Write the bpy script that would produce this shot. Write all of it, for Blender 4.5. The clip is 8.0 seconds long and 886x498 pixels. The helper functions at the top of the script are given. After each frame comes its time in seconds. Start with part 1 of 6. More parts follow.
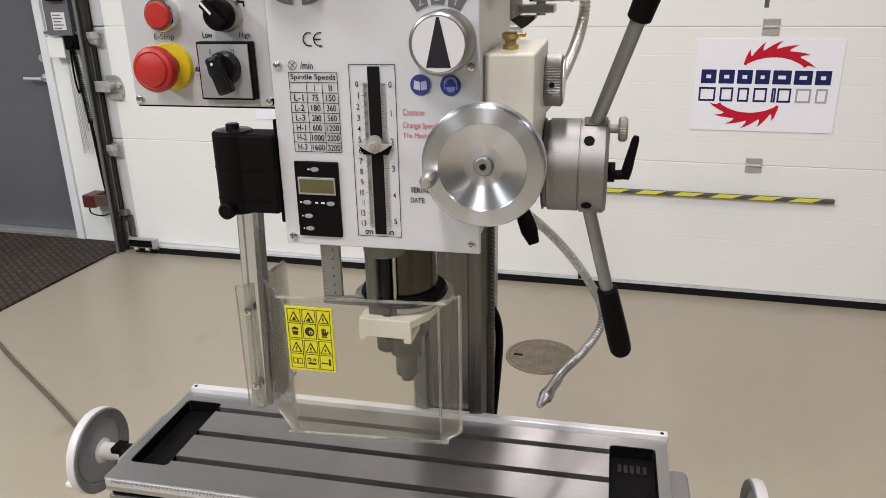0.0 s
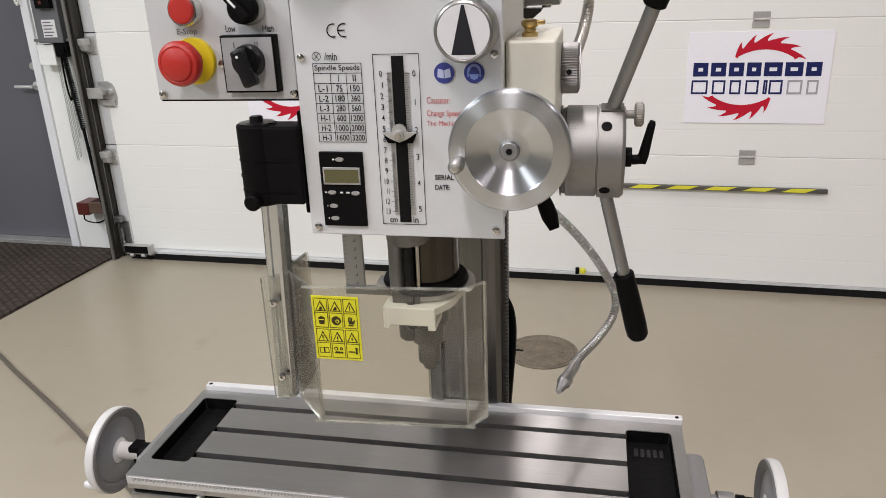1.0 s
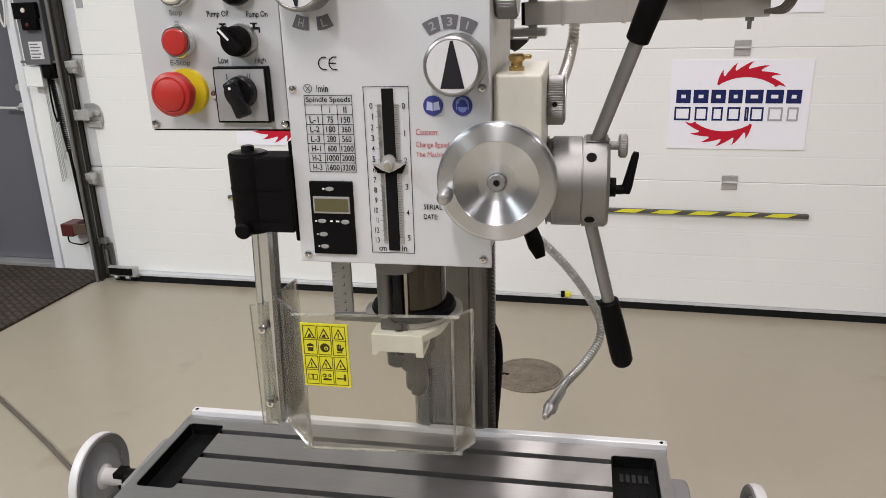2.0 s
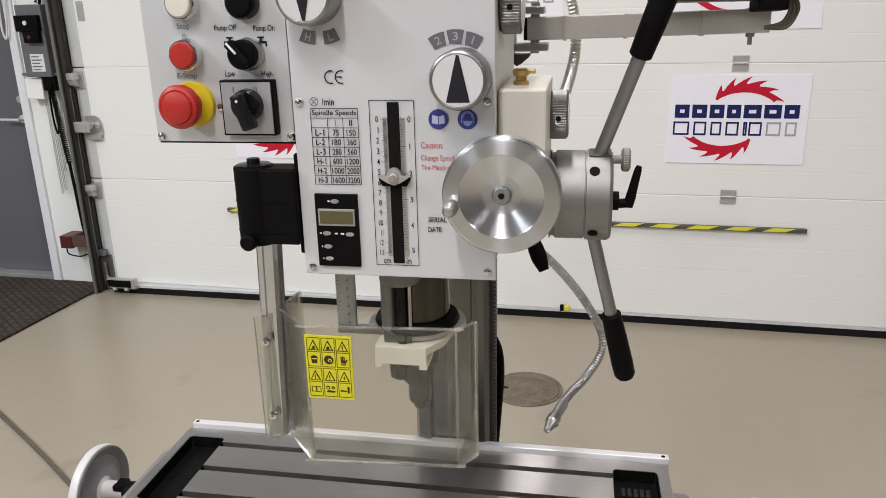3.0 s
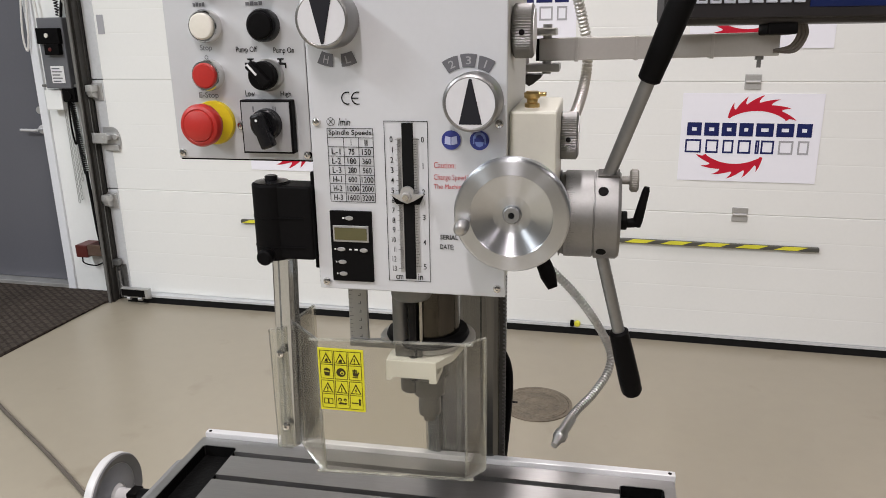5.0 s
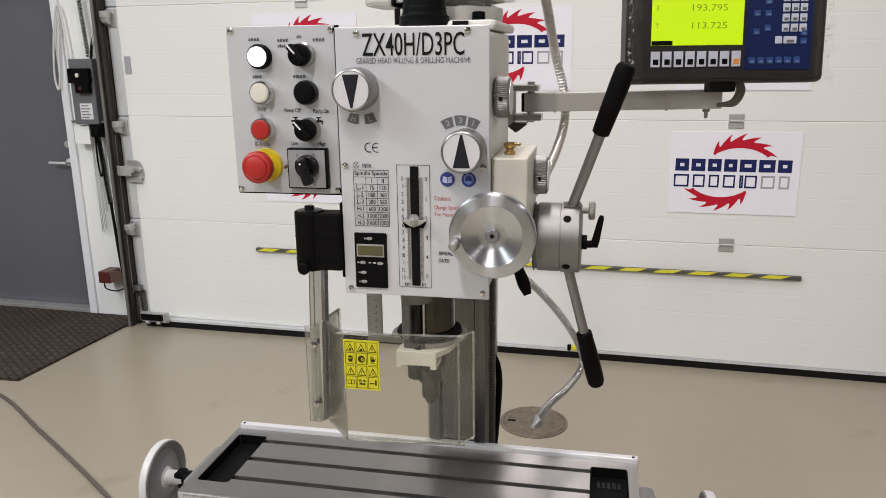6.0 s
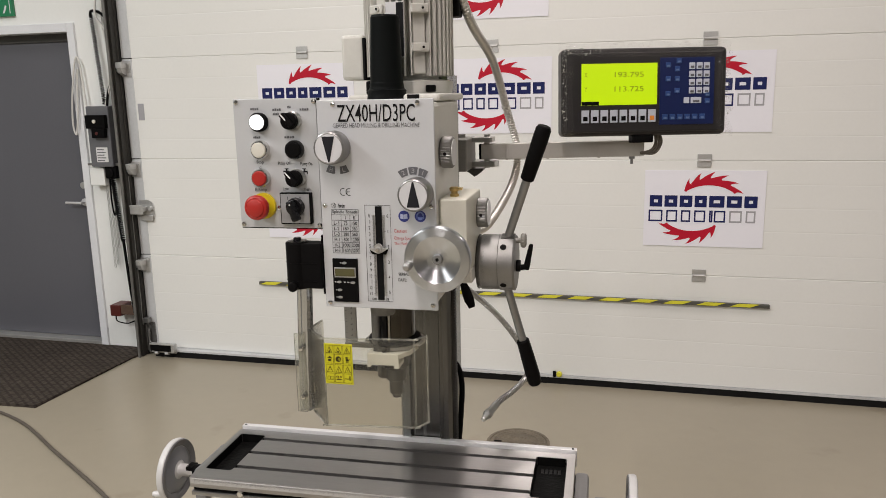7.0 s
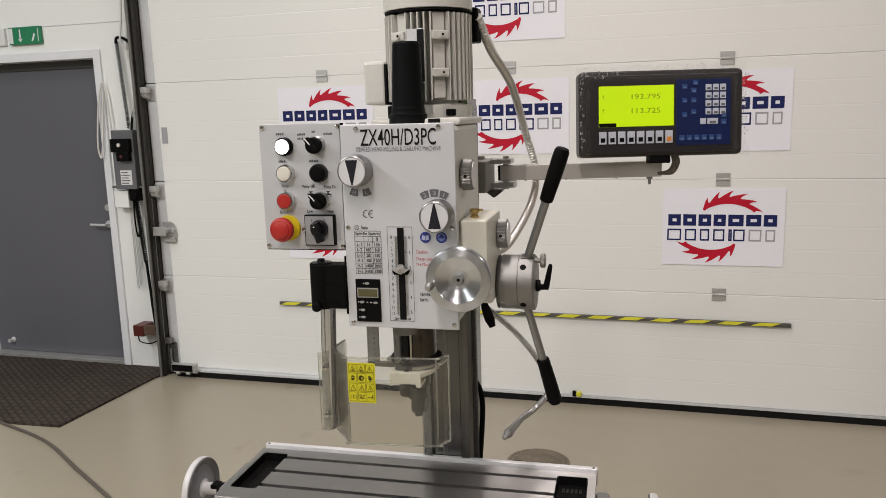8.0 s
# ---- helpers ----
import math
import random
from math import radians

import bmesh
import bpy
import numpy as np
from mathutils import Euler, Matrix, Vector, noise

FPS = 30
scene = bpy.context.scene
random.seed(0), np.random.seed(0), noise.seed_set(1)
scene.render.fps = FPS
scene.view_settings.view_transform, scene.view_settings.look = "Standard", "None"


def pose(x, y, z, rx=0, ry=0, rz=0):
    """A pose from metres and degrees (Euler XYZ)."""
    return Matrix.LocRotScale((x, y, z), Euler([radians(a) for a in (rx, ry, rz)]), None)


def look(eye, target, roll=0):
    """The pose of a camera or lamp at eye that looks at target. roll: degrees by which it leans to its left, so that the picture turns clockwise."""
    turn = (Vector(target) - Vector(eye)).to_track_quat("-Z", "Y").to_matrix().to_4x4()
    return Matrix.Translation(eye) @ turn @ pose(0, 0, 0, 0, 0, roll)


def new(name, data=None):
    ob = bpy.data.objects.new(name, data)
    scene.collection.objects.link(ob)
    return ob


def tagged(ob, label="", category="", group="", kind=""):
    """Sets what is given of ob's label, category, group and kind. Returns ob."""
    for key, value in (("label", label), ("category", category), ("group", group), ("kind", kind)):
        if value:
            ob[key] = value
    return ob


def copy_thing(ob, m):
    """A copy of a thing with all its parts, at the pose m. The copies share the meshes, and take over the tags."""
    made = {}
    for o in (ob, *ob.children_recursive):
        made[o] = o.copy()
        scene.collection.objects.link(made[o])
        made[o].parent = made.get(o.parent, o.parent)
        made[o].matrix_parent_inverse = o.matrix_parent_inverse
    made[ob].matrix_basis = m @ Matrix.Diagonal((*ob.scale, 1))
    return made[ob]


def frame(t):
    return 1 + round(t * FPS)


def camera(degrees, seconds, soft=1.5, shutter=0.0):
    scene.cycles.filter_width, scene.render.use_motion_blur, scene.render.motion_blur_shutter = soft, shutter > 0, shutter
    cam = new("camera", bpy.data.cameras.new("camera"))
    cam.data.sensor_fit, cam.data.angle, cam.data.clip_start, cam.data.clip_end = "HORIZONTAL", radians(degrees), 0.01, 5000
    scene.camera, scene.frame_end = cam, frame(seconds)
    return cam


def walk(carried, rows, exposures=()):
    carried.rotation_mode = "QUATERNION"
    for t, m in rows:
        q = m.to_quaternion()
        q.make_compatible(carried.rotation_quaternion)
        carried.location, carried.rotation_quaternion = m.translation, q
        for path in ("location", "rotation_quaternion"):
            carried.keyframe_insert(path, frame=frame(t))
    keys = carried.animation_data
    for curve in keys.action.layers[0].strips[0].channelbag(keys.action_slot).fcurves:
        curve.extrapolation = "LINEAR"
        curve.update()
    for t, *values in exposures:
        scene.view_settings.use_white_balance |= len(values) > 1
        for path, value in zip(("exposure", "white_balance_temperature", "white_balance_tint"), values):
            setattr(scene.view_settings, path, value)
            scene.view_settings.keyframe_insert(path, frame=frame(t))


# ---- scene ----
cam = camera(60.7, 8.0, soft=0.9)
PATH = [
    (0, (0.066, 0.035, 1.569), (-0.421, 1.844, 0.87), -1.1),
    (0.5, (0.047, 0.013, 1.556), (-0.441, 1.814, 0.836), -2.1),
    (1, (0.038, 0.013, 1.56), (-0.426, 1.829, 0.864), -2.2),
    (1.5, (0.039, 0.007, 1.566), (-0.404, 1.839, 0.897), -1.9),
    (2, (0.038, 0.004, 1.57), (-0.392, 1.848, 0.927), -1.6),
    (3.5, (0.03, -0.004, 1.571), (-0.397, 1.855, 0.968), -1.3),
    (4, (0.028, -0.008, 1.574), (-0.404, 1.851, 0.974), -1.2),
    (4.5, (0.026, -0.011, 1.572), (-0.417, 1.847, 0.979), -1.0),
    (4.7, (0.025, -0.013, 1.572), (-0.423, 1.845, 0.985), -0.9),
    (5.8, (0.096, -0.133, 1.619), (-0.38, 1.739, 1.101), -0.8),
    (6, (0.099, -0.231, 1.622), (-0.377, 1.647, 1.127), -0.7),
    (6.5, (0.158, -0.4, 1.655), (-0.323, 1.49, 1.209), -0.7),
    (7, (0.236, -0.467, 1.663), (-0.256, 1.429, 1.262), -1.1),
    (7.5, (0.248, -0.495, 1.67), (-0.264, 1.403, 1.299), -1.4),
    (8, (0.237, -0.49, 1.669), (-0.302, 1.404, 1.32), -1.6),
]
walk(cam, [(t, look(eye, target, roll)) for t, eye, target, roll in PATH], [(0, 0.09, 6620, 13), (2.2, 0.06, 6580, 13), (4.7, 0.06, 6560, 13), (6.0, -0.03, 6620, 13), (7.0, -0.17, 6960, 13), (8.0, -0.20, 6900, 13)])

# ---- light ----
world = bpy.data.worlds.new("world")
scene.world = world
world.use_nodes = True
world.node_tree.nodes["Background"].inputs["Color"].default_value = (0.9, 0.95, 1.0, 1)
world.node_tree.nodes["Background"].inputs["Strength"].default_value = 0.05

WALL_Y = 3.648          # face of the sectional door
BACK_Y = 3.718          # face of the plastered wall
CEIL_Z = 4.8
FZ = 0.03               # floor level
MACH = pose(-0.168, 0.676, 0, 0, 0, 2.6)   # machine frame: x right, y back, plate face at y = 0
IDENT = Matrix.Identity(4)


def tube_lamp(x, y, z, power, length=1.5, turn=0.0):
    data = bpy.data.lights.new("fluorescent_tube", "AREA")
    data.shape, data.size, data.size_y, data.energy = "RECTANGLE", length, 0.16, power
    data.color = (0.905, 0.965, 0.995) if x < -2 else (1.0, 0.948, 0.955)
    ob = new("fluorescent_tube", data)
    ob.matrix_basis = pose(x, y, z, 0, 0, turn)
    return ob


ROWS_X = {-4.2: 150, -0.3: 98, 3.6: 58}
LAMPS = [(x, y) for y in (-5.2, -1.6, 1.5) for x in ROWS_X]
for lx, ly in LAMPS:
    tube_lamp(lx, ly, CEIL_Z - 0.13, ROWS_X[lx] * (0.22 if lx < -2 and ly > 0 else 0.40 if lx > 2 and ly > 0 else 0.66 if ly > 0 else 1.70 if ly > -3 and lx < -2 else 1.1), 1.5, 90)



# ---- materials ----
def material(name, color, rough=0.5, metal=0.0, vary=0.06, scale=6.0, fine=90.0, bump=0.0, rough_vary=0.08, coat=0.0, stretch=(1, 1, 1), spec=0.5):
    m = bpy.data.materials.new(name)
    m.use_nodes = True
    nt = m.node_tree
    b = nt.nodes["Principled BSDF"]
    tc = nt.nodes.new("ShaderNodeTexCoord")
    mp = nt.nodes.new("ShaderNodeMapping")
    mp.inputs["Scale"].default_value = stretch
    nt.links.new(tc.outputs["Object"], mp.inputs["Vector"])
    n1, n2 = nt.nodes.new("ShaderNodeTexNoise"), nt.nodes.new("ShaderNodeTexNoise")
    for n, s, d in ((n1, scale, 3), (n2, fine, 4)):
        n.inputs["Scale"].default_value, n.inputs["Detail"].default_value = s, d
        nt.links.new(mp.outputs["Vector"], n.inputs["Vector"])
    mix = nt.nodes.new("ShaderNodeMath")
    mix.operation = "MULTIPLY_ADD"
    mix.inputs[1].default_value = 0.6
    nt.links.new(n1.outputs["Fac"], mix.inputs[0])
    sc = nt.nodes.new("ShaderNodeMath")
    sc.operation = "MULTIPLY"
    sc.inputs[1].default_value = 0.4
    nt.links.new(n2.outputs["Fac"], sc.inputs[0])
    nt.links.new(sc.outputs[0], mix.inputs[2])
    ramp = nt.nodes.new("ShaderNodeValToRGB")
    ramp.color_ramp.elements[0].position, ramp.color_ramp.elements[1].position = 0.25, 0.75
    ramp.color_ramp.elements[0].color = (*[max(0, c * (1 - vary)) for c in color], 1)
    ramp.color_ramp.elements[1].color = (*[min(1, c * (1 + vary)) for c in color], 1)
    nt.links.new(mix.outputs[0], ramp.inputs["Fac"])
    nt.links.new(ramp.outputs["Color"], b.inputs["Base Color"])
    rr = nt.nodes.new("ShaderNodeMapRange")
    rr.inputs["To Min"].default_value, rr.inputs["To Max"].default_value = max(0.02, rough - rough_vary), min(1, rough + rough_vary)
    nt.links.new(n1.outputs["Fac"], rr.inputs["Value"])
    nt.links.new(rr.outputs["Result"], b.inputs["Roughness"])
    b.inputs["Metallic"].default_value = metal
    b.inputs["Coat Weight"].default_value = coat
    b.inputs["Specular IOR Level"].default_value = spec
    if bump:
        bp = nt.nodes.new("ShaderNodeBump")
        bp.inputs["Strength"].default_value, bp.inputs["Distance"].default_value = bump, 0.002
        nt.links.new(n2.outputs["Fac"], bp.inputs["Height"])
        nt.links.new(bp.outputs["Normal"], b.inputs["Normal"])
    return m


def glowing(name, color, strength, body=1.0):
    m = bpy.data.materials.new(name)
    m.use_nodes = True
    b = m.node_tree.nodes["Principled BSDF"]
    b.inputs["Base Color"].default_value = (*[c * body for c in color], 1)
    b.inputs["Emission Color"].default_value = (*color, 1)
    b.inputs["Emission Strength"].default_value = strength
    b.inputs["Roughness"].default_value = 0.35
    return m


def clear(name, color, rough=0.03, tint=0.1, grain=14):
    """Clear sheet plastic: a see-through body with a real gloss."""
    m = bpy.data.materials.new(name)
    m.use_nodes = True
    nt = m.node_tree
    b = nt.nodes["Principled BSDF"]
    b.inputs["Base Color"].default_value = (*color, 1)
    b.inputs["Roughness"].default_value = rough
    b.inputs["IOR"].default_value = 1.45
    tr = nt.nodes.new("ShaderNodeBsdfTransparent")
    tr.inputs["Color"].default_value = (*color, 1)
    mx = nt.nodes.new("ShaderNodeMixShader")
    fr = nt.nodes.new("ShaderNodeFresnel")
    fr.inputs["IOR"].default_value = 1.40
    ns = nt.nodes.new("ShaderNodeTexNoise")
    ns.inputs["Scale"].default_value, ns.inputs["Detail"].default_value = grain, 4
    sc = nt.nodes.new("ShaderNodeMapRange")
    sc.inputs["From Min"].default_value, sc.inputs["From Max"].default_value = 0.45, 0.8
    sc.inputs["To Min"].default_value, sc.inputs["To Max"].default_value = tint * 0.5, tint * 1.6
    nt.links.new(ns.outputs["Fac"], sc.inputs["Value"])
    gl = nt.nodes.new("ShaderNodeBsdfGlossy")
    gl.inputs["Roughness"].default_value = rough
    df = nt.nodes.new("ShaderNodeBsdfDiffuse")
    df.inputs["Color"].default_value = (0.72, 0.72, 0.66, 1)
    hz = nt.nodes.new("ShaderNodeMixShader")
    nt.links.new(sc.outputs["Result"], hz.inputs["Fac"])
    nt.links.new(tr.outputs[0], hz.inputs[1])
    nt.links.new(df.outputs[0], hz.inputs[2])
    half = nt.nodes.new("ShaderNodeMath")
    half.operation = "MULTIPLY"
    half.inputs[1].default_value = 0.8
    nt.links.new(fr.outputs[0], half.inputs[0])
    nt.links.new(half.outputs[0], mx.inputs["Fac"])
    nt.links.new(hz.outputs[0], mx.inputs[1])
    nt.links.new(gl.outputs[0], mx.inputs[2])
    nt.links.new(mx.outputs[0], nt.nodes["Material Output"].inputs["Surface"])
    return m


GREY_PLATE = material("plate_paint", (0.60, 0.615, 0.635), 0.38, 0.25, 0.03, 9, 160, 0.0, 0.06)
PANEL_STEEL = material("panel_sheet", (0.57, 0.585, 0.60), 0.42, 0.35, 0.03, 9, 160, 0.0, 0.06)
CREAM = material("cream_paint", (0.64, 0.63, 0.545), 0.4, 0, 0.04, 7, 120, 0.12, 0.07)
CAST_GREY = material("casting_paint", (0.64, 0.635, 0.595), 0.45, 0, 0.05, 8, 110, 0.2, 0.07)
MOTOR_PAINT = material("motor_paint", (0.55, 0.545, 0.505), 0.36, 0, 0.05, 9, 110, 0.15, 0.07)
BLACK_PLASTIC = material("black_plastic", (0.005, 0.0048, 0.005), 0.48, 0, 0.2, 20, 300, 0.1, spec=0.05)
BLACK_GLOSS = material("black_gloss", (0.006, 0.006, 0.007), 0.25, 0, 0.2, 20, 300, 0.0, spec=0.3)
BLACK_MATT = material("black_matt", (0.006, 0.006, 0.006), 0.8, 0, 0.3, 14, 200, 0.3, spec=0.1)
TUBE_GREEN = material("dark_tube_plastic", (0.0035, 0.0045, 0.0045), 0.45, 0, 0.15, 10, 200, spec=0.09)
STEEL = material("turned_steel", (0.62, 0.61, 0.59), 0.26, 1, 0.06, 10, 260, 0.03, 0.06)
SATIN = material("satin_steel", (0.52, 0.515, 0.50), 0.36, 1, 0.08, 10, 240, 0.04, 0.08)
POST_STEEL = material("post_steel", (0.61, 0.63, 0.655), 0.22, 1, 0.15, 6, 160, 0.03, 0.08, stretch=(4, 4, 0.15))
HOSE_METAL = material("hose_metal", (0.48, 0.48, 0.475), 0.33, 1, 0.1, 20, 200, 0, 0.06)
DARK_STEEL = material("dark_steel", (0.075, 0.072, 0.066), 0.36, 0.5, 0.2, 16, 200, 0.05)
ARM_GREY = material("arm_grey", (0.50, 0.485, 0.455), 0.45, 0.3, 0.05, 12, 160, 0.04)
CHROME = material("chrome", (0.66, 0.65, 0.63), 0.14, 1, 0.04, 10, 200, 0, 0.05)
QUILL = material("oiled_quill", (0.10, 0.093, 0.084), 0.2, 1, 0.25, 5, 120, 0, 0.08, stretch=(1, 1, 0.2))
GREY_STEEL = material("grey_lever_steel", (0.28, 0.285, 0.285), 0.42, 0.8, 0.1, 12, 220, 0.05)
HUB_METAL = material("hub_metal", (0.27, 0.268, 0.262), 0.50, 0.9, 0.10, 12, 260, 0.04)
TABLE_TOP = material("ground_table", (0.37, 0.362, 0.355), 0.315, 1, 0.10, 5, 150, 0.03, 0.05, stretch=(0.25, 3.0, 1))


def ground_lines(m, amount):
    """Grinding marks along x: the gloss spreads across them."""
    nt = m.node_tree
    b = nt.nodes["Principled BSDF"]
    b.inputs["Anisotropic"].default_value = amount
    vt = nt.nodes.new("ShaderNodeVectorTransform")
    vt.vector_type, vt.convert_from, vt.convert_to = "VECTOR", "OBJECT", "WORLD"
    vt.inputs[0].default_value = (0, 1, 0)
    nt.links.new(vt.outputs[0], b.inputs["Tangent"])


ground_lines(TABLE_TOP, 0.92)
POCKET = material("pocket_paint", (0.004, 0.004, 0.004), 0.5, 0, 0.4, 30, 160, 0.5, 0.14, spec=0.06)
DARK_CAST = material("dark_casting_paint", (0.17, 0.17, 0.168), 0.45, 0, 0.06, 8, 110, 0.2, 0.07)
MOUNT_GREY = material("mount_grey", (0.24, 0.232, 0.21), 0.45, 0.1, 0.08, 9, 120, 0.15)
CLAMP_GREY = material("clamp_satin", (0.40, 0.39, 0.365), 0.45, 0.0, 0.1, 9, 150, 0.1)
CONDUIT = material("conduit_metal", (0.66, 0.64, 0.60), 0.34, 0.7, 0.08, 20, 200, 0, 0.06)
SLOT_BROWN = material("brown_slot", (0.032, 0.024, 0.017), 0.6, 0.0, 0.3, 9, 120, 0.0, spec=0.15)
TABLE_CAST = material("table_edge", (0.34, 0.34, 0.34), 0.34, 1, 0.1, 7, 120, 0.05, stretch=(0.3, 1, 1))
COLUMN = material("column_ways", (0.142, 0.144, 0.141), 0.27, 1.0, 0.32, 34, 190, 0.04, 0.12, stretch=(1, 1, 0.03))
GALV = material("galvanised", (0.52, 0.52, 0.51), 0.42, 0.65, 0.15, 14, 90, 0.08, 0.12)
DARK_GALV = material("worn_galvanised", (0.20, 0.20, 0.195), 0.42, 0.8, 0.3, 14, 60, 0.15, 0.12)
ANGLE_GREY = material("angle_grey", (0.17, 0.167, 0.157), 0.5, 0.4, 0.2, 6, 60, 0.1)
EDGE_GREY = material("end_cap_zinc", (0.64, 0.655, 0.665), 0.42, 0.25, 0.12, 5, 70, 0.08, 0.1)
DARK_RAIL = material("dark_rail", (0.040, 0.038, 0.034), 0.5, 0.3, 0.3, 6, 60, 0.1)
BRASS = material("brass", (0.55, 0.40, 0.17), 0.28, 1, 0.1, 20, 200)
RED = material("red_plastic", (0.39, 0.017, 0.012), 0.42, 0, 0.10, 30, 300, 0.06)
SWITCH_GREY = material("switch_face_grey", (0.34, 0.342, 0.35), 0.42, 0.3, 0.05, 20, 200)
YELLOW = material("yellow_plastic", (0.60, 0.46, 0.015), 0.4, 0, 0.08, 20, 300)
WHITE_BUTTON = material("white_button", (0.66, 0.64, 0.57), 0.4, 0, 0.05, 20, 300)
WING = material("wing_nut_zinc", (0.46, 0.455, 0.44), 0.36, 0.5, 0.08, 30, 300)
KNOB_RIM = material("knob_rim", (0.27, 0.268, 0.262), 0.36, 0.9, 0.08, 10, 240, 0.04, 0.08)
KNOB_WHITE = material("knob_face", (0.58, 0.585, 0.60), 0.35, 0, 0.03, 20, 300)
WHEEL_WHITE = material("wheel_paint", (0.52, 0.52, 0.515), 0.42, 0, 0.05, 9, 140, 0.06)
WHEEL_GREY = material("wheel_face", (0.21, 0.215, 0.235), 0.42, 0.2, 0.06, 9, 140, 0.06)
PRINT = material("black_print", (0.008, 0.008, 0.009), 0.5, 0, 0.1, spec=0.15)
PRINT_GREY = material("grey_print", (0.11, 0.11, 0.12), 0.5, 0, 0.1)
CAST_MARK = material("casting_mark", (0.016, 0.016, 0.016), 0.5, 0, 0.3, 60, 300, 0.2, spec=0.2)
POINTER = material("pointer_print", (0.014, 0.014, 0.018), 0.5, 0, 0.1, spec=0.2)
PRINT_RED = material("red_print", (0.42, 0.05, 0.05), 0.5, 0, 0.1)
PRINT_WHITE = material("white_print", (0.7, 0.7, 0.7), 0.5, 0, 0.03)
SIGN_PALE = material("pale_blue_print", (0.16, 0.22, 0.48), 0.45, 0, 0.1)
SIGN_LIGHT = material("pale_white_print", (0.40, 0.43, 0.60), 0.45, 0, 0.05)
PRINT_BLUE = material("blue_print", (0.022, 0.032, 0.19), 0.45, 0, 0.1)
SCALE_METAL = material("scale_strip", (0.44, 0.44, 0.44), 0.38, 0.7, 0.06, 12, 240)
TAG_PALE = material("tag_letter", (0.34, 0.34, 0.35), 0.5, 0, 0.03)
FRONT_SCALE = material("front_scale", (0.50, 0.50, 0.50), 0.4, 0.4, 0.15, 30, 200)
BAND_GREY = material("wheel_band", (0.13, 0.13, 0.135), 0.45, 0.3, 0.1, 12, 140)
STRIP_ALU = material("anodised_strip", (0.72, 0.72, 0.73), 0.4, 0.5, 0.04, 10, 200)
WARN_INK = material("warning_ink", (0.040, 0.032, 0.010), 0.5, 0, 0.2, 60, 300, spec=0.2)
WARN_YELLOW = material("warning_yellow", (0.60, 0.56, 0.016), 0.42, 0, 0.04, 20, 200)
LCD_GREY = material("grey_display", (0.090, 0.084, 0.036), 0.22, 0, 0.1, 30, 200)
DRO_BLACK = material("readout_case", (0.020, 0.018, 0.0185), 0.38, 0, 0.2, 14, 200, 0.08, spec=0.35)
DRO_BLUE = material("keypad_blue", (0.003, 0.011, 0.070), 0.32, 0, 0.12, 14, 200)
KEY_BLUE = material("key_light_blue", (0.02, 0.06, 0.20), 0.4, 0, 0.1)
KEY_DIM = material("key_dim_mark", (0.10, 0.16, 0.30), 0.4, 0, 0.1)
KEY_WHITE = material("key_white", (0.50, 0.53, 0.60), 0.4, 0, 0.04)
KEY_ORANGE = material("key_orange", (0.75, 0.25, 0.03), 0.4, 0, 0.04)
SCREEN = glowing("lit_screen", (0.60, 0.90, 0.004), 0.92, 0.05)
LAMP_WHITE = glowing("lit_button", (0.95, 0.97, 1.0), 1.6)
EXIT_GREEN = material("exit_green", (0.015, 0.20, 0.09), 0.35, 0, 0.08)
DOOR_PANEL = material("door_panel_white", (0.805, 0.812, 0.786), 0.34, 0, 0.025, 1.2, 60, 0.05, 0.06)
HALL_GREY = material("hall_grey", (0.16, 0.16, 0.155), 0.7, 0, 0.08, 0.8, 20, 0.1)
PLASTER = material("white_wall", (0.802, 0.815, 0.798), 0.6, 0, 0.03, 1.5, 50, 0.15)
DOOR_GREY = material("grey_door", (0.112, 0.114, 0.130), 0.42, 0, 0.06, 1.6, 80, 0.06)
FRAME_GREY = material("door_frame", (0.73, 0.745, 0.77), 0.45, 0, 0.05, 5, 80)
HEADER = material("door_top_dark", (0.055, 0.054, 0.050), 0.6, 0, 0.1, 5, 80)
SEAL = material("rubber_seal", (0.010, 0.010, 0.010), 0.7, 0, 0.3, 4, 60, 0.3, spec=0.1)
PAPER = material("sign_sheet", (0.85, 0.85, 0.91), 0.4, 0, 0.015, 3, 60)
NAVY = material("sign_navy", (0.013, 0.019, 0.10), 0.45, 0, 0.1, spec=0.2)
SIGN_RED = material("sign_red", (0.50, 0.009, 0.03), 0.45, 0, 0.05, spec=0.25)
SIGN_GREY = material("sign_grey", (0.36, 0.36, 0.38), 0.45, 0, 0.05)
TAPE_YELLOW = material("tape_yellow", (0.72, 0.68, 0.05), 0.45, 0, 0.12, 12, 90)
TAPE_BLACK = material("tape_black", (0.075, 0.075, 0.065), 0.5, 0, 0.3, 12, 90)
CABLE_GREY = material("cable_sheath", (0.10, 0.085, 0.07), 0.5, 0, 0.1, 8, 120)
CABLE_WHITE = material("white_cable", (0.66, 0.65, 0.62), 0.45, 0, 0.05)
IRON = material("manhole_iron", (0.150, 0.124, 0.090), 0.55, 0.1, 0.55, 22, 90, 0.6)
BOX_GREY = material("operator_box", (0.125, 0.128, 0.138), 0.45, 0, 0.06, 6, 120)
RUST_STEEL = material("brown_steel", (0.16, 0.105, 0.08), 0.42, 0.5, 0.2, 14, 90, 0.1)
RED_CASE = material("dark_red_case", (0.085, 0.014, 0.011), 0.4, 0, 0.15, 10, 120)
GUARD = clear("clear_guard", (0.905, 0.897, 0.86), 0.04, 0.03)
GUARD_EDGE = clear("guard_edge", (0.88, 0.88, 0.84), 0.10, 0.16, 6)
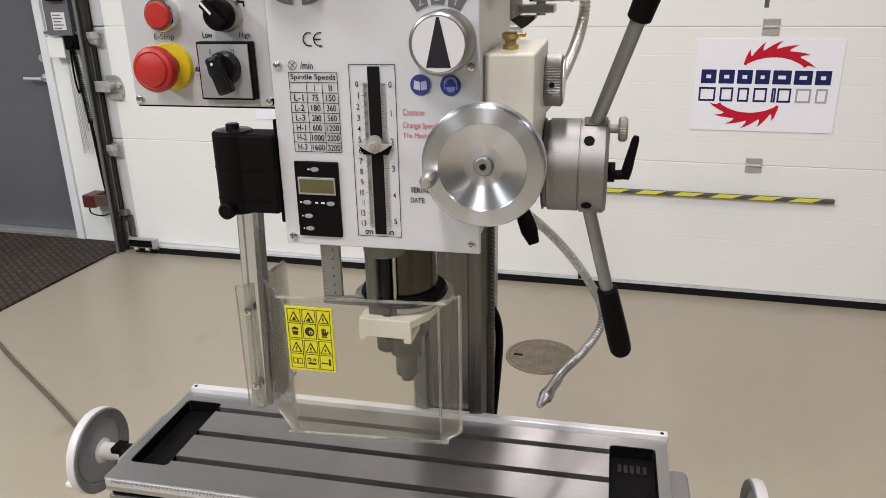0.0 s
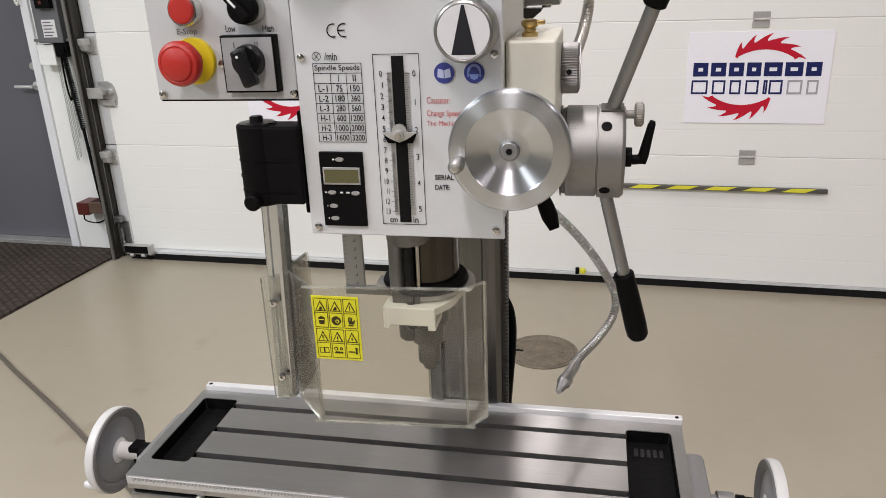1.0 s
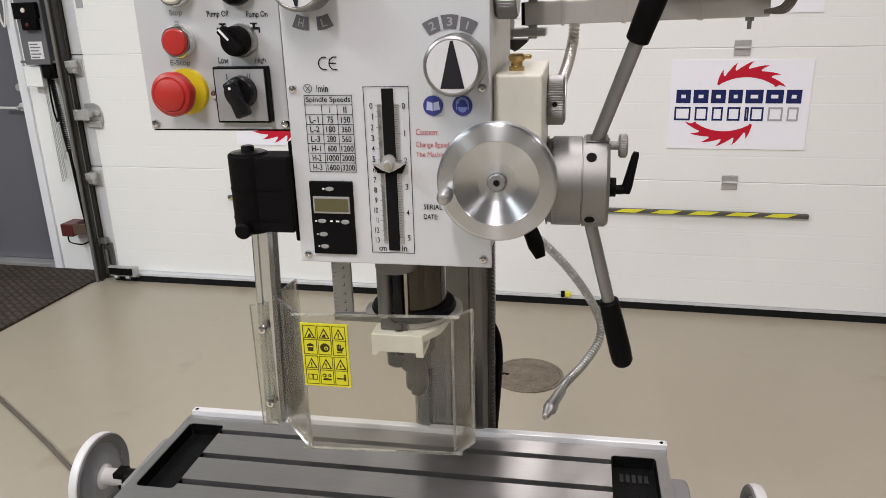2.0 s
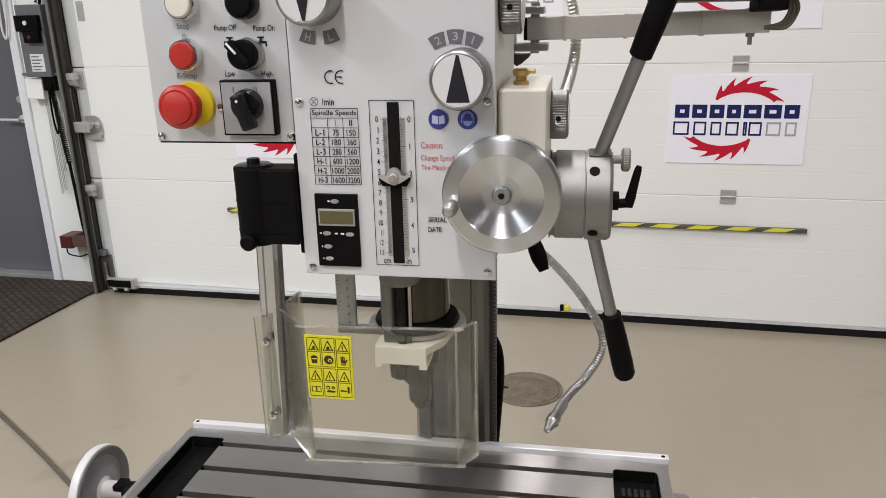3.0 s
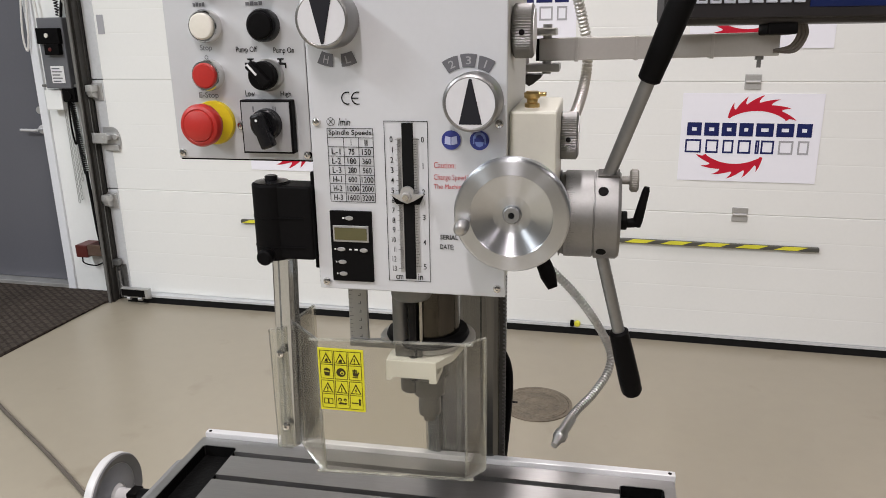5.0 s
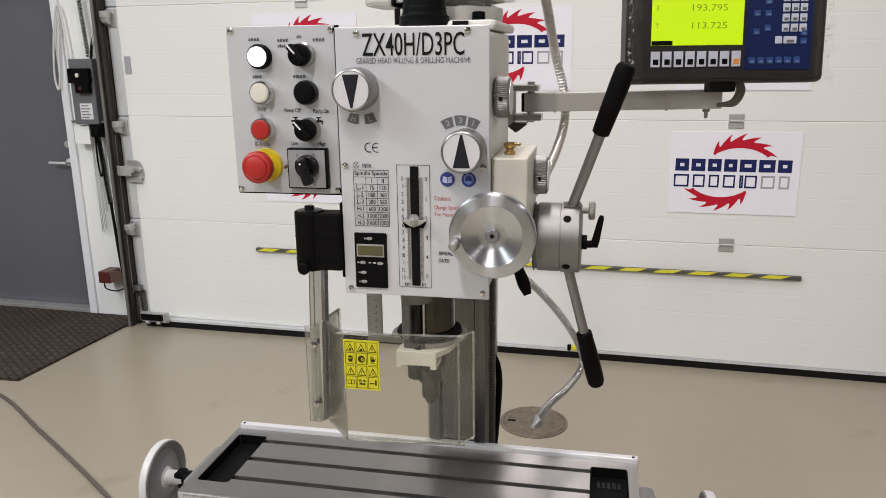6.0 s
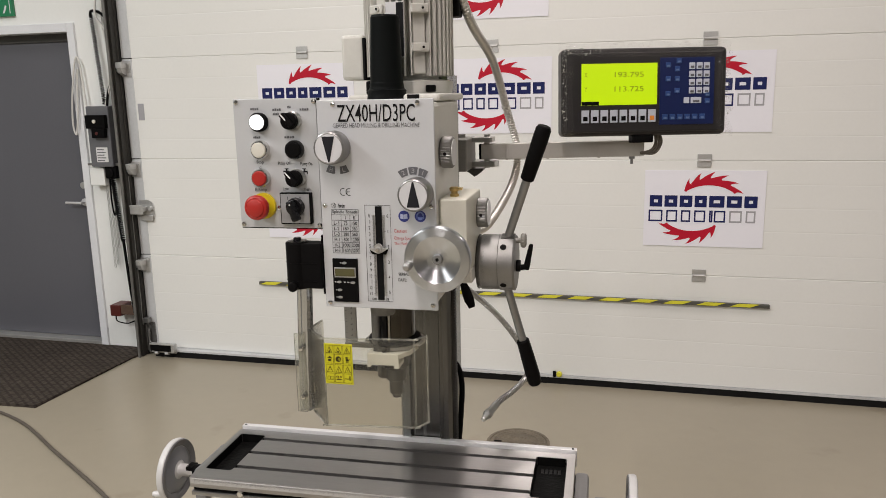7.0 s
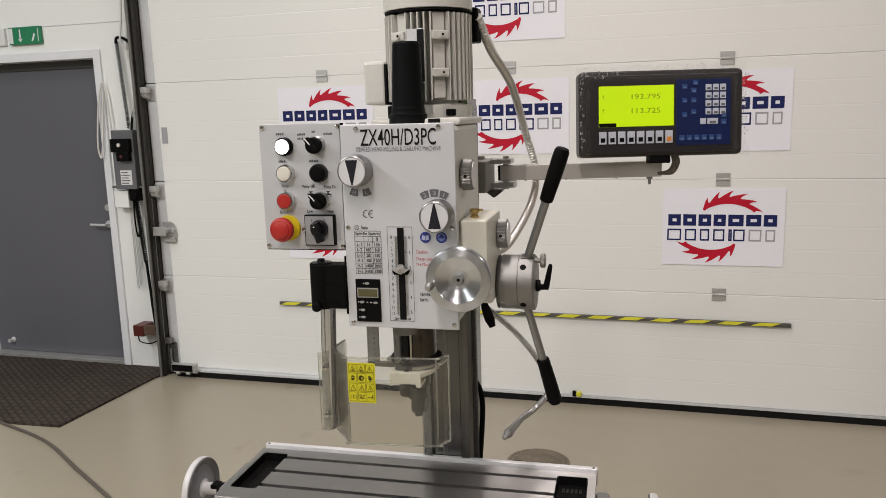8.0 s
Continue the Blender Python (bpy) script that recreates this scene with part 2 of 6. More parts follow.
# strong whitish haze: paints glints into the crinkled film
FILM_GLINT = clear("film_glint", (0.97, 0.97, 0.98), 0.10, 0.6, 220)
FILM = clear("plastic_film", (0.98, 0.98, 0.98), 0.08, 0.02, 60)


def floor_material():
    m = material("epoxy_floor", (0.348, 0.309, 0.238), 0.30, 0, 0.05, 0.9, 14, 0.02, 0.07, coat=0.0)
    nt = m.node_tree
    b = nt.nodes["Principled BSDF"]
    src = b.inputs["Base Color"].links[0].from_socket
    tc = nt.nodes.new("ShaderNodeTexCoord")
    spots = nt.nodes.new("ShaderNodeTexNoise")
    spots.inputs["Scale"].default_value, spots.inputs["Detail"].default_value = 3.5, 6
    nt.links.new(tc.outputs["Object"], spots.inputs["Vector"])
    rp = nt.nodes.new("ShaderNodeValToRGB")
    rp.color_ramp.elements[0].position, rp.color_ramp.elements[0].color = 0.62, (1, 1, 1, 1)
    rp.color_ramp.elements[1].position, rp.color_ramp.elements[1].color = 0.74, (0.80, 0.78, 0.75, 1)
    nt.links.new(spots.outputs["Fac"], rp.inputs["Fac"])
    mul = nt.nodes.new("ShaderNodeMix")
    mul.data_type, mul.blend_type = "RGBA", "MULTIPLY"
    mul.inputs["Factor"].default_value = 1
    nt.links.new(src, mul.inputs["A"])
    nt.links.new(rp.outputs["Color"], mul.inputs["B"])
    nt.links.new(mul.outputs["Result"], b.inputs["Base Color"])
    return m


FLOOR = floor_material()


def turned_alu():
    m = material("turned_aluminium", (0.60, 0.625, 0.66), 0.30, 1, 0.04, 14, 240, 0.02, 0.04)
    nt = m.node_tree
    b = nt.nodes["Principled BSDF"]
    b.inputs["Anisotropic"].default_value, b.inputs["Anisotropic Rotation"].default_value = 0.85, 0.25
    tg = nt.nodes.new("ShaderNodeTangent")
    tg.direction_type, tg.axis = "RADIAL", "Y"
    nt.links.new(tg.outputs["Tangent"], b.inputs["Tangent"])
    return m


ALU = turned_alu()


def mat_material():
    m = material("entrance_mat", (0.088, 0.072, 0.060), 0.9, 0, 0.25, 5, 60, 0.3, spec=0.12)
    nt = m.node_tree
    b = nt.nodes["Principled BSDF"]
    tc = nt.nodes.new("ShaderNodeTexCoord")
    ck = nt.nodes.new("ShaderNodeTexVoronoi")
    ck.inputs["Scale"].default_value = 34
    nt.links.new(tc.outputs["Object"], ck.inputs["Vector"])
    br = nt.nodes.new("ShaderNodeTexBrick")
    for k, v in (("Scale", 1.0), ("Mortar Size", 0.008), ("Mortar Smooth", 0.3), ("Brick Width", 0.075), ("Row Height", 0.036)):
        br.inputs[k].default_value = v
    br.inputs["Color1"].default_value, br.inputs["Color2"].default_value, br.inputs["Mortar"].default_value = (0.66, 0.66, 0.66, 1), (0.80, 0.80, 0.80, 1), (0.46, 0.46, 0.46, 1)
    rot = nt.nodes.new("ShaderNodeMapping")
    rot.inputs["Rotation"].default_value = (0, 0, 0.6)
    nt.links.new(tc.outputs["Object"], rot.inputs["Vector"])
    nt.links.new(rot.outputs["Vector"], br.inputs["Vector"])
    mul = nt.nodes.new("ShaderNodeMix")
    mul.data_type, mul.blend_type = "RGBA", "MULTIPLY"
    mul.inputs["Factor"].default_value = 1
    nt.links.new(b.inputs["Base Color"].links[0].from_socket, mul.inputs["A"])
    nt.links.new(br.outputs["Color"], mul.inputs["B"])
    nt.links.new(mul.outputs["Result"], b.inputs["Base Color"])
    bp = nt.nodes.new("ShaderNodeBump")
    bp.inputs["Strength"].default_value, bp.inputs["Distance"].default_value = 1.0, 0.006
    nt.links.new(ck.outputs["Distance"], bp.inputs["Height"])
    nt.links.new(bp.outputs["Normal"], b.inputs["Normal"])
    return m


MAT = mat_material()

# ---- builders ----
WORLD = {}


def bm_new():
    return bmesh.new()


def add_box(bm, x0, x1, y0, y1, z0, z1, bev=0.0, seg=2):
    g = bmesh.ops.create_cube(bm, size=1)["verts"]
    for v in g:
        v.co = Vector(((x0 + x1) / 2 + v.co.x * (x1 - x0), (y0 + y1) / 2 + v.co.y * (y1 - y0), (z0 + z1) / 2 + v.co.z * (z1 - z0)))
    if bev:
        es = list({e for v in g for e in v.link_edges})
        bmesh.ops.bevel(bm, geom=es, offset=bev, segments=seg, affect="EDGES", profile=0.5)
    return bm


def box(*a, **k):
    return add_box(bm_new(), *a, **k)


AXES = {"z": Matrix.Identity(4), "x": Matrix.Rotation(radians(90), 4, "Y"), "y": Matrix.Rotation(radians(-90), 4, "X"), "-y": Matrix.Rotation(radians(90), 4, "X"), "-x": Matrix.Rotation(radians(-90), 4, "Y"), "-z": Matrix.Rotation(radians(180), 4, "X")}


def add_lathe(bm, c, profile, axis="z", seg=40, caps=True, m=None):
    """Turn a profile of (radius, height) about an axis through c."""
    t = m if m is not None else Matrix.Translation(c) @ AXES[axis]
    rings = []
    for r, h in profile:
        rings.append([bm.verts.new(t @ Vector((r * math.cos(2 * math.pi * i / seg), r * math.sin(2 * math.pi * i / seg), h))) for i in range(seg)])
    for a, b in zip(rings, rings[1:]):
        for i in range(seg):
            j = (i + 1) % seg
            bm.faces.new((a[i], a[j], b[j], b[i]))
    if caps:
        bm.faces.new(list(reversed(rings[0])))
        bm.faces.new(rings[-1])
    return bm


def lathe(*a, **k):
    return add_lathe(bm_new(), *a, **k)


def add_cyl(bm, c, r, h, axis="z", seg=32, bev=0.0, r2=None, m=None):
    r2 = r if r2 is None else r2
    if bev:
        p = [(r - bev, 0), (r - bev * 0.3, bev * 0.3), (r, bev), (r2, h - bev), (r2 - bev * 0.3, h - bev * 0.3), (r2 - bev, h)]
    else:
        p = [(r, 0), (r2, h)]
    return add_lathe(bm, c, p, axis, seg, True, m)


def cyl(*a, **k):
    return add_cyl(bm_new(), *a, **k)


def along(a, b):
    """A frame at a whose z runs to b, and the length."""
    d = Vector(b) - Vector(a)
    return Matrix.Translation(a) @ d.to_track_quat("Z", "Y").to_matrix().to_4x4(), d.length


def smooth_path(pts, n=14):
    p = [Vector(q) for q in pts]
    p = [p[0] * 2 - p[1]] + p + [p[-1] * 2 - p[-2]]
    out = []
    for i in range(1, len(p) - 2):
        for k in range(n):
            t = k / n
            a, b, c, d = p[i - 1], p[i], p[i + 1], p[i + 2]
            out.append(0.5 * ((2 * b) + (c - a) * t + (2 * a - 5 * b + 4 * c - d) * t * t + (3 * b - a - 3 * c + d) * t ** 3))
    out.append(p[-2])
    return out


def add_sweep(bm, pts, radius, seg=10, n=14, ribs=0.0, pitch=0.006):
    """A tube along a smooth path; ribs gives it the rings of a metal hose."""
    path = smooth_path(pts, n)
    if ribs:
        dense, rad = [], []
        total = 0.0
        for a, b in zip(path, path[1:]):
            k = max(1, round((b - a).length / (pitch / 8)))
            for i in range(k):
                dense.append(a.lerp(b, i / k))
        dense.append(path[-1])
        for i, q in enumerate(dense):
            total += (q - dense[i - 1]).length if i else 0
            rad.append(radius * (1 + ribs * math.cos(2 * math.pi * total / pitch)))
        path = dense
    else:
        rad = [radius] * len(path)
    up = Vector((0.31, 0.17, 0.93))
    rings = []
    for i, q in enumerate(path):
        d = (path[min(i + 1, len(path) - 1)] - path[max(i - 1, 0)]).normalized()
        u = (up - d * up.dot(d)).normalized()
        up = u
        w = d.cross(u)
        rings.append([bm.verts.new(q + rad[i] * (u * math.cos(2 * math.pi * k / seg) + w * math.sin(2 * math.pi * k / seg))) for k in range(seg)])
    for a, b in zip(rings, rings[1:]):
        for i in range(seg):
            j = (i + 1) % seg
            bm.faces.new((a[i], a[j], b[j], b[i]))
    bm.faces.new(list(reversed(rings[0])))
    bm.faces.new(rings[-1])
    return bm


def sweep(*a, **k):
    return add_sweep(bm_new(), *a, **k)


def add_prism(bm, poly, axis, d0, d1):
    """Push a 2D outline along an axis: 'x' takes (y, z), 'y' takes (x, z), 'z' takes (x, y)."""
    def at(p, d):
        return {"x": (d, p[0], p[1]), "y": (p[0], d, p[1]), "z": (p[0], p[1], d)}[axis]
    a = [bm.verts.new(at(p, d0)) for p in poly]
    b = [bm.verts.new(at(p, d1)) for p in poly]
    bm.faces.new(a)
    bm.faces.new(list(reversed(b)))
    for i in range(len(poly)):
        j = (i + 1) % len(poly)
        bm.faces.new((a[j], a[i], b[i], b[j]))
    return bm


def prism(*a, **k):
    return add_prism(bm_new(), *a, **k)


def soften(bm, angle=35):
    bmesh.ops.recalc_face_normals(bm, faces=bm.faces)
    for f in bm.faces:
        f.smooth = True
    area = {f: f.calc_area() for f in bm.faces}
    for e in bm.edges:
        if len(e.link_faces) == 2:
            a = e.calc_face_angle(0)
            s, b = sorted(area[f] for f in e.link_faces)
            if a > radians(angle) or (a > radians(6) and b > 5 * s):
                e.smooth = False


def mesh_of(name, bm):
    soften(bm)
    me = bpy.data.meshes.new(name)
    bm.to_mesh(me)
    bm.free()
    return me


def link(name, me, mat, parent=None, label="", m=None):
    ob = new(name, me)
    if mat is not None and not me.materials:
        me.materials.append(mat)
    m = IDENT if m is None else m
    ob.matrix_basis = m
    WORLD[ob] = m
    if parent is not None:
        ob.parent = parent
        ob.matrix_parent_inverse = WORLD[parent].inverted()
    if label:
        tagged(ob, label)
    return ob


def part(name, bm, mat, parent, label="", m=None):
    """One mesh under a thing or a part, in machine coordinates unless m is given."""
    return link(name, mesh_of(name, bm), mat, parent, label, MACH if m is None else m)


def thing(name, m, label, category, group="", kind=""):
    ob = new(name)
    ob.empty_display_size = 0.05
    ob.matrix_basis = m
    WORLD[ob] = m
    return tagged(ob, label, category, group, kind)


def solo(name, bm, mat, label, category, group="", kind="", m=None):
    ob = link(name, mesh_of(name, bm), mat, None, "", IDENT if m is None else m)
    return tagged(ob, label, category, group, kind)


def text_mesh(s, x0, x1, z0, z1, y, bold=0.0, slant=0.0):
    """Letters fitted between x0..x1 and z0..z1 in the plane y, facing the front."""
    cu = bpy.data.curves.new("letters", "FONT")
    cu.body, cu.size, cu.offset, cu.shear, cu.resolution_u = s, 1.0, bold, slant, 3
    tmp = new("letters", cu)
    dg = bpy.context.evaluated_depsgraph_get()
    me = bpy.data.meshes.new_from_object(tmp.evaluated_get(dg))
    bpy.data.objects.remove(tmp)
    bpy.data.curves.remove(cu)
    xs = [v.co.x for v in me.vertices]
    ys = [v.co.y for v in me.vertices]
    ax, bx, ay, by = min(xs), max(xs), min(ys), max(ys)
    for v in me.vertices:
        v.co = Vector((x0 + (v.co.x - ax) / (bx - ax) * (x1 - x0), y, z0 + (v.co.y - ay) / (by - ay) * (z1 - z0)))
    me.materials.clear()
    return me


def add_mesh(bm, me):
    bm.from_mesh(me)
    bpy.data.meshes.remove(me)


def add_text(bm, s, x0, x1, z0, z1, y, bold=0.0):
    add_mesh(bm, text_mesh(s, x0, x1, z0, z1, y, bold))


def flat(bm, poly, y):
    """A flat printed shape facing the front: points (x, z)."""
    bm.faces.new([bm.verts.new((x, y, z)) for x, z in poly])


def rect(bm, x0, x1, z0, z1, y):
    flat(bm, ((x0, z0), (x1, z0), (x1, z1), (x0, z1)), y)


def frame_lines(bm, x0, x1, z0, z1, w, y):
    rect(bm, x0, x1, z0, z0 + w, y)
    rect(bm, x0, x1, z1 - w, z1, y)
    rect(bm, x0, x0 + w, z0 + w, z1 - w, y)
    rect(bm, x1 - w, x1, z0 + w, z1 - w, y)


def disc(bm, x, z, r, y, seg=28):
    flat(bm, [(x + r * math.cos(2 * math.pi * i / seg), z + r * math.sin(2 * math.pi * i / seg)) for i in range(seg)], y)


def screw_mesh(r=0.0042):
    bm = bm_new()
    add_lathe(bm, (0, 0, 0), [(r, 0), (r, 0.0012), (r * 0.8, 0.0026), (r * 0.35, 0.0032), (r * 0.3, 0.0018)], "-y", 18)
    return mesh_of("screw", bm)


SCREW = screw_mesh()
SCREW.materials.append(CHROME)


def screw(parent, x, y, z, s=1.0):
    return link("screw", SCREW, None, parent, "", MACH @ Matrix.Translation((x, y, z)) @ Matrix.Scale(s, 4))


# ---- the hall ----
X0, X1, Y0 = -7.5, 7.0, -9.0
solo("floor", box(X0, X1, Y0, 4.1, -0.12, FZ), FLOOR, "smooth beige epoxy workshop floor with faint stains", "floor", kind="structure")
solo("ceiling", box(X0, X1, Y0, 4.1, CEIL_Z, CEIL_Z + 0.12), HALL_GREY, "grey workshop ceiling", "ceiling", kind="structure")
solo("wall_west", box(X0 - 0.2, X0, Y0, 4.1, 0, CEIL_Z), HALL_GREY, "plain grey workshop wall", "wall", kind="structure")
solo("wall_east", box(X1, X1 + 0.2, Y0, 4.1, 0, CEIL_Z), HALL_GREY, "plain grey workshop wall", "wall", kind="structure")
solo("wall_south", box(X0 - 0.2, X1 + 0.2, Y0 - 0.2, Y0, 0, CEIL_Z), HALL_GREY, "plain grey workshop wall", "wall", kind="structure")

DOOR_L, DOOR_R, DOOR_T = -4.404, -3.249, 2.088
GATE_L, GATE_R, GATE_T = -2.792, 2.5, 3.75
wall = bm_new()
add_box(wall, X0, DOOR_L - 0.05, BACK_Y, 4.0, 0, CEIL_Z)
add_box(wall, DOOR_L - 0.05, DOOR_R + 0.05, BACK_Y, 4.0, DOOR_T + 0.05, CEIL_Z)
add_box(wall, DOOR_R + 0.05, GATE_L, BACK_Y, 4.0, 0, CEIL_Z)
add_box(wall, GATE_L, GATE_R, BACK_Y, 4.0, GATE_T, CEIL_Z)
add_box(wall, GATE_R, X1, BACK_Y, 4.0, 0, CEIL_Z)
WALL_N = solo("wall_north", wall, PLASTER, "white plastered workshop wall beside a gate", "wall", kind="structure")
link("wall_seam", mesh_of("wall_seam", box(X0, GATE_L - 0.2, BACK_Y - 0.004, BACK_Y + 0.01, 2.303, 2.310, bev=0.001)), FRAME_GREY, WALL_N)

# side door
side = thing("door_1", pose((DOOR_L + DOOR_R) / 2, BACK_Y + 0.05, 0), "closed dark grey steel door in a pale frame", "door", kind="structure")
part("door_leaf", box(DOOR_L, DOOR_R, BACK_Y + 0.085, BACK_Y + 0.125, FZ + 0.028, DOOR_T - 0.02, bev=0.003), DOOR_GREY, side, "dark grey painted door leaf", IDENT)
fr = bm_new()
add_box(fr, DOOR_R, DOOR_R + 0.052, BACK_Y - 0.016, BACK_Y + 0.13, 0, DOOR_T + 0.055, bev=0.003)
add_box(fr, DOOR_L - 0.052, DOOR_L, BACK_Y - 0.016, BACK_Y + 0.13, 0, DOOR_T + 0.055, bev=0.003)
add_box(fr, DOOR_L, DOOR_R, BACK_Y - 0.016, BACK_Y + 0.13, DOOR_T, DOOR_T + 0.055, bev=0.003)
part("door_frame", fr, FRAME_GREY, side, "pale blue-grey steel door frame", IDENT)
part("header_strip", box(DOOR_L, DOOR_R, BACK_Y + 0.070, BACK_Y + 0.0845, DOOR_T - 0.050, DOOR_T, bev=0.002), HEADER, side, "dark strip across the top of the door leaf", IDENT)
part("threshold", box(DOOR_L, DOOR_R, BACK_Y + 0.012, BACK_Y + 0.12, FZ, FZ + 0.026, bev=0.004), GALV, side, "", IDENT)
h = bm_new()
add_cyl(h, (DOOR_R - 0.085, BACK_Y + 0.085, 1.001), 0.025, 0.012, "-y", 24, 0.002)
add_cyl(h, (DOOR_R - 0.085, BACK_Y + 0.080, 1.001), 0.009, 0.05, "-y", 14)
add_sweep(h, [(DOOR_R - 0.085, BACK_Y + 0.034, 1.001), (DOOR_R - 0.125, BACK_Y + 0.032, 1.001), (DOOR_R - 0.2, BACK_Y + 0.036, 1.001)], 0.0085, 12)
part("door_handle", h, STRIP_ALU, side, "chrome lever handle", IDENT)
part("kick_stop", lathe((-4.2731, BACK_Y + 0.085, 0.136), [(0.020, 0), (0.020, 0.006), (0.009, 0.010), (0.009, 0.035), (0.014, 0.038), (0.012, 0.046)], "-y", 20), STRIP_ALU, side, "small bright door stop", IDENT)
part("lock_rosette", cyl((DOOR_R - 0.085, BACK_Y + 0.085, 1.113), 0.022, 0.010, "-y", 24, 0.002), GALV, side, "", IDENT)

# sectional gate
gate = thing("sectional_door", pose(0, WALL_Y, 0), "closed white ribbed sectional door with steel hinges", "garage door", kind="structure")
JOINTS = [FZ + 0.051, 0.695, 1.303, 1.910, 2.52, 3.13, 3.74]


def panel_mesh(z0, z1):
    n = 5
    face = []
    step = (z1 - z0) / n
    face.append((WALL_Y + 0.003, z0 + 0.0004))
    face.append((WALL_Y, z0 + 0.0035))
    for i in range(1, n):
        zc = z0 + i * step
        face += [(WALL_Y, zc - 0.004), (WALL_Y + 0.00055, zc - 0.0015), (WALL_Y + 0.00055, zc + 0.001), (WALL_Y, zc + 0.003)]
    face += [(WALL_Y, z1 - 0.0035), (WALL_Y + 0.003, z1 - 0.0004), (WALL_Y + 0.042, z1 - 0.0004), (WALL_Y + 0.042, z0 + 0.0004)]
    return prism(face, "x", GATE_L + 0.03, GATE_R - 0.03)


for z0, z1 in zip(JOINTS, JOINTS[1:]):
    part("panel", panel_mesh(z0, z1), DOOR_PANEL, gate, "", IDENT)
    part("end_cap", box(-2.830, GATE_L + 0.0295, WALL_Y - 0.0025, WALL_Y + 0.040, z0 + 0.003, z1 - 0.003, bev=0.002), EDGE_GREY, gate, "pale grey panel end cap", IDENT)
SEAL_PLAN = [(GATE_L + 0.03, 3.598), (-1.4, 3.622), (0.1, WALL_Y - 0.004), (GATE_R - 0.03, WALL_Y - 0.004), (GATE_R - 0.03, WALL_Y + 0.042), (GATE_L + 0.03, WALL_Y + 0.042)]
part("bottom_seal", prism(SEAL_PLAN, "z", FZ, FZ + 0.0375), SEAL, gate, "black rubber bottom seal", IDENT)
part("bottom_profile", prism([(x, y - 0.003 if y < WALL_Y else y) for x, y in SEAL_PLAN], "z", FZ + 0.038, FZ + 0.0505), EDGE_GREY, gate, "pale aluminium bottom profile", IDENT)


def hinge_mesh():
    bm = bm_new()
    add_box(bm, -0.035, 0.035, -0.006, 0, -0.034, -0.004, bev=0.002)
    add_box(bm, -0.035, 0.035, -0.006, 0, 0.004, 0.034, bev=0.002)
    add_cyl(bm, (-0.032, -0.007, 0), 0.007, 0.064, "x", 12)
    return bm


HINGE = mesh_of("hinge", hinge_mesh())
HINGE.materials.append(GALV)
for z in JOINTS[1:4]:
    for x in (-1.64, -0.54, 0.567, 1.67):
        link("hinge", HINGE, None, gate, "", pose(x, WALL_Y, z))
for z in (1.59,):
    part("label_plate", box(-2.748, -2.707, WALL_Y - 0.003, WALL_Y, z - 0.05, z + 0.05, bev=0.001), SIGN_GREY, gate, "small grey label", IDENT)

# rail beside the gate
rail = thing("gate_rail", pose(-2.845, 3.60, FZ), "dark steel vertical track with galvanised brackets", "door track", kind="structure")
part("track", prism([(-2.8515, 3.575), (-2.834, 3.575), (-2.834, 3.590), (-2.840, 3.592), (-2.840, 3.622), (-2.834, 3.624), (-2.834, 3.638), (-2.8515, 3.638)], "z", FZ, 3.7), DARK_RAIL, rail, "dark folded track", IDENT)
part("angle", prism([(-2.8555, 3.548), (-2.8405, 3.548), (-2.8405, 3.553), (-2.8517, 3.553), (-2.8517, BACK_Y), (-2.8555, BACK_Y)], "z", FZ, 3.7), ANGLE_GREY, rail, "grey wall angle", IDENT)
part("back_strip", box(-2.8515, GATE_L + 0.02, 3.694, BACK_Y, FZ, 3.7), DARK_RAIL, rail, "", IDENT)


def bracket_mesh():
    """A folded roller carrier: back plate, upper lip, roller stem and two bolts."""
    bm = bm_new()
    add_box(bm, -0.020, 0.042, -0.006, 0.0, -0.055, 0.040, bev=0.002)
    add_box(bm, -0.022, 0.022, -0.062, -0.0062, -0.006, 0.032, bev=0.005)
    add_prism(bm, [(-0.0062, -0.046), (-0.050, -0.030), (-0.056, -0.0062), (-0.0062, -0.0062)], "x", -0.016, 0.014)
    add_cyl(bm, (-0.036, -0.040, -0.014), 0.008, 0.052, "x", 14)
    add_cyl(bm, (0.004, -0.062, 0.014), 0.006, 0.004, "-y", 8)
    for z_ in (-0.022, 0.022):
        add_cyl(bm, (0.030, -0.006, z_), 0.006, 0.005, "-y", 8)
    return bm


BRK = mesh_of("roller_bracket", bracket_mesh())
BRK.materials.append(GALV)
for z in (1.855, 1.245, 0.635, 2.50):
    link("roller_bracket", BRK, None, rail, "", pose(-2.812, WALL_Y - 0.003, z))
lk = bm_new()
add_prism(lk, [(-2.800, 1.045), (-2.800, 0.915), (-2.735, 0.910), (-2.706, 0.926), (-2.698, 0.958), (-2.700, 1.002), (-2.714, 1.034), (-2.74, 1.047)], "y", WALL_Y - 0.009, WALL_Y - 0.003)
add_box(lk, -2.833, -2.742, WALL_Y - 0.066, WALL_Y - 0.0595, 0.962, 1.020, bev=0.002)
add_box(lk, -2.828, -2.742, WALL_Y - 0.0595, WALL_Y - 0.0085, 0.978, 1.006, bev=0.004)
add_box(lk, -2.790, -2.708, WALL_Y - 0.024, WALL_Y - 0.0085, 0.916, 0.950, bev=0.003)
add_cyl(lk, (-2.722, WALL_Y - 0.008, 0.992), 0.015, 0.014, "-y", 16, 0.002)
for z_ in (0.974, 1.009):
    add_cyl(lk, (-2.815, WALL_Y - 0.065, z_), 0.006, 0.005, "-y", 8)
add_cyl(lk, (-2.765, WALL_Y - 0.065, 0.992), 0.009, 0.006, "-y", 6)
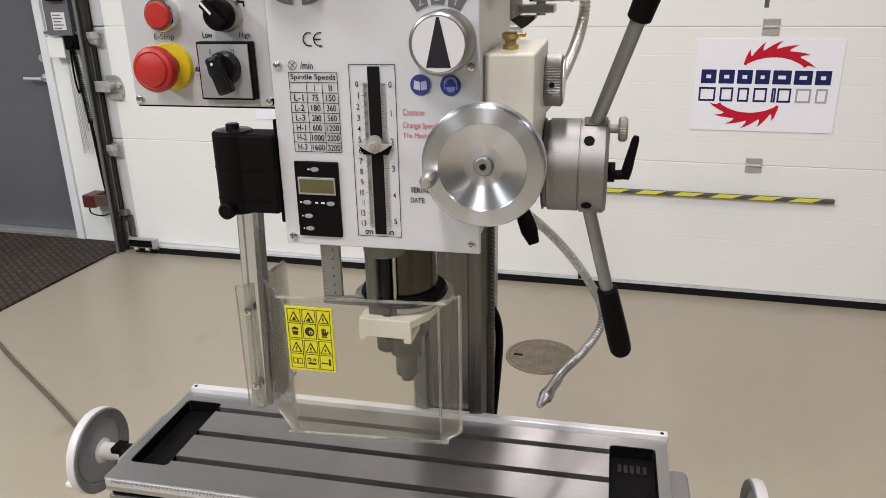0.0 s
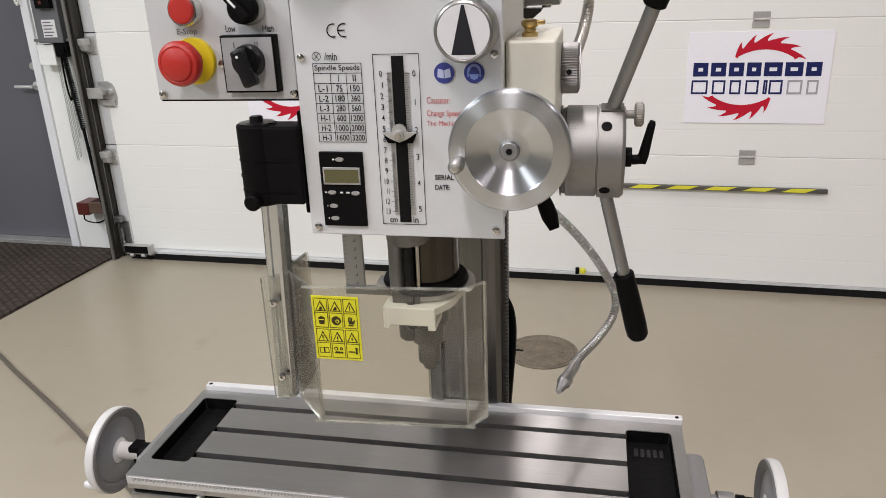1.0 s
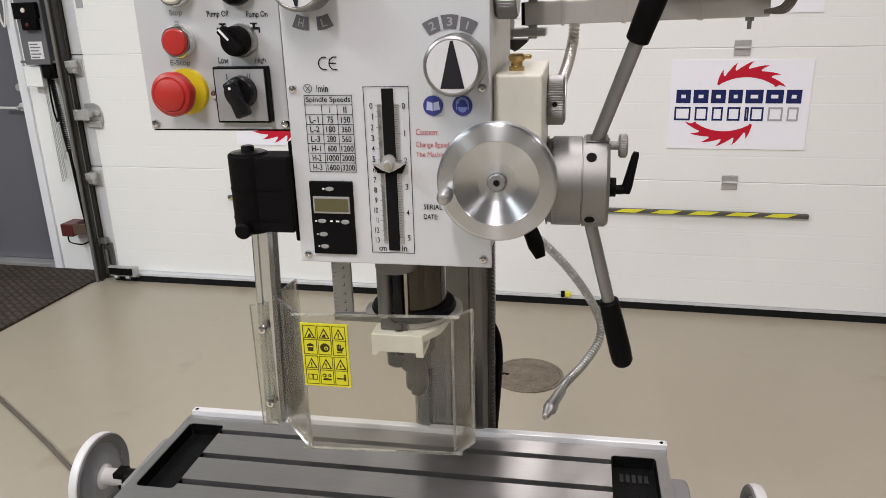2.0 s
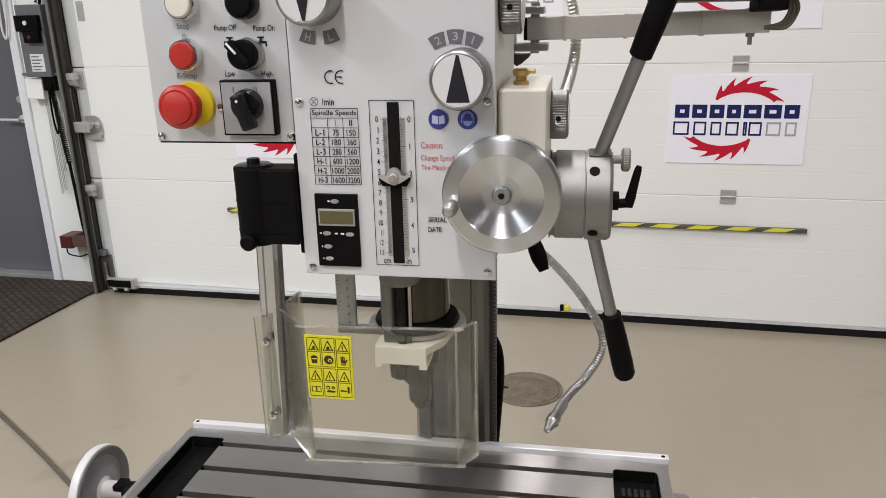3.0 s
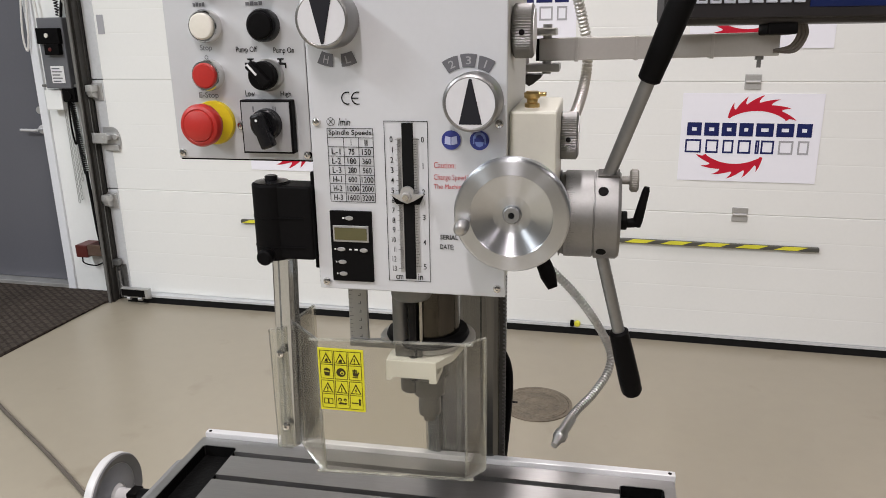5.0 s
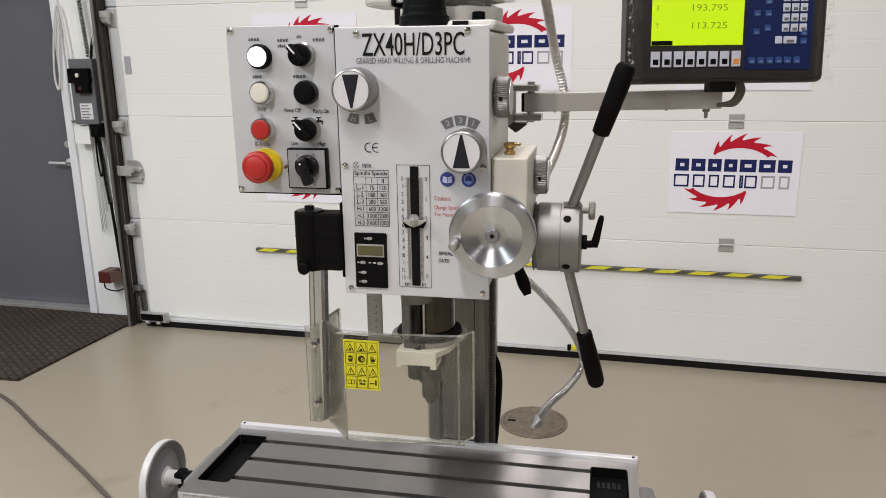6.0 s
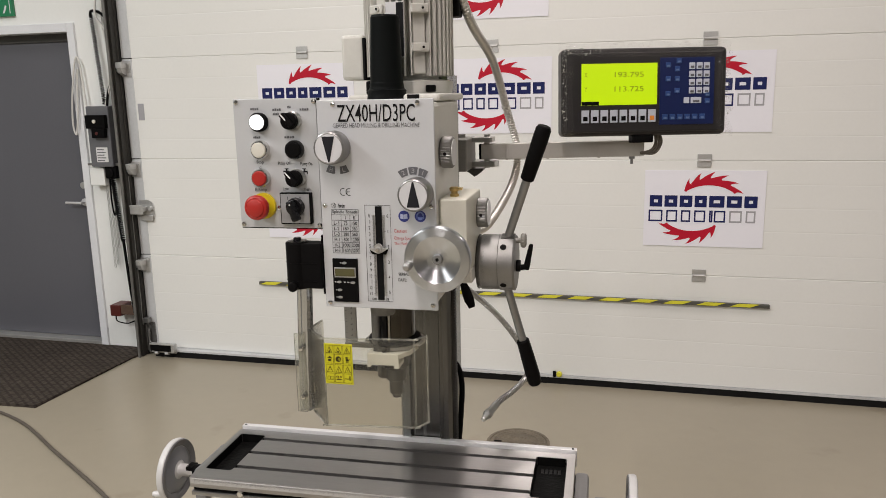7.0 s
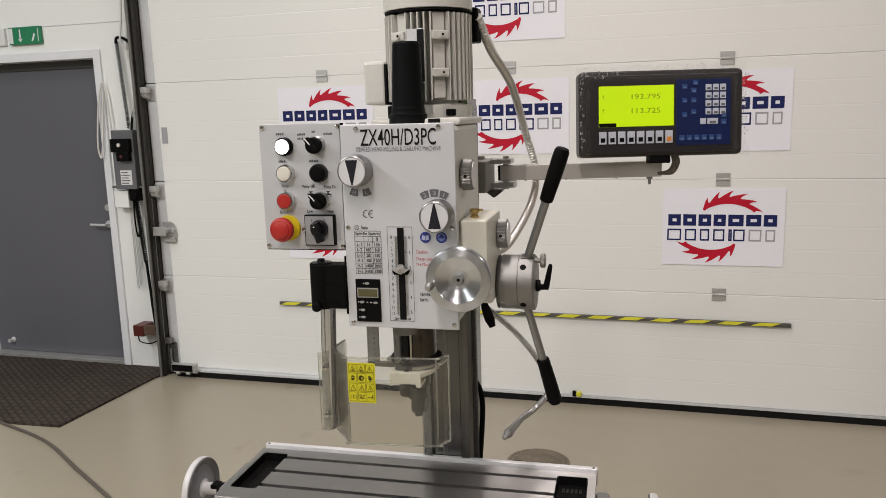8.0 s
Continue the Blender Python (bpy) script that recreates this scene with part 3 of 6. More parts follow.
part("latch", lk, GALV, rail, "round galvanised latch", IDENT)
ft = bm_new()
add_box(ft, -2.832, -2.775, WALL_Y - 0.012, WALL_Y - 0.003, 0.045, 0.245, bev=0.002)
add_box(ft, -2.832, -2.825, WALL_Y - 0.030, WALL_Y - 0.012, 0.060, 0.235, bev=0.002)
add_box(ft, -2.832, -2.792, WALL_Y - 0.050, WALL_Y - 0.012, 0.247, 0.283, bev=0.004)
add_cyl(ft, (-2.812, WALL_Y - 0.026, 0.050), 0.009, 0.16, "z", 14)
add_cyl(ft, (-2.823, WALL_Y - 0.012, 0.165), 0.017, 0.010, "-y", 18, 0.002)
add_sweep(ft, [(-2.823, WALL_Y - 0.026, 0.160), (-2.805, WALL_Y - 0.032, 0.125), (-2.782, WALL_Y - 0.036, 0.100)], 0.004, 8)
add_sweep(ft, [(-2.824, WALL_Y - 0.060, 0.24), (-2.826, WALL_Y - 0.056, 0.60), (-2.828, WALL_Y - 0.052, 1.20)], 0.0022, 6, 4)
for x_, z_ in ((-2.81, 0.225), (-2.785, 0.225), (-2.81, 0.06)):
    add_cyl(ft, (x_, WALL_Y - 0.011, z_), 0.006, 0.005, "-y", 8)
part("bottom_bracket", ft, DARK_GALV, rail, "galvanised bottom bracket with cable safety", IDENT)
part("bottom_shoe", box(-2.764, -2.614, WALL_Y - 0.097, WALL_Y - 0.062, 0.082, 0.124, bev=0.004), BLACK_PLASTIC, rail, "black cable safety block", IDENT)
sh = bm_new()
add_box(sh, -2.766, -2.610, WALL_Y - 0.099, WALL_Y - 0.066, 0.1245, 0.130, bev=0.001)
add_box(sh, -2.6135, -2.594, WALL_Y - 0.096, WALL_Y - 0.056, 0.074, 0.129, bev=0.003)
add_box(sh, -2.780, -2.600, WALL_Y - 0.0615, WALL_Y - 0.050, 0.060, 0.120, bev=0.002)
add_cyl(sh, (-2.732, WALL_Y - 0.090, 0.069), 0.010, 0.022, "x", 12)
add_cyl(sh, (-2.658, WALL_Y - 0.090, 0.069), 0.010, 0.022, "x", 12)
part("shoe_plate", sh, GALV, rail, "bright steel edge plate", IDENT)

# gate operator box, cables, chain
op = thing("operator_box", pose(-3.029, BACK_Y, 1.444), "grey gate operator box with black switch and label", "control box")
part("case", box(-3.112, -2.951, 3.626, BACK_Y, 1.254, 1.630, bev=0.006), BOX_GREY, op, "", IDENT)
bp_ = bm_new()
add_box(bp_, -2.95, -2.883, 3.670, BACK_Y - 0.002, 1.284, 1.639, bev=0.003)
add_box(bp_, -3.156, -2.873, 3.645, 3.668, 1.261, 1.275, bev=0.002)
part("mounting_plate", bp_, ANGLE_GREY, op, "grey steel mounting plate", IDENT)
hk = bm_new()
add_box(hk, -3.027, -2.943, 3.635, 3.699, 1.179, 1.259, bev=0.008)
add_cyl(hk, (-2.985, 3.635, 1.215), 0.026, 0.010, "-y", 20, 0.003)
add_sweep(hk, [(-2.951, 3.65, 1.191), (-2.922, 3.645, 1.206), (-2.888, 3.645, 1.186), (-2.873, 3.645, 1.210)], 0.006, 8)
part("chain_wheel_case", hk, BLACK_PLASTIC, op, "black chain wheel case", IDENT)
sw = bm_new()
add_box(sw, -3.102, -2.961, 3.596, 3.627, 1.493, 1.576, bev=0.004)
add_box(sw, -3.063, -2.970, 3.596, 3.627, 1.435, 1.492, bev=0.004)
sw_o = part("switch", sw, BLACK_PLASTIC, op, "black switch block", IDENT)
part("button", cyl((-3.034, 3.597, 1.537), 0.012, 0.008, "-y", 18, 0.002), WHITE_BUTTON, sw_o, "white button", IDENT)
part("button", cyl((-3.024, 3.597, 1.464), 0.010, 0.006, "-y", 18, 0.002), RED_CASE, sw_o, "red button", IDENT)
lb = box(-3.063, -2.980, 3.622, 3.625, 1.284, 1.376)
lbo = part("label", lb, PRINT_WHITE, op, "white printed label", IDENT)
bars = bm_new()
for i in range(5):
    rect(bars, -3.056, -3.005 + 0.012 * (i % 2), 1.359 - i * 0.017, 1.365 - i * 0.017, 3.621)
part("print", bars, PRINT_GREY, lbo, "", IDENT)


def coil(bm, a, b, r, turns, w=0.005):
    pts = []
    a, b = Vector(a), Vector(b)
    for i in range(turns * 8 + 1):
        t = i / (turns * 8)
        q = a.lerp(b, t)
        an = 2 * math.pi * i / 8
        pts.append(q + Vector((r * math.cos(an), r * 0.8 * math.sin(an), 0)))
    add_sweep(bm, pts, w, 5, 1)


cb = bm_new()
coil(cb, (-3.049, 3.689, 2.176), (-3.005, 3.674, 1.639), 0.0115, 36, 0.0034)
add_sweep(cb, [(-3.053, 3.689, 2.171), (-3.039, 3.684, 2.200), (-2.99, 3.684, 2.195), (-2.941, 3.689, 2.156), (-2.912, 3.699, 2.117)], 0.009, 8)
add_sweep(cb, [(-2.980, 3.660, 1.62), (-2.966, 3.670, 1.718), (-2.922, 3.689, 1.835), (-2.902, 3.699, 1.942)], 0.008, 8)
solo("coiled_cable", cb, BLACK_PLASTIC, "black coiled spiral cable on the wall", "cable")
cb = bm_new()
coil(cb, (-3.005, 3.674, 1.176), (-2.936, 3.626, 0.781), 0.013, 34, 0.0045)
add_sweep(cb, [(-2.995, 3.65, 1.259), (-3.008, 3.665, 1.210), (-3.005, 3.674, 1.176)], 0.006, 8)
add_sweep(cb, [(-3.010, 3.655, 1.181), (-3.017, 3.660, 1.035), (-3.008, 3.660, 0.947), (-2.99, 3.655, 0.967), (-2.982, 3.655, 1.064), (-2.995, 3.655, 1.181)], 0.005, 8)
add_sweep(cb, [(-2.936, 3.626, 0.791), (-2.907, 3.600, 0.626), (-2.880, 3.575, 0.480), (-2.866, 3.570, 0.360), (-2.864, 3.580, 0.240)], 0.009, 8)
solo("coiled_cable", cb, BLACK_PLASTIC, "black coiled cable running down beside the track", "cable")
cb = bm_new()
add_sweep(cb, [(-2.980, 3.699, 2.595), (-2.995, 3.689, 2.332), (-3.005, 3.674, 2.176), (-2.941, 3.665, 2.088), (-2.894, 3.665, 1.961), (-2.917, 3.665, 1.825), (-2.970, 3.670, 1.698), (-3.005, 3.674, 1.62)], 0.0065, 8)
add_sweep(cb, [(-2.951, 3.699, 2.595), (-2.961, 3.699, 2.332), (-2.975, 3.684, 2.147), (-2.951, 3.674, 2.020), (-2.936, 3.671, 1.913), (-2.951, 3.671, 1.796), (-2.99, 3.679, 1.639)], 0.0065, 8)
solo("white_cable", cb, CABLE_WHITE, "pair of white cables looped on the wall", "cable")
cb = bm_new()
add_sweep(cb, [(-3.150, 3.689, 1.62), (-3.170, 3.692, 1.88), (-3.192, 3.690, 1.93), (-3.222, 3.686, 1.82), (-3.252, 3.684, 1.64), (-3.262, 3.684, 1.51), (-3.246, 3.685, 1.455), (-3.226, 3.687, 1.55), (-3.206, 3.690, 1.74), (-3.190, 3.692, 1.86)], 0.0055, 8)
solo("white_cable", cb, CABLE_WHITE, "white cable hanging in a loop by the door frame", "cable")
ch = bm_new()
for dx, z0, z1 in ((-0.022, 1.176, 0.577), (0.0, 1.176, 0.596), (0.022, 1.176, 0.704)):
    n = int((z0 - z1) / 0.022)
    for i in range(n):
        z = z0 - i * 0.022
        a = radians(90 * (i % 2))
        pts = [(-3.034 + dx + 0.007 * math.cos(k * math.pi / 3) * math.cos(a), 3.679 + 0.007 * math.cos(k * math.pi / 3) * math.sin(a), z + 0.014 * math.sin(k * math.pi / 3)) for k in range(7)]
        add_sweep(ch, pts, 0.0022, 5, 1)
solo("hoist_chain", ch, GALV, "galvanised hand chain hanging below the operator box", "chain")
rc = thing("edge_sensor", pose(-2.99, BACK_Y, 0.314), "dark red sensor case beside the gate track", "sensor")
part("case", box(-3.073, -2.995, 3.601, BACK_Y, 0.282, 0.357, bev=0.006), RED_CASE, rc, "", IDENT)
part("plate", box(-2.994, -2.8585, 3.606, 3.613, 0.296, 0.362, bev=0.002), RUST_STEEL, rc, "brown steel fixing plate", IDENT)
part("cap", box(-2.886, -2.8585, 3.6135, 3.689, 0.296, 0.357, bev=0.004), GALV, rc, "", IDENT)
part("wire", sweep([(-3.049, 3.621, 0.284), (-3.029, 3.606, 0.250), (-2.951, 3.601, 0.240), (-2.893, 3.606, 0.260)], 0.004, 6), BLACK_PLASTIC, rc, "", IDENT)
part("terminal", box(-3.151, -3.044, 3.65, BACK_Y, 1.133, 1.245, bev=0.004), PLASTER, op, "white terminal box", IDENT)

# exit sign: arrow and door shapes
ex = thing("exit_sign", pose(-3.77, BACK_Y, 2.244), "green emergency exit sign with white symbols", "exit sign")
part("board", box(-3.882, -3.626, BACK_Y - 0.022, BACK_Y, 2.198, 2.309, bev=0.003), EXIT_GREEN, ex, "", IDENT)
yy = BACK_Y - 0.0226
for poly in (((-3.794, 2.229), (-3.783, 2.229), (-3.783, 2.293), (-3.794, 2.293)), ((-3.807, 2.234), (-3.788, 2.211), (-3.77, 2.234)), ((-3.879, 2.207), (-3.846, 2.207), (-3.846, 2.303), (-3.879, 2.303)), ((-3.648, 2.215), (-3.642, 2.215), (-3.642, 2.298), (-3.648, 2.298)), ((-3.702, 2.217), (-3.687, 2.217), (-3.668, 2.256), (-3.677, 2.268))):
    sg = bm_new()
    flat(sg, poly, yy)
    part("symbol", sg, PRINT_WHITE, ex, "", IDENT)
ex2 = thing("exit_sign", pose(-4.004, BACK_Y, 2.244), "pale emergency sign panel above the door", "exit sign")
part("board", box(-4.111, -3.916, BACK_Y - 0.02, BACK_Y, 2.198, 2.309, bev=0.003), PRINT_WHITE, ex2, "", IDENT)

# mat, manhole, cable
mt = bm_new()
add_prism(mt, [(-2.900, 2.718), (-2.882, 3.52), (-2.864, 3.56), (-2.864, 3.712), (-4.75, 3.712), (-4.70, 2.62)], "z", FZ, FZ + 0.013)
bmesh.ops.bevel(mt, geom=[e for e in mt.edges if all(v.co.z > FZ + 0.01 for v in e.verts)], offset=0.006, segments=2, affect="EDGES")
solo("entrance_mat", mt, MAT, "dark brown ribbed entrance mat before the door", "door mat")
mh = thing("manhole_cover", pose(-0.275, 2.855, FZ), "round worn cast iron manhole cover flush in the floor", "manhole cover")
part("rim", lathe((-0.275, 2.855, FZ), [(0.150, 0.0), (0.150, 0.004), (0.136, 0.005), (0.134, 0.001)], "z", 48, False), IRON, mh, "", IDENT)
mb = bm_new()
add_cyl(mb, (-0.275, 2.855, FZ), 0.133, 0.005, "z", 48, 0.001)
random.seed(11)
for r_, n_ in ((0.112, 26), (0.085, 20), (0.058, 13), (0.030, 7)):
    for i in range(n_):
        a = 2 * math.pi * (i + 0.3 * random.random()) / n_
        px_, py_ = -0.275 + r_ * math.cos(a), 2.855 + r_ * math.sin(a)
        w_ = random.uniform(0.005, 0.010)
        add_box(mb, px_ - w_, px_ + w_, py_ - w_ * 0.8, py_ + w_ * 0.8, FZ + 0.0045, FZ + random.uniform(0.0051, 0.0058))
for r_ in (0.118, 0.098, 0.052):
    add_lathe(mb, (-0.275, 2.855, FZ + 0.0048), [(r_ - 0.004, 0), (r_ - 0.0025, 0.0016), (r_ + 0.0025, 0.0016), (r_ + 0.004, 0)], "z", 48, False)
part("lid", mb, IRON, mh, "", IDENT)
part("lifting_slot", box(-0.388, -0.352, 2.835, 2.850, FZ + 0.005, FZ + 0.0066), BLACK_MATT, mh, "", IDENT)
solo("power_cable", sweep([(-4.217, 2.943, 0.0382), (-3.629, 2.805, 0.0382), (-3.271, 2.693, 0.0382), (-2.824, 2.536, 0.0382), (-2.403, 2.290, 0.0382), (-2.010, 2.060, 0.0382), (-1.716, 1.878, 0.0382), (-1.324, 1.628, 0.0382), (-0.882, 1.422, 0.0382), (-0.411, 1.275, 0.040)], 0.0080, 10), CABLE_GREY, "grey-brown power cable lying across the floor", "cable")
ym = thing("floor_marker", pose(-0.16, WALL_Y - 0.012, FZ), "small yellow and black plug at the gate foot", "marker")
part("plug", lathe((-0.16, WALL_Y - 0.006, 0.090), [(0.016, 0), (0.016, 0.012), (0.011, 0.017)], "-y", 20), TAPE_YELLOW, ym, "", IDENT)
part("stub", box(-0.196, -0.1765, WALL_Y - 0.022, WALL_Y - 0.006, 0.074, 0.108, bev=0.004), BLACK_PLASTIC, ym, "", IDENT)

# hazard strip
hz = thing("hazard_strip", pose(-0.53, WALL_Y, 0.53), "long yellow and black striped hazard strip across the gate", "hazard strip")
Z_T, Z_B = 0.556, 0.535
part("backing", box(-2.0, 0.925, WALL_Y - 0.022, WALL_Y, Z_B, Z_T - 0.001, bev=0.003), TAPE_BLACK, hz, "black strip body", IDENT)
x = -1.99
while x < 0.90:
    w = 0.10
    q = prism([(x, Z_B + 0.004), (x + w, Z_B + 0.004), (x + w + 0.045, Z_T), (x + 0.045, Z_T)] if x + w + 0.045 < 0.925 else [(x, Z_B + 0.004), (0.922, Z_B + 0.004), (0.922, Z_T), (min(x + 0.045, 0.915), Z_T)], "y", WALL_Y - 0.025, WALL_Y - 0.0215)
    part("stripe", q, TAPE_YELLOW, hz, "", IDENT)
    x += 0.17


# company sheets on the gate: saw arcs and plain bars in the colours of the mark
def saw_arc(bm, cx, cz, rx, rz, a0, a1, teeth, inner, y, flip=1):
    """A tapering arc with hooked teeth that all lean the same way round."""
    def at(r, t):
        a = radians(a0 + (a1 - a0) * t)
        return bm.verts.new((cx + flip * rx * r * math.cos(a), y, cz + flip * rz * r * math.sin(a)))

    def low(t):
        return 1 - inner * (0.12 + math.sin(math.pi * min(0.97, max(0.03, t))) ** 0.7)
    edge = [(at(1.0, k / teeth), at(low(k / teeth), k / teeth)) for k in range(teeth + 1)]
    for k in range(teeth):
        tall = 0.21 + 0.09 * math.sin(math.pi * (k + 0.5) / teeth)
        hook = [(1 + 0.22 * tall, 0.35), (1 + 0.48 * tall, 0.68), (1 + 0.76 * tall, 0.98), (1 + tall, 1.26), (1 + 0.62 * tall, 1.10), (1 + 0.30 * tall, 0.98), (1 + 0.10 * tall, 0.94)]
        back = [at(r, (k + u) / teeth) for r, u in hook]
        under = [at(low((k + u) / teeth), (k + u) / teeth) for u in (0.8, 0.6, 0.4, 0.2)]
        bm.faces.new([edge[k][0]] + back + [edge[k + 1][0], edge[k + 1][1]] + under + [edge[k][1]])


def company_sheet(w=0.596, h=0.40):
    """Built at the origin, lower left corner first, then copied."""
    s = thing("company_sheet", IDENT, "white sheet with red saw arcs and navy bars on the gate", "sign", group="sheets on the gate")
    part("sheet", box(0, w, -0.0045, -0.0005, 0, h), PAPER, s, "", IDENT)
    y = -0.0056
    for cx, cz, rx, rz, f in ((0.545, 0.600, 0.235, 0.300, 1), (0.400, 0.415, 0.235, 0.300, -1)):
        red = bm_new()
        saw_arc(red, cx * w, cz * h, rx * w, rz * h, 154, 22, 6, 0.27, y, f)
        part("saw_mark", red, SIGN_RED, s, "red toothed arc", IDENT)
    edges = [0.046, 0.172, 0.300, 0.425, 0.545, 0.690, 0.832, 0.958]
    z_a, z_b = 0.522 * h, 0.672 * h

    def block(xa, xb, za, zb, t, u, mat):
        nb = bm_new()
        xs, zs = [xa, xa + t, xb - t, xb], [za, za + u, zb - u, zb]
        v = {(i, k): nb.verts.new((xs[i], y, zs[k])) for i in range(4) for k in range(4)}
        for i in range(3):
            for k in range(3):
                if (i, k) != (1, 1):
                    nb.faces.new((v[i, k], v[i + 1, k], v[i + 1, k + 1], v[i, k + 1]))
        part("name_bar", nb, mat, s, "", IDENT)
    for a, b in zip(edges, edges[1:]):
        block(a * w, (b - 0.020) * w, z_a, z_b, 0.036 * w, 0.055 * h, NAVY)
    edges = [0.040, 0.190, 0.315, 0.425, 0.550, 0.590, 0.715, 0.850, 0.960]
    z_a, z_b = 0.325 * h, 0.480 * h
    for i, (a, b) in enumerate(zip(edges, edges[1:])):
        t = 0.013 * w
        xb = max((b - 0.032) * w, a * w + 2.2 * t)
        block(a * w, xb, z_a, z_b, t, 1.1 * t, NAVY if i < 6 else SIGN_GREY)
    return s


FIRST = company_sheet()
FIRST.matrix_basis = pose(0.275, WALL_Y, 0.852)
for sx, sz in ((0.282, 1.447), (-0.815, 1.447), (-1.93, 1.447), (-1.915, 0.833), (-0.836, 2.052)):
    copy_thing(FIRST, pose(sx, WALL_Y, sz))

# ceiling luminaires
for i, (lx, ly) in enumerate(LAMPS):
    lu = thing("ceiling_luminaire", pose(lx, ly, CEIL_Z), "white ceiling luminaire with a long tube", "ceiling lamp", group="ceiling luminaires")
    part("housing", box(lx - 0.10, lx + 0.10, ly - 0.8, ly + 0.8, CEIL_Z - 0.12, CEIL_Z, bev=0.01), PLASTER, lu, "", IDENT)

# ---- the milling machine ----
mill = thing("milling_machine", MACH, "grey geared-head milling and drilling machine on the workshop floor", "milling machine")

# base and stand under the table
base = bm_new()
add_box(base, -0.20, 0.20, 0.02, 0.52, FZ, 0.60, bev=0.012)
add_box(base, -0.17, 0.17, 0.05, 0.50, 0.60, 0.76, bev=0.015)
add_box(base, -0.235, 0.235, -0.015, 0.555, FZ, FZ + 0.045, bev=0.01)
part("base", base, CAST_GREY, mill, "grey cast machine base")
part("saddle", box(-0.14, 0.14, 0.10, 0.30, 0.757, 0.8895, bev=0.01), CAST_GREY, mill, "grey cast saddle")

# column with ways and rack
col = bm_new()
add_prism(col, [(-0.056, 0.315), (-0.038, 0.312), (-0.034, 0.322), (0.024, 0.322), (0.028, 0.312), (0.045, 0.315), (0.052, 0.330), (0.052, 0.43), (-0.064, 0.43), (-0.064, 0.335)], "z", 0.74, 1.70)
column = part("column", col, COLUMN, mill, "ground steel column with vertical ways")
rk = bm_new()
add_box(rk, 0.0522, 0.0568, 0.333, 0.345, 0.90, 1.66)
for i in range(122):
    z = 0.903 + i * 0.0062
    add_prism(rk, [(0.0568, z), (0.0605, z + 0.0014), (0.0605, z + 0.0030), (0.0568, z + 0.0046)], "y", 0.333, 0.345)
part("rack", rk, DARK_RAIL, column, "toothed rack")

# head
hd = bm_new()
add_box(hd, -0.092, 0.0945, 0.006, 0.215, 1.325, 1.652, bev=0.008)
head = part("head", hd, CAST_GREY, mill, "grey painted head casting")
part("head_gap", box(-0.074, 0.0930, 0.2152, 0.2185, 1.352, 1.638), BLACK_MATT, mill)
part("head_slide", box(-0.075, 0.072, 0.2187, 0.311, 1.35, 1.60, bev=0.004), CAST_GREY, mill, "grey slide clamped to the column")
hl = bm_new()
add_box(hl, 0.0365, 0.098, 0.040, 0.25, 1.6525, 1.6645, bev=0.005)
add_box(hl, -0.082, 0.036, 0.116, 0.25, 1.6525, 1.6635, bev=0.004)
part("motor_flange", hl, MOTOR_PAINT, mill, "grey motor mounting flange")
part("flange_mark", box(0.044, 0.064, 0.0385, 0.0398, 1.6555, 1.6635), BLACK_MATT, head)

plate = part("front_plate", box(-0.096, 0.096, 0.0, 0.0055, 1.317, 1.657, bev=0.0012), GREY_PLATE, mill, "light grey printed front plate")
for x, z in ((-0.088, 1.325), (0.088, 1.326), (-0.089, 1.488), (0.089, 1.488), (-0.068, 1.650), (0.070, 1.651)):
    screw(plate, x, 0.0, z)
YP = -0.0009
# Black strip added to draw the shaded gap beside the plate.
part("plate_gap_shade", box(-0.0978, -0.0935, 0.0057, 0.030, 1.3185, 1.6555), BLACK_MATT, mill, "black strip painted for the shaded gap behind the plate")
bm = bm_new()
add_text(bm, "ZX40H/D3PC", -0.061, 0.066, 1.6225, 1.6495, YP, 0.004)
part("model_lettering", bm, PRINT, plate, "black model lettering")
bm = bm_new()
add_text(bm, "GEARED HEAD MILLING & DRILLING MACHINE", -0.069, 0.073, 1.6135, 1.6205, YP, 0.0)
part("subtitle_lettering", bm, PRINT_GREY, plate, "small grey lettering")

# CE mark out of two arcs and a bar
bm = bm_new()


def arc(bm, cx, cz, r, w, a0, a1, y, n=18):
    for i in range(n):
        a, b = radians(a0 + (a1 - a0) * i / n), radians(a0 + (a1 - a0) * (i + 1) / n)
        flat(bm, ((cx + r * math.cos(a), cz + r * math.sin(a)), (cx + r * math.cos(b), cz + r * math.sin(b)), (cx + (r - w) * math.cos(b), cz + (r - w) * math.sin(b)), (cx + (r - w) * math.cos(a), cz + (r - w) * math.sin(a))), y)


arc(bm, -0.0565, 1.511, 0.0062, 0.0011, 70, 290, YP)
arc(bm, -0.0465, 1.511, 0.0062, 0.0011, 70, 290, YP)
rect(bm, -0.0518, -0.0455, 1.5105, 1.5116, YP)
part("conformity_mark", bm, PRINT, plate, "black two-letter conformity mark")

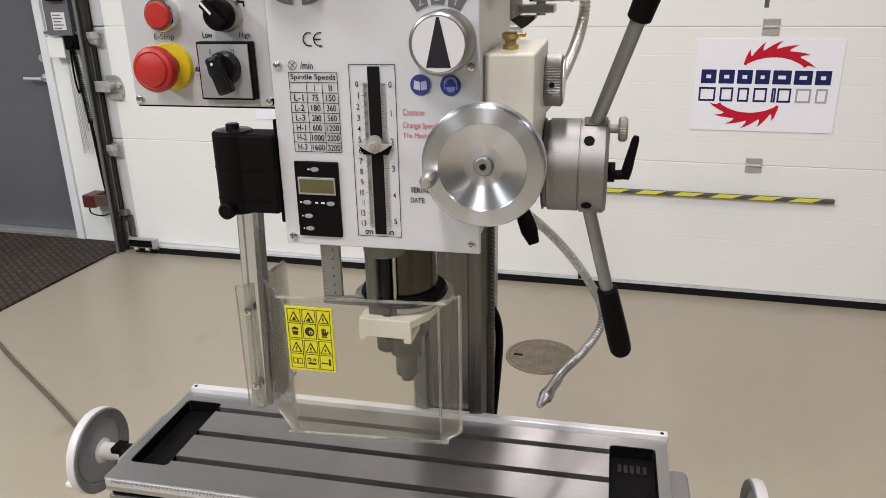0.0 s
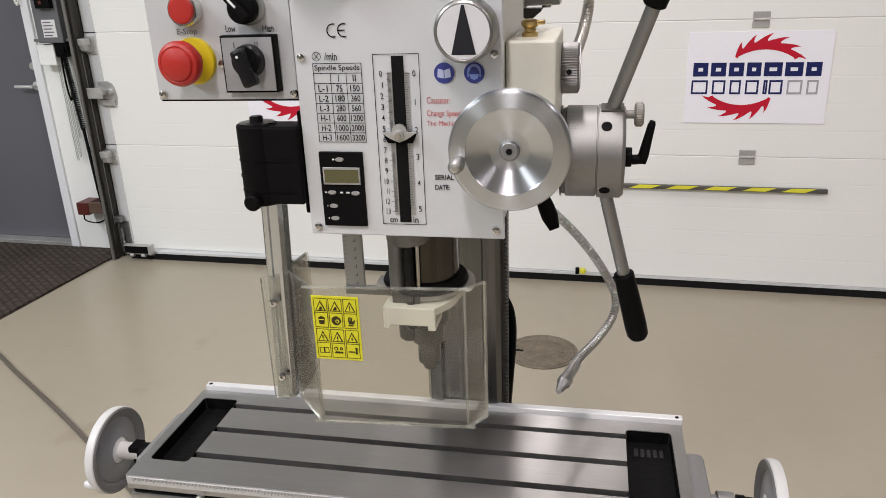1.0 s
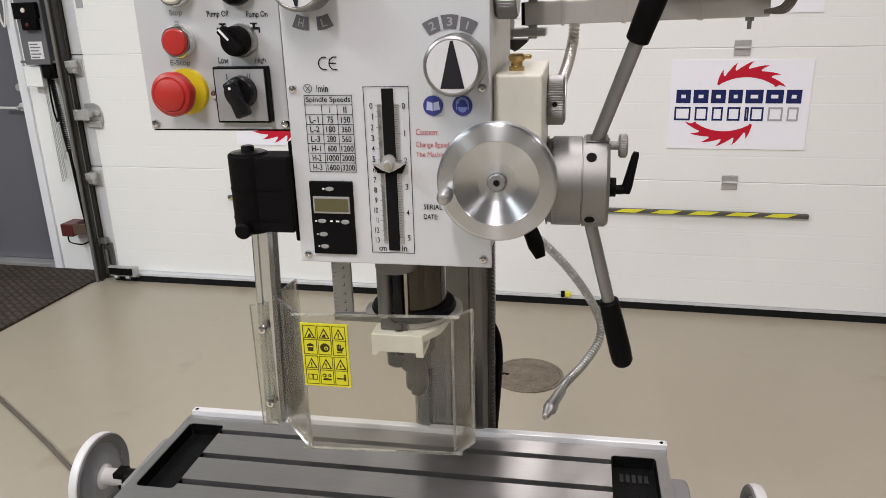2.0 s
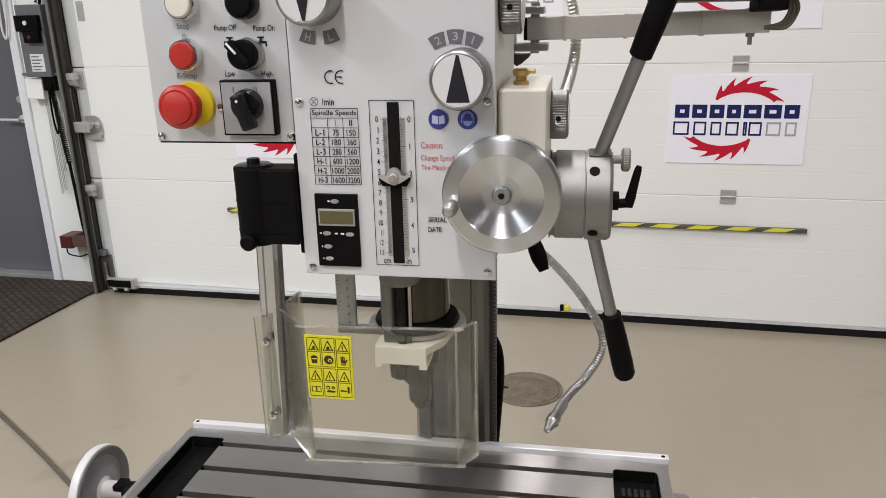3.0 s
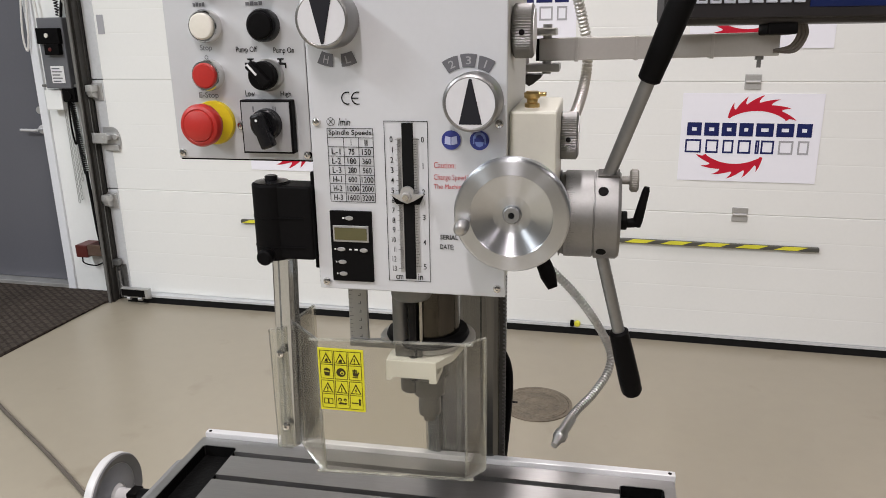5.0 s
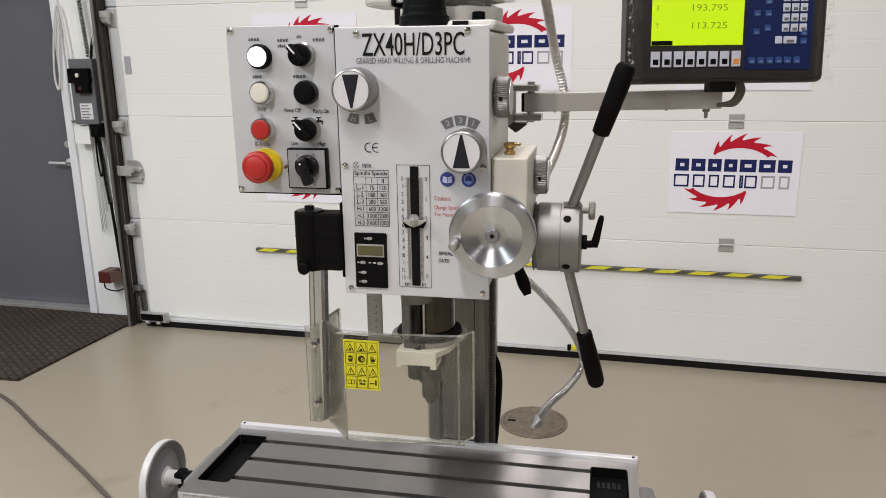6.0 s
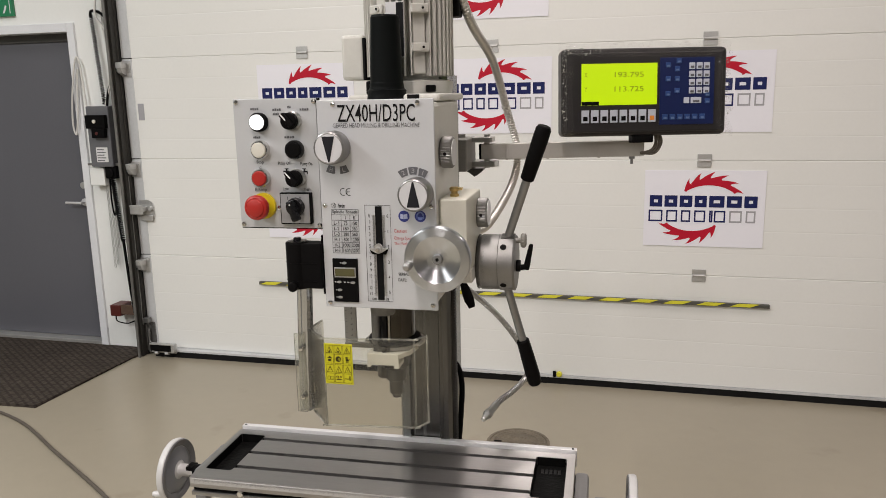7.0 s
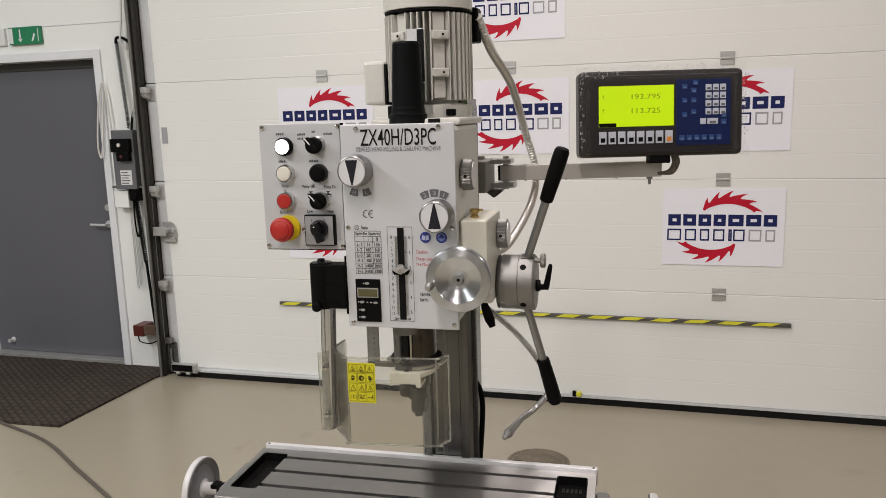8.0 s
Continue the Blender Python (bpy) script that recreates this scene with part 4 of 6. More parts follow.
# speed table
bm = bm_new()
TX0, TX1, TZ0, TZ1 = -0.0790, -0.0325, 1.4095, 1.4825
frame_lines(bm, TX0, TX1, TZ0, TZ1, 0.0006, YP)
ROWS8 = [("Spindle Speeds",), ("", "I", "II"), ("L-1", "75", "150"), ("L-2", "180", "360"), ("L-3", "280", "560"), ("H-1", "600", "1200"), ("H-2", "1000", "2000"), ("H-3", "1600", "3200")]
rh = (TZ1 - TZ0) / 8
cx = [TX0, TX0 + 0.0165, TX0 + 0.0315, TX1]
for i, row in enumerate(ROWS8):
    zt = TZ1 - i * rh
    if i:
        rect(bm, TX0, TX1, zt - 0.0003, zt + 0.0003, YP)
    zc = zt - rh / 2
    if len(row) == 1:
        add_text(bm, row[0], TX0 + 0.0018, TX1 - 0.0018, zc - 0.0034, zc + 0.0030, YP, 0.01)
        continue
    for k, s in enumerate(row):
        if not s:
            continue
        w = {"I": 0.0006, "II": 0.003}.get(s, 0.0030 * len(s))
        xc = (cx[k] + cx[k + 1]) / 2
        add_text(bm, s, xc - w / 2, xc + w / 2, zc - 0.0029, zc + 0.0029, YP, 0.012)
for k in (1, 2):
    rect(bm, cx[k] - 0.0003, cx[k] + 0.0003, TZ0, TZ1 - rh, YP)
arc(bm, -0.0745, 1.4885, 0.0042, 0.0005, 0, 360, YP, 24)
for s in (1, -1):
    flat(bm, ((-0.0745 - 0.003, 1.4885 - 0.003 * s), (-0.0745 - 0.0026, 1.4885 - 0.0033 * s), (-0.0745 + 0.003, 1.4885 + 0.003 * s), (-0.0745 + 0.0026, 1.4885 + 0.0033 * s)), YP)
add_text(bm, "/min", -0.067, -0.055, 1.485, 1.492, YP, 0.008)
part("speed_table", bm, PRINT, plate, "printed spindle speed table")

# depth scale and slot
bm = bm_new()
frame_lines(bm, -0.0218, 0.0212, 1.3295, 1.490, 0.0006, YP)
Z0, CM = 1.4725, 0.010
for i in range(131):
    L = 0.0055 if i % 10 == 0 else 0.0042 if i % 5 == 0 else 0.003
    z = Z0 - i * CM / 10
    rect(bm, -0.0058 - L, -0.0058, z - 0.00014, z + 0.00014, YP)
for i in range(81):
    L = 0.0055 if i % 16 == 0 else 0.0042 if i % 8 == 0 else 0.003
    z = Z0 - i * 0.0254 / 16
    rect(bm, 0.0068, 0.0068 + L, z - 0.00014, z + 0.00014, YP)
for i in range(14):
    s = str(i)
    w = sum(0.0008 if q == "1" else 0.0028 for q in s) + 0.0004 * (len(s) - 1)
    z = Z0 - i * CM
    add_text(bm, s, -0.0135 - w, -0.0135, z - 0.0028, z + 0.0028, YP, 0.004)
for i in range(6):
    z = Z0 - i * 0.0254
    add_text(bm, str(i), 0.0145 + (0.0010 if i == 1 else 0), 0.0173 - (0.0010 if i == 1 else 0), z - 0.0028, z + 0.0028, YP, 0.004)
add_text(bm, "cm", -0.0145, -0.0070, 1.3315, 1.3355, YP, 0.01)
add_text(bm, "in", 0.0085, 0.0135, 1.3315, 1.3375, YP, 0.01)
part("depth_scale", bm, PRINT, plate, "printed centimetre and inch depth scale")
bm = bm_new()
rect(bm, -0.0092, -0.0048, 1.339, 1.474, YP + 0.0002)
rect(bm, 0.0068, 0.0112, 1.339, 1.474, YP + 0.0002)
part("scale_band", bm, SCALE_METAL, plate)
part("slot", box(-0.0045, 0.0065, -0.0014, 0.003, 1.332, 1.488, bev=0.0004), BLACK_MATT, plate, "black vertical slot")
wn = bm_new()
zw = 1.4175
add_cyl(wn, (0.001, -0.0012, zw + 0.001), 0.0070, 0.0034, "-y", 24, 0.0006)
add_prism(wn, [(-0.0155, zw + 0.0025), (-0.0105, zw - 0.0008), (-0.005, zw - 0.0040), (0.001, zw - 0.0062), (0.007, zw - 0.0038), (0.0125, zw - 0.0006), (0.0172, zw + 0.0030), (0.0115, zw + 0.0026), (0.0078, zw + 0.0032), (0.0070, zw + 0.0070), (0.0042, zw + 0.0098), (0.001, zw + 0.0106), (-0.0022, zw + 0.0098), (-0.0050, zw + 0.0070), (-0.0058, zw + 0.0032), (-0.0095, zw + 0.0022)], "y", -0.0085, -0.0045)
add_cyl(wn, (0.001, -0.004, zw + 0.001), 0.0048, 0.009, "-y", 18, 0.0008)
part("wing_nut", wn, WING, plate, "pale grey depth pointer with wing nut")
part("wing_shadow_plate", prism([(-0.011, zw - 0.0078), (0.0125, zw - 0.0078), (0.0168, zw + 0.0014), (0.010, zw - 0.0012), (-0.0085, zw - 0.0012), (-0.0152, zw + 0.0010)], "y", -0.0045, -0.002), BLACK_PLASTIC, plate)
part("nut", cyl((0.001, -0.0128, zw + 0.001), 0.0032, 0.003, "-y", 6), CHROME, plate)

# round signs, caution text
for cx_, kind_ in ((0.0435, "book"), (0.0705, "mask")):
    bm = bm_new()
    disc(bm, cx_, 1.4725, 0.0092, YP)
    sgn = part("round_sign", bm, PRINT_BLUE, plate, "round blue mandatory sign")
    bm = bm_new()
    if kind_ == "book":
        flat(bm, ((cx_ - 0.0062, 1.4690), (cx_ - 0.0004, 1.4678), (cx_ - 0.0004, 1.4752), (cx_ - 0.0055, 1.4765)), YP - 0.0004)
        flat(bm, ((cx_ + 0.0004, 1.4678), (cx_ + 0.0062, 1.4690), (cx_ + 0.0055, 1.4765), (cx_ + 0.0004, 1.4752)), YP - 0.0004)
        part("symbol", bm, SIGN_LIGHT, sgn)
    else:
        arc(bm, cx_, 1.4742, 0.0060, 0.0024, 0, 180, YP - 0.0004)
        rect(bm, cx_ - 0.0060, cx_ - 0.0048, 1.4690, 1.4742, YP - 0.0004)
        rect(bm, cx_ + 0.0048, cx_ + 0.0060, 1.4690, 1.4742, YP - 0.0004)
        flat(bm, ((cx_ - 0.0044, 1.4712), (cx_ + 0.0044, 1.4712), (cx_ + 0.0032, 1.4676), (cx_, 1.4662), (cx_ - 0.0032, 1.4676)), YP - 0.0004)
        part("symbol", bm, SIGN_PALE, sgn)
bm = bm_new()
add_text(bm, "Caution:", 0.0265, 0.0475, 1.4455, 1.4515, YP, 0.0)
add_text(bm, "Change Speed When", 0.0262, 0.0725, 1.4325, 1.4395, YP, 0.0)
add_text(bm, "The Machine Stops", 0.0260, 0.0700, 1.4240, 1.4300, YP, 0.0)
part("caution_lettering", bm, PRINT_RED, plate, "red caution lettering")
bm = bm_new()
add_text(bm, "SERIAL", 0.0315, 0.0495, 1.3745, 1.3795, YP, 0.014)
add_text(bm, "DATE:", 0.0312, 0.0450, 1.3647, 1.3697, YP, 0.014)
part("serial_lettering", bm, PRINT, plate, "black lettering")

# small quill display
qd = part("quill_display", box(-0.0805, -0.0375, -0.0030, 0.001, 1.327, 1.4005, bev=0.0006), BLACK_PLASTIC, plate, "black quill display with buttons")
fr_ = bm_new()
add_box(fr_, -0.0775, -0.0405, -0.0042, -0.0028, 1.3690, 1.3860, bev=0.0005)
part("display_frame", fr_, SCALE_METAL, qd)
part("display_glass", box(-0.0757, -0.0423, -0.0048, -0.0040, 1.3712, 1.3838), LCD_GREY, qd, "unlit grey-green display")
btn = bm_new()
add_lathe(btn, (0, 0, 0), [(0.0042, 0), (0.0042, 0.0008), (0.0034, 0.0014)], "-y", 18)
for v in btn.verts:
    v.co.z *= 0.52
BTN = mesh_of("key", btn)
BTN.materials.append(SCALE_METAL)
for x, z in ((-0.0600, 1.3935), (-0.0700, 1.3610), (-0.0465, 1.3605), (-0.0695, 1.3475), (-0.0690, 1.3350)):
    link("key", BTN, None, qd, "", MACH @ Matrix.Translation((x, -0.0029, z)))
for x0, x1, z in ((-0.0672, -0.0650, 1.3935), (-0.0772, -0.0752, 1.361), (-0.0620, -0.0590, 1.361), (-0.0560, -0.0525, 1.361), (-0.0762, -0.0750, 1.3475), (-0.0757, -0.0745, 1.335)):
    bm = bm_new()
    rect(bm, x0, x1, z - 0.0008, z + 0.0008, -0.0033)
    part("key_print", bm, PRINT_WHITE, qd)


# speed selector knobs
def selector(x, z, up):
    k = part("selector_knob", lathe((x, 0.0, z), [(0.0265, 0), (0.0265, 0.012), (0.0262, 0.025), (0.0250, 0.0285), (0.0232, 0.0295), (0.0222, 0.0290)], "-y", 48), KNOB_RIM, plate, "satin aluminium speed selector knob")
    part("knob_face", lathe((x, -0.0291, z), [(0.0222, 0), (0.0222, 0.0006)], "-y", 40), KNOB_WHITE, k, "white dial face")
    bm = bm_new()
    s = 1 if up else -1
    flat(bm, ((x - 0.0105, z - s * 0.0185), (x + 0.0105, z - s * 0.0185), (x + 0.0012, z + s * 0.0215), (x - 0.0012, z + s * 0.0215)), -0.0301)
    part("pointer", bm, POINTER, k, "dark grey pointer")


selector(0.0665, 1.5095, True)
selector(-0.0680, 1.5830, False)


def tag_plate(x, z, lean, s, half=0.0025, out=1, R=0.032, h=0.0120, spread=0.212):
    """A ring-shaped tag beside a knob; out is 1 above the knob and -1 below it."""
    m = MACH @ Matrix.Translation((x, YP, z)) @ Matrix.Rotation(radians(lean), 4, "Y")
    bm = bm_new()
    arc = [spread * (i / 4 - 1) for i in range(9)]
    rim = [((R + h / 2) * math.sin(a), out * ((R + h / 2) * math.cos(a) - R)) for a in arc]
    rim += [((R - h / 2) * math.sin(a), out * ((R - h / 2) * math.cos(a) - R)) for a in reversed(arc)]
    flat(bm, rim if out < 0 else rim[::-1], 0)
    t = part("gear_tag", bm, PRINT_GREY, plate, "grey gear tag", m)
    bm = bm_new()
    add_text(bm, s, -half, half, -0.0036, 0.0036, -0.0004, 0.012)
    part("gear_letter", bm, TAG_PALE, t, "", m)


tag_plate(0.0448, 1.5420, -22, "2")
tag_plate(0.0605, 1.5455, 0, "3")
tag_plate(0.0762, 1.5420, 20, "1", 0.0007)
tag_plate(-0.0755, 1.5470, 14, "H", out=-1)
tag_plate(-0.0540, 1.5470, -14, "L", out=-1)

# quill, ring and spindle
SX, SY = 0.0, 0.078
part("quill", lathe((SX, SY, 1.240), [(0.0365, 0), (0.0365, 0.092)], "z", 48), QUILL, mill, "oily bright quill")
part("collar", lathe((SX - 0.010, SY - 0.032, 1.2955), [(0.020, 0), (0.0225, 0.004), (0.0225, 0.020)], "z", 28), HUB_METAL, mill)
part("ring", lathe((SX, SY, 1.2395), [(0.038, -0.0012), (0.0455, -0.0012), (0.0470, 0.0025), (0.0450, 0.0070), (0.037, 0.0080)], "z", 48), BLACK_PLASTIC, mill, "black rubber ring")
part("depth_rod", cyl((SX - 0.008, SY - 0.040, 1.20), 0.0055, 0.118, "z", 18, 0.001), BLACK_GLOSS, mill, "black depth stop rod")
# Next two rods are added in place of bright stripes reflected on the quill.
part("quill_sheen_rod", cyl((SX - 0.0235, SY - 0.034, 1.242), 0.0082, 0.078, "z", 20, 0.0008), HUB_METAL, mill, "grey rod added for the reflection on the quill's left side")
part("quill_glint_rod", cyl((SX + 0.0012, SY - 0.0415, 1.242), 0.0022, 0.078, "z", 12, 0.0004), STEEL, mill, "thin bright rod added for a reflected stripe on the quill")
cl = bm_new()
add_lathe(cl, (SX, SY, 1.2290), [(0.036, 0), (0.0400, 0.0015), (0.0405, 0.0080)], "z", 48)
add_prism(cl, [(SX + 0.054 * math.cos(radians(a)), SY + 0.054 * math.sin(radians(a))) for a in range(-22, 203, 5)], "z", 1.2350, 1.2385)
part("quill_clamp", cl, CLAMP_GREY, mill, "grey quill clamp with a cut front")
arm = bm_new()
add_prism(arm, [(-0.036, 0.026), (0.020, 0.026), (0.034, 0.050), (0.040, 0.085), (-0.02, 0.085), (-0.036, 0.05)], "z", 1.2205, 1.2285)
add_box(arm, -0.036, 0.020, 0.024, 0.030, 1.2085, 1.2290, bev=0.001)
add_prism(arm, [(0.012, 1.2040), (0.020, 1.2040), (0.020, 1.2100), (0.012, 1.2100)], "y", 0.024, 0.06)
add_prism(arm, [(-0.036, 1.2045), (-0.031, 1.2045), (-0.028, 1.2095), (-0.036, 1.2095)], "y", 0.024, 0.032)
part("scale_arm", arm, CREAM, mill, "cream bracket on the quill")
ab = bm_new()
add_box(ab, -0.028, 0.002, 0.035, 0.055, 1.229, 1.2425, bev=0.001)
add_cyl(ab, (-0.008, 0.034, 1.236), 0.0035, 0.004, "-y", 12)
part("arm_block", ab, DARK_STEEL, mill)
part("link_bar", box(-0.088, -0.030, 0.060, 0.068, 1.2255, 1.2345, bev=0.001), HUB_METAL, mill)
sp = bm_new()
add_lathe(sp, (SX, SY, 1.134), [(0.004, -0.0045), (0.0072, -0.003), (0.0075, 0.003), (0.0125, 0.0055), (0.0132, 0.012), (0.0128, 0.027), (0.0140, 0.030), (0.0180, 0.032), (0.0185, 0.054), (0.024, 0.058), (0.026, 0.097)], "z", 40)
add_lathe(sp, (SX - 0.021, SY - 0.004, 1.168), [(0.008, 0), (0.0115, 0.003), (0.012, 0.020), (0.009, 0.024)], "z", 24)
add_box(sp, SX - 0.024, SX, SY - 0.012, SY + 0.006, 1.172, 1.190, bev=0.002)
part("spindle_nose", sp, DARK_STEEL, mill, "dark steel spindle nose with drawbar end")
part("quill_ruler", box(-0.0885, -0.0665, 0.064, 0.069, 1.224, 1.33, bev=0.001), SCALE_METAL, mill, "steel ruler behind the guard")
bm = bm_new()
for i in range(19):
    z = 1.322 - i * 0.005
    rect(bm, -0.0870, -0.0830 if i % 2 == 0 else -0.0845, z - 0.0002, z + 0.0002, 0.0632)
for i in range(9):
    z = 1.318 - i * 0.010
    rect(bm, -0.0765, -0.0735, z - 0.0018, z - 0.0010, 0.0632)
    rect(bm, -0.0745, -0.0735, z - 0.0010, z + 0.0016, 0.0632)
part("ruler_print", bm, PRINT_GREY, mill, "black ruler marks")

# drawbar cover on top
part("drawbar_cover", lathe((0.0, SY, 1.668), [(0.0335, -0.0155), (0.0342, -0.013), (0.0330, -0.009), (0.0320, 0), (0.0325, 0.003), (0.0295, 0.005), (0.0280, 0.010), (0.0285, 0.012), (0.0275, 0.016), (0.0235, 0.119), (0.0220, 0.1225), (0.018, 0.123), (0.017, 0.120)], "z", 40), TUBE_GREEN, mill, "dark green-black plastic drawbar cover")

# motor
MX, MY, MR = 0.008, 0.205, 0.0715
mo = bm_new()
add_lathe(mo, (MX, MY, 1.664), [(MR + 0.004, 0), (MR + 0.006, 0.010), (MR + 0.006, 0.022), (MR - 0.020, 0.026), (MR - 0.020, 0.185)], "z", 64)
motor = part("motor_body", mo, MOTOR_PAINT, mill, "grey-green finned motor body")
fb = bm_new()
for i in range(44):
    a = 2 * math.pi * i / 44
    if min(abs((math.degrees(a) - q + 180) % 360 - 180) for q in (298, 242)) < 7:
        continue
    m = Matrix.Translation((MX, MY, 0)) @ Matrix.Rotation(a, 4, "Z")
    g = bmesh.ops.create_cube(fb, size=1)["verts"]
    for v in g:
        v.co = m @ Vector((MR - 0.007 + v.co.x * 0.030, v.co.y * 0.0026, 1.770 + v.co.z * 0.150))
tagged(part("fin", fb, MOTOR_PAINT, motor, "vertical cooling fins"), kind="stuff")
part("fan_cover", lathe((MX, MY, 1.852), [(MR + 0.0035, 0), (MR + 0.009, 0.001), (MR + 0.009, 0.055), (MR + 0.004, 0.066), (MR - 0.02, 0.070)], "z", 64), MOTOR_PAINT, motor, "smooth grey fan cover")
part("cover_gap", lathe((MX, MY, 1.8485), [(MR + 0.0068, 0), (MR + 0.0068, 0.0034)], "z", 48), BLACK_MATT, motor)
for a, z in ((-62, 1.806), (-62, 1.742), (-118, 1.806), (-118, 1.742)):
    m = MACH @ Matrix.Translation((MX, MY, z)) @ Matrix.Rotation(radians(a), 4, "Z")
    bm = bm_new()
    add_box(bm, MR - 0.002, MR + 0.012, -0.015, 0.015, -0.0075, 0.0075, bev=0.002)
    add_cyl(bm, (MR + 0.011, 0.004, 0), 0.005, 0.003, "x", 16)
    if z > 1.78:
        part("lug_pad", box(MR - 0.012, MR - 0.002, -0.0115, 0.0115, -0.108, 0.040, bev=0.002), MOTOR_PAINT, motor, "", m)
    lug = part("lug", bm, MOTOR_PAINT, motor, "", m)
    part("bolt", cyl((MR + 0.0142, 0.004, 0), 0.0022, 0.0008, "x", 10), BLACK_MATT, lug, "", m)
mp_ = MACH @ Matrix.Translation((MX, MY, 1.775)) @ Matrix.Rotation(radians(-93), 4, "Z")
np_ = part("motor_nameplate", box(MR + 0.006, MR + 0.0085, -0.016, 0.016, -0.05, 0.042, bev=0.0006), STRIP_ALU, motor, "bright metal nameplate", mp_)
bm = bm_new()
add_box(bm, MR + 0.0085, MR + 0.0090, 0.003, 0.0155, -0.048, 0.0405)
part("nameplate_print", bm, PRINT, np_, "", mp_)
jb = part("junction_box", box(-0.106, -0.063, 0.16, 0.25, 1.690, 1.768, bev=0.006), MOTOR_PAINT, mill, "pale grey motor junction box")
part("lid_gap", box(-0.0655, -0.0615, 0.1585, 0.2515, 1.690, 1.762), BLACK_MATT, jb)
part("gland", cyl((-0.050, 0.170, 1.664), 0.014, 0.024, "z", 18, 0.003), BLACK_PLASTIC, jb, "black cable gland")
part("gland", cyl((0.062, 0.135, 1.667), 0.009, 0.012, "z", 18, 0.002), BLACK_PLASTIC, mill)

# right-hand feed gear box
blk = part("feed_block", box(0.0952, 0.1405, 0.026, 0.168, 1.372, 1.4968, bev=0.0025), CREAM, mill, "cream painted feed gear block")
part("block_foot", box(0.0950, 0.1400, 0.075, 0.195, 1.345, 1.3715, bev=0.003), CAST_GREY, mill)
oc = bm_new()
add_lathe(oc, (0.114, 0.064, 1.4965), [(0.0075, 0), (0.0075, 0.004), (0.0055, 0.005), (0.0055, 0.008), (0.008, 0.010), (0.0085, 0.014), (0.006, 0.016)], "z", 20)
add_box(oc, 0.118, 0.128, 0.059, 0.069, 1.5075, 1.5115, bev=0.001)
part("oil_cup", oc, BRASS, blk, "small brass oil cup")


def knurled(bm, c, r, h, axis, n=60, d=0.0006):
    t = Matrix.Translation(c) @ AXES[axis]
    rings = []
    prof = ((0.0, -0.0025), (0.002, 0.0), (h - 0.002, 0.0), (h, -0.0025))
    for z, dr in prof:
        rings.append([bm.verts.new(t @ Vector(((r + dr + (d if i % 2 else -d)) * math.cos(math.pi * i / n), (r + dr + (d if i % 2 else -d)) * math.sin(math.pi * i / n), z))) for i in range(2 * n)])
    for a, b in zip(rings, rings[1:]):
        for i in range(2 * n):
            j = (i + 1) % (2 * n)
            bm.faces.new((a[i], a[j], b[j], b[i]))
    bm.faces.new(list(reversed(rings[0])))
    bm.faces.new(rings[-1])


def dial(x, y, z, r, parent):
    bm = bm_new()
    knurled(bm, (x, y, z), r, 0.020, "x")
    k = part("knurled_dial", bm, HUB_METAL, parent, "bright knurled dial")
    part("dial_hub", cyl((x - 0.006, y, z), r * 0.6, 0.0065, "x", 28), GREY_STEEL, k)
    part("dial_face", cyl((x + 0.0195, y, z), r * 0.86, 0.0015, "x", 32, 0.0004), STRIP_ALU, k)
    part("pin_hole", cyl((x + 0.010, y - r + 0.0006, z - 0.001), 0.0028, 0.0012, "-y", 14), BLACK_MATT, k)
    return k


dial(0.1390, 0.1435, 1.4575, 0.0255, blk)
dial(0.0955, 0.056, 1.5700, 0.0250, head)

# capstan hub with levers
HX, HY, HZ, HR = 0.1425, 0.150, 1.3680, 0.050
part("hub_boss", lathe((0.1412, HY, HZ), [(HR - 0.001, 0), (HR - 0.001, 0.0012)], "x", 48), DARK_STEEL, mill)
hb = bm_new()
add_lathe(hb, (HX, HY, HZ), [(HR - 0.004, 0), (HR - 0.003, 0.004), (HR - 0.001, 0.005), (HR - 0.001, 0.036), (HR - 0.0025, 0.0365), (HR - 0.0025, 0.0375), (HR, 0.038), (HR, 0.062), (HR - 0.003, 0.0655), (HR - 0.012, 0.066)], "x", 64)
hub = part("capstan_hub", hb, HUB_METAL, mill, "satin metal feed hub with graduations")
bm = bm_new()
for i in range(60):
    a = radians(100 + i * 2.6)
    L = 0.008 if i % 5 == 0 else 0.005
    r = HR - 0.0008
    y0, z0 = HY + r * math.cos(a), HZ + r * math.sin(a)
    y1, z1 = HY + r * math.cos(a + 0.006), HZ + r * math.sin(a + 0.006)
    bm.faces.new([bm.verts.new(p) for p in ((HX + 0.008, y0, z0), (HX + 0.008 + L, y0, z0), (HX + 0.008 + L, y1, z1), (HX + 0.008, y1, z1))])
part("graduation", bm, PRINT_GREY, hub, "engraved graduation")
for a in (101, 281):
    m = MACH @ Matrix.Translation((HX + 0.0510, HY, HZ)) @ Matrix.Rotation(radians(a), 4, "X")
    part("lever_seat", box(-0.011, 0.0125, HR - 0.0035, HR + 0.0008, -0.0105, 0.0105, bev=0.0006), DARK_STEEL, hub, "dark lever seat", m)
for a in (137, 222):
    m = MACH @ Matrix.Translation((HX + 0.0460, HY, HZ)) @ Matrix.Rotation(radians(a), 4, "X")
    part("socket", cyl((0, HR - 0.0006, 0), 0.0055, 0.0012, "y", 18), BLACK_MATT, hub, "black socket hole", m)
TH = 0.20


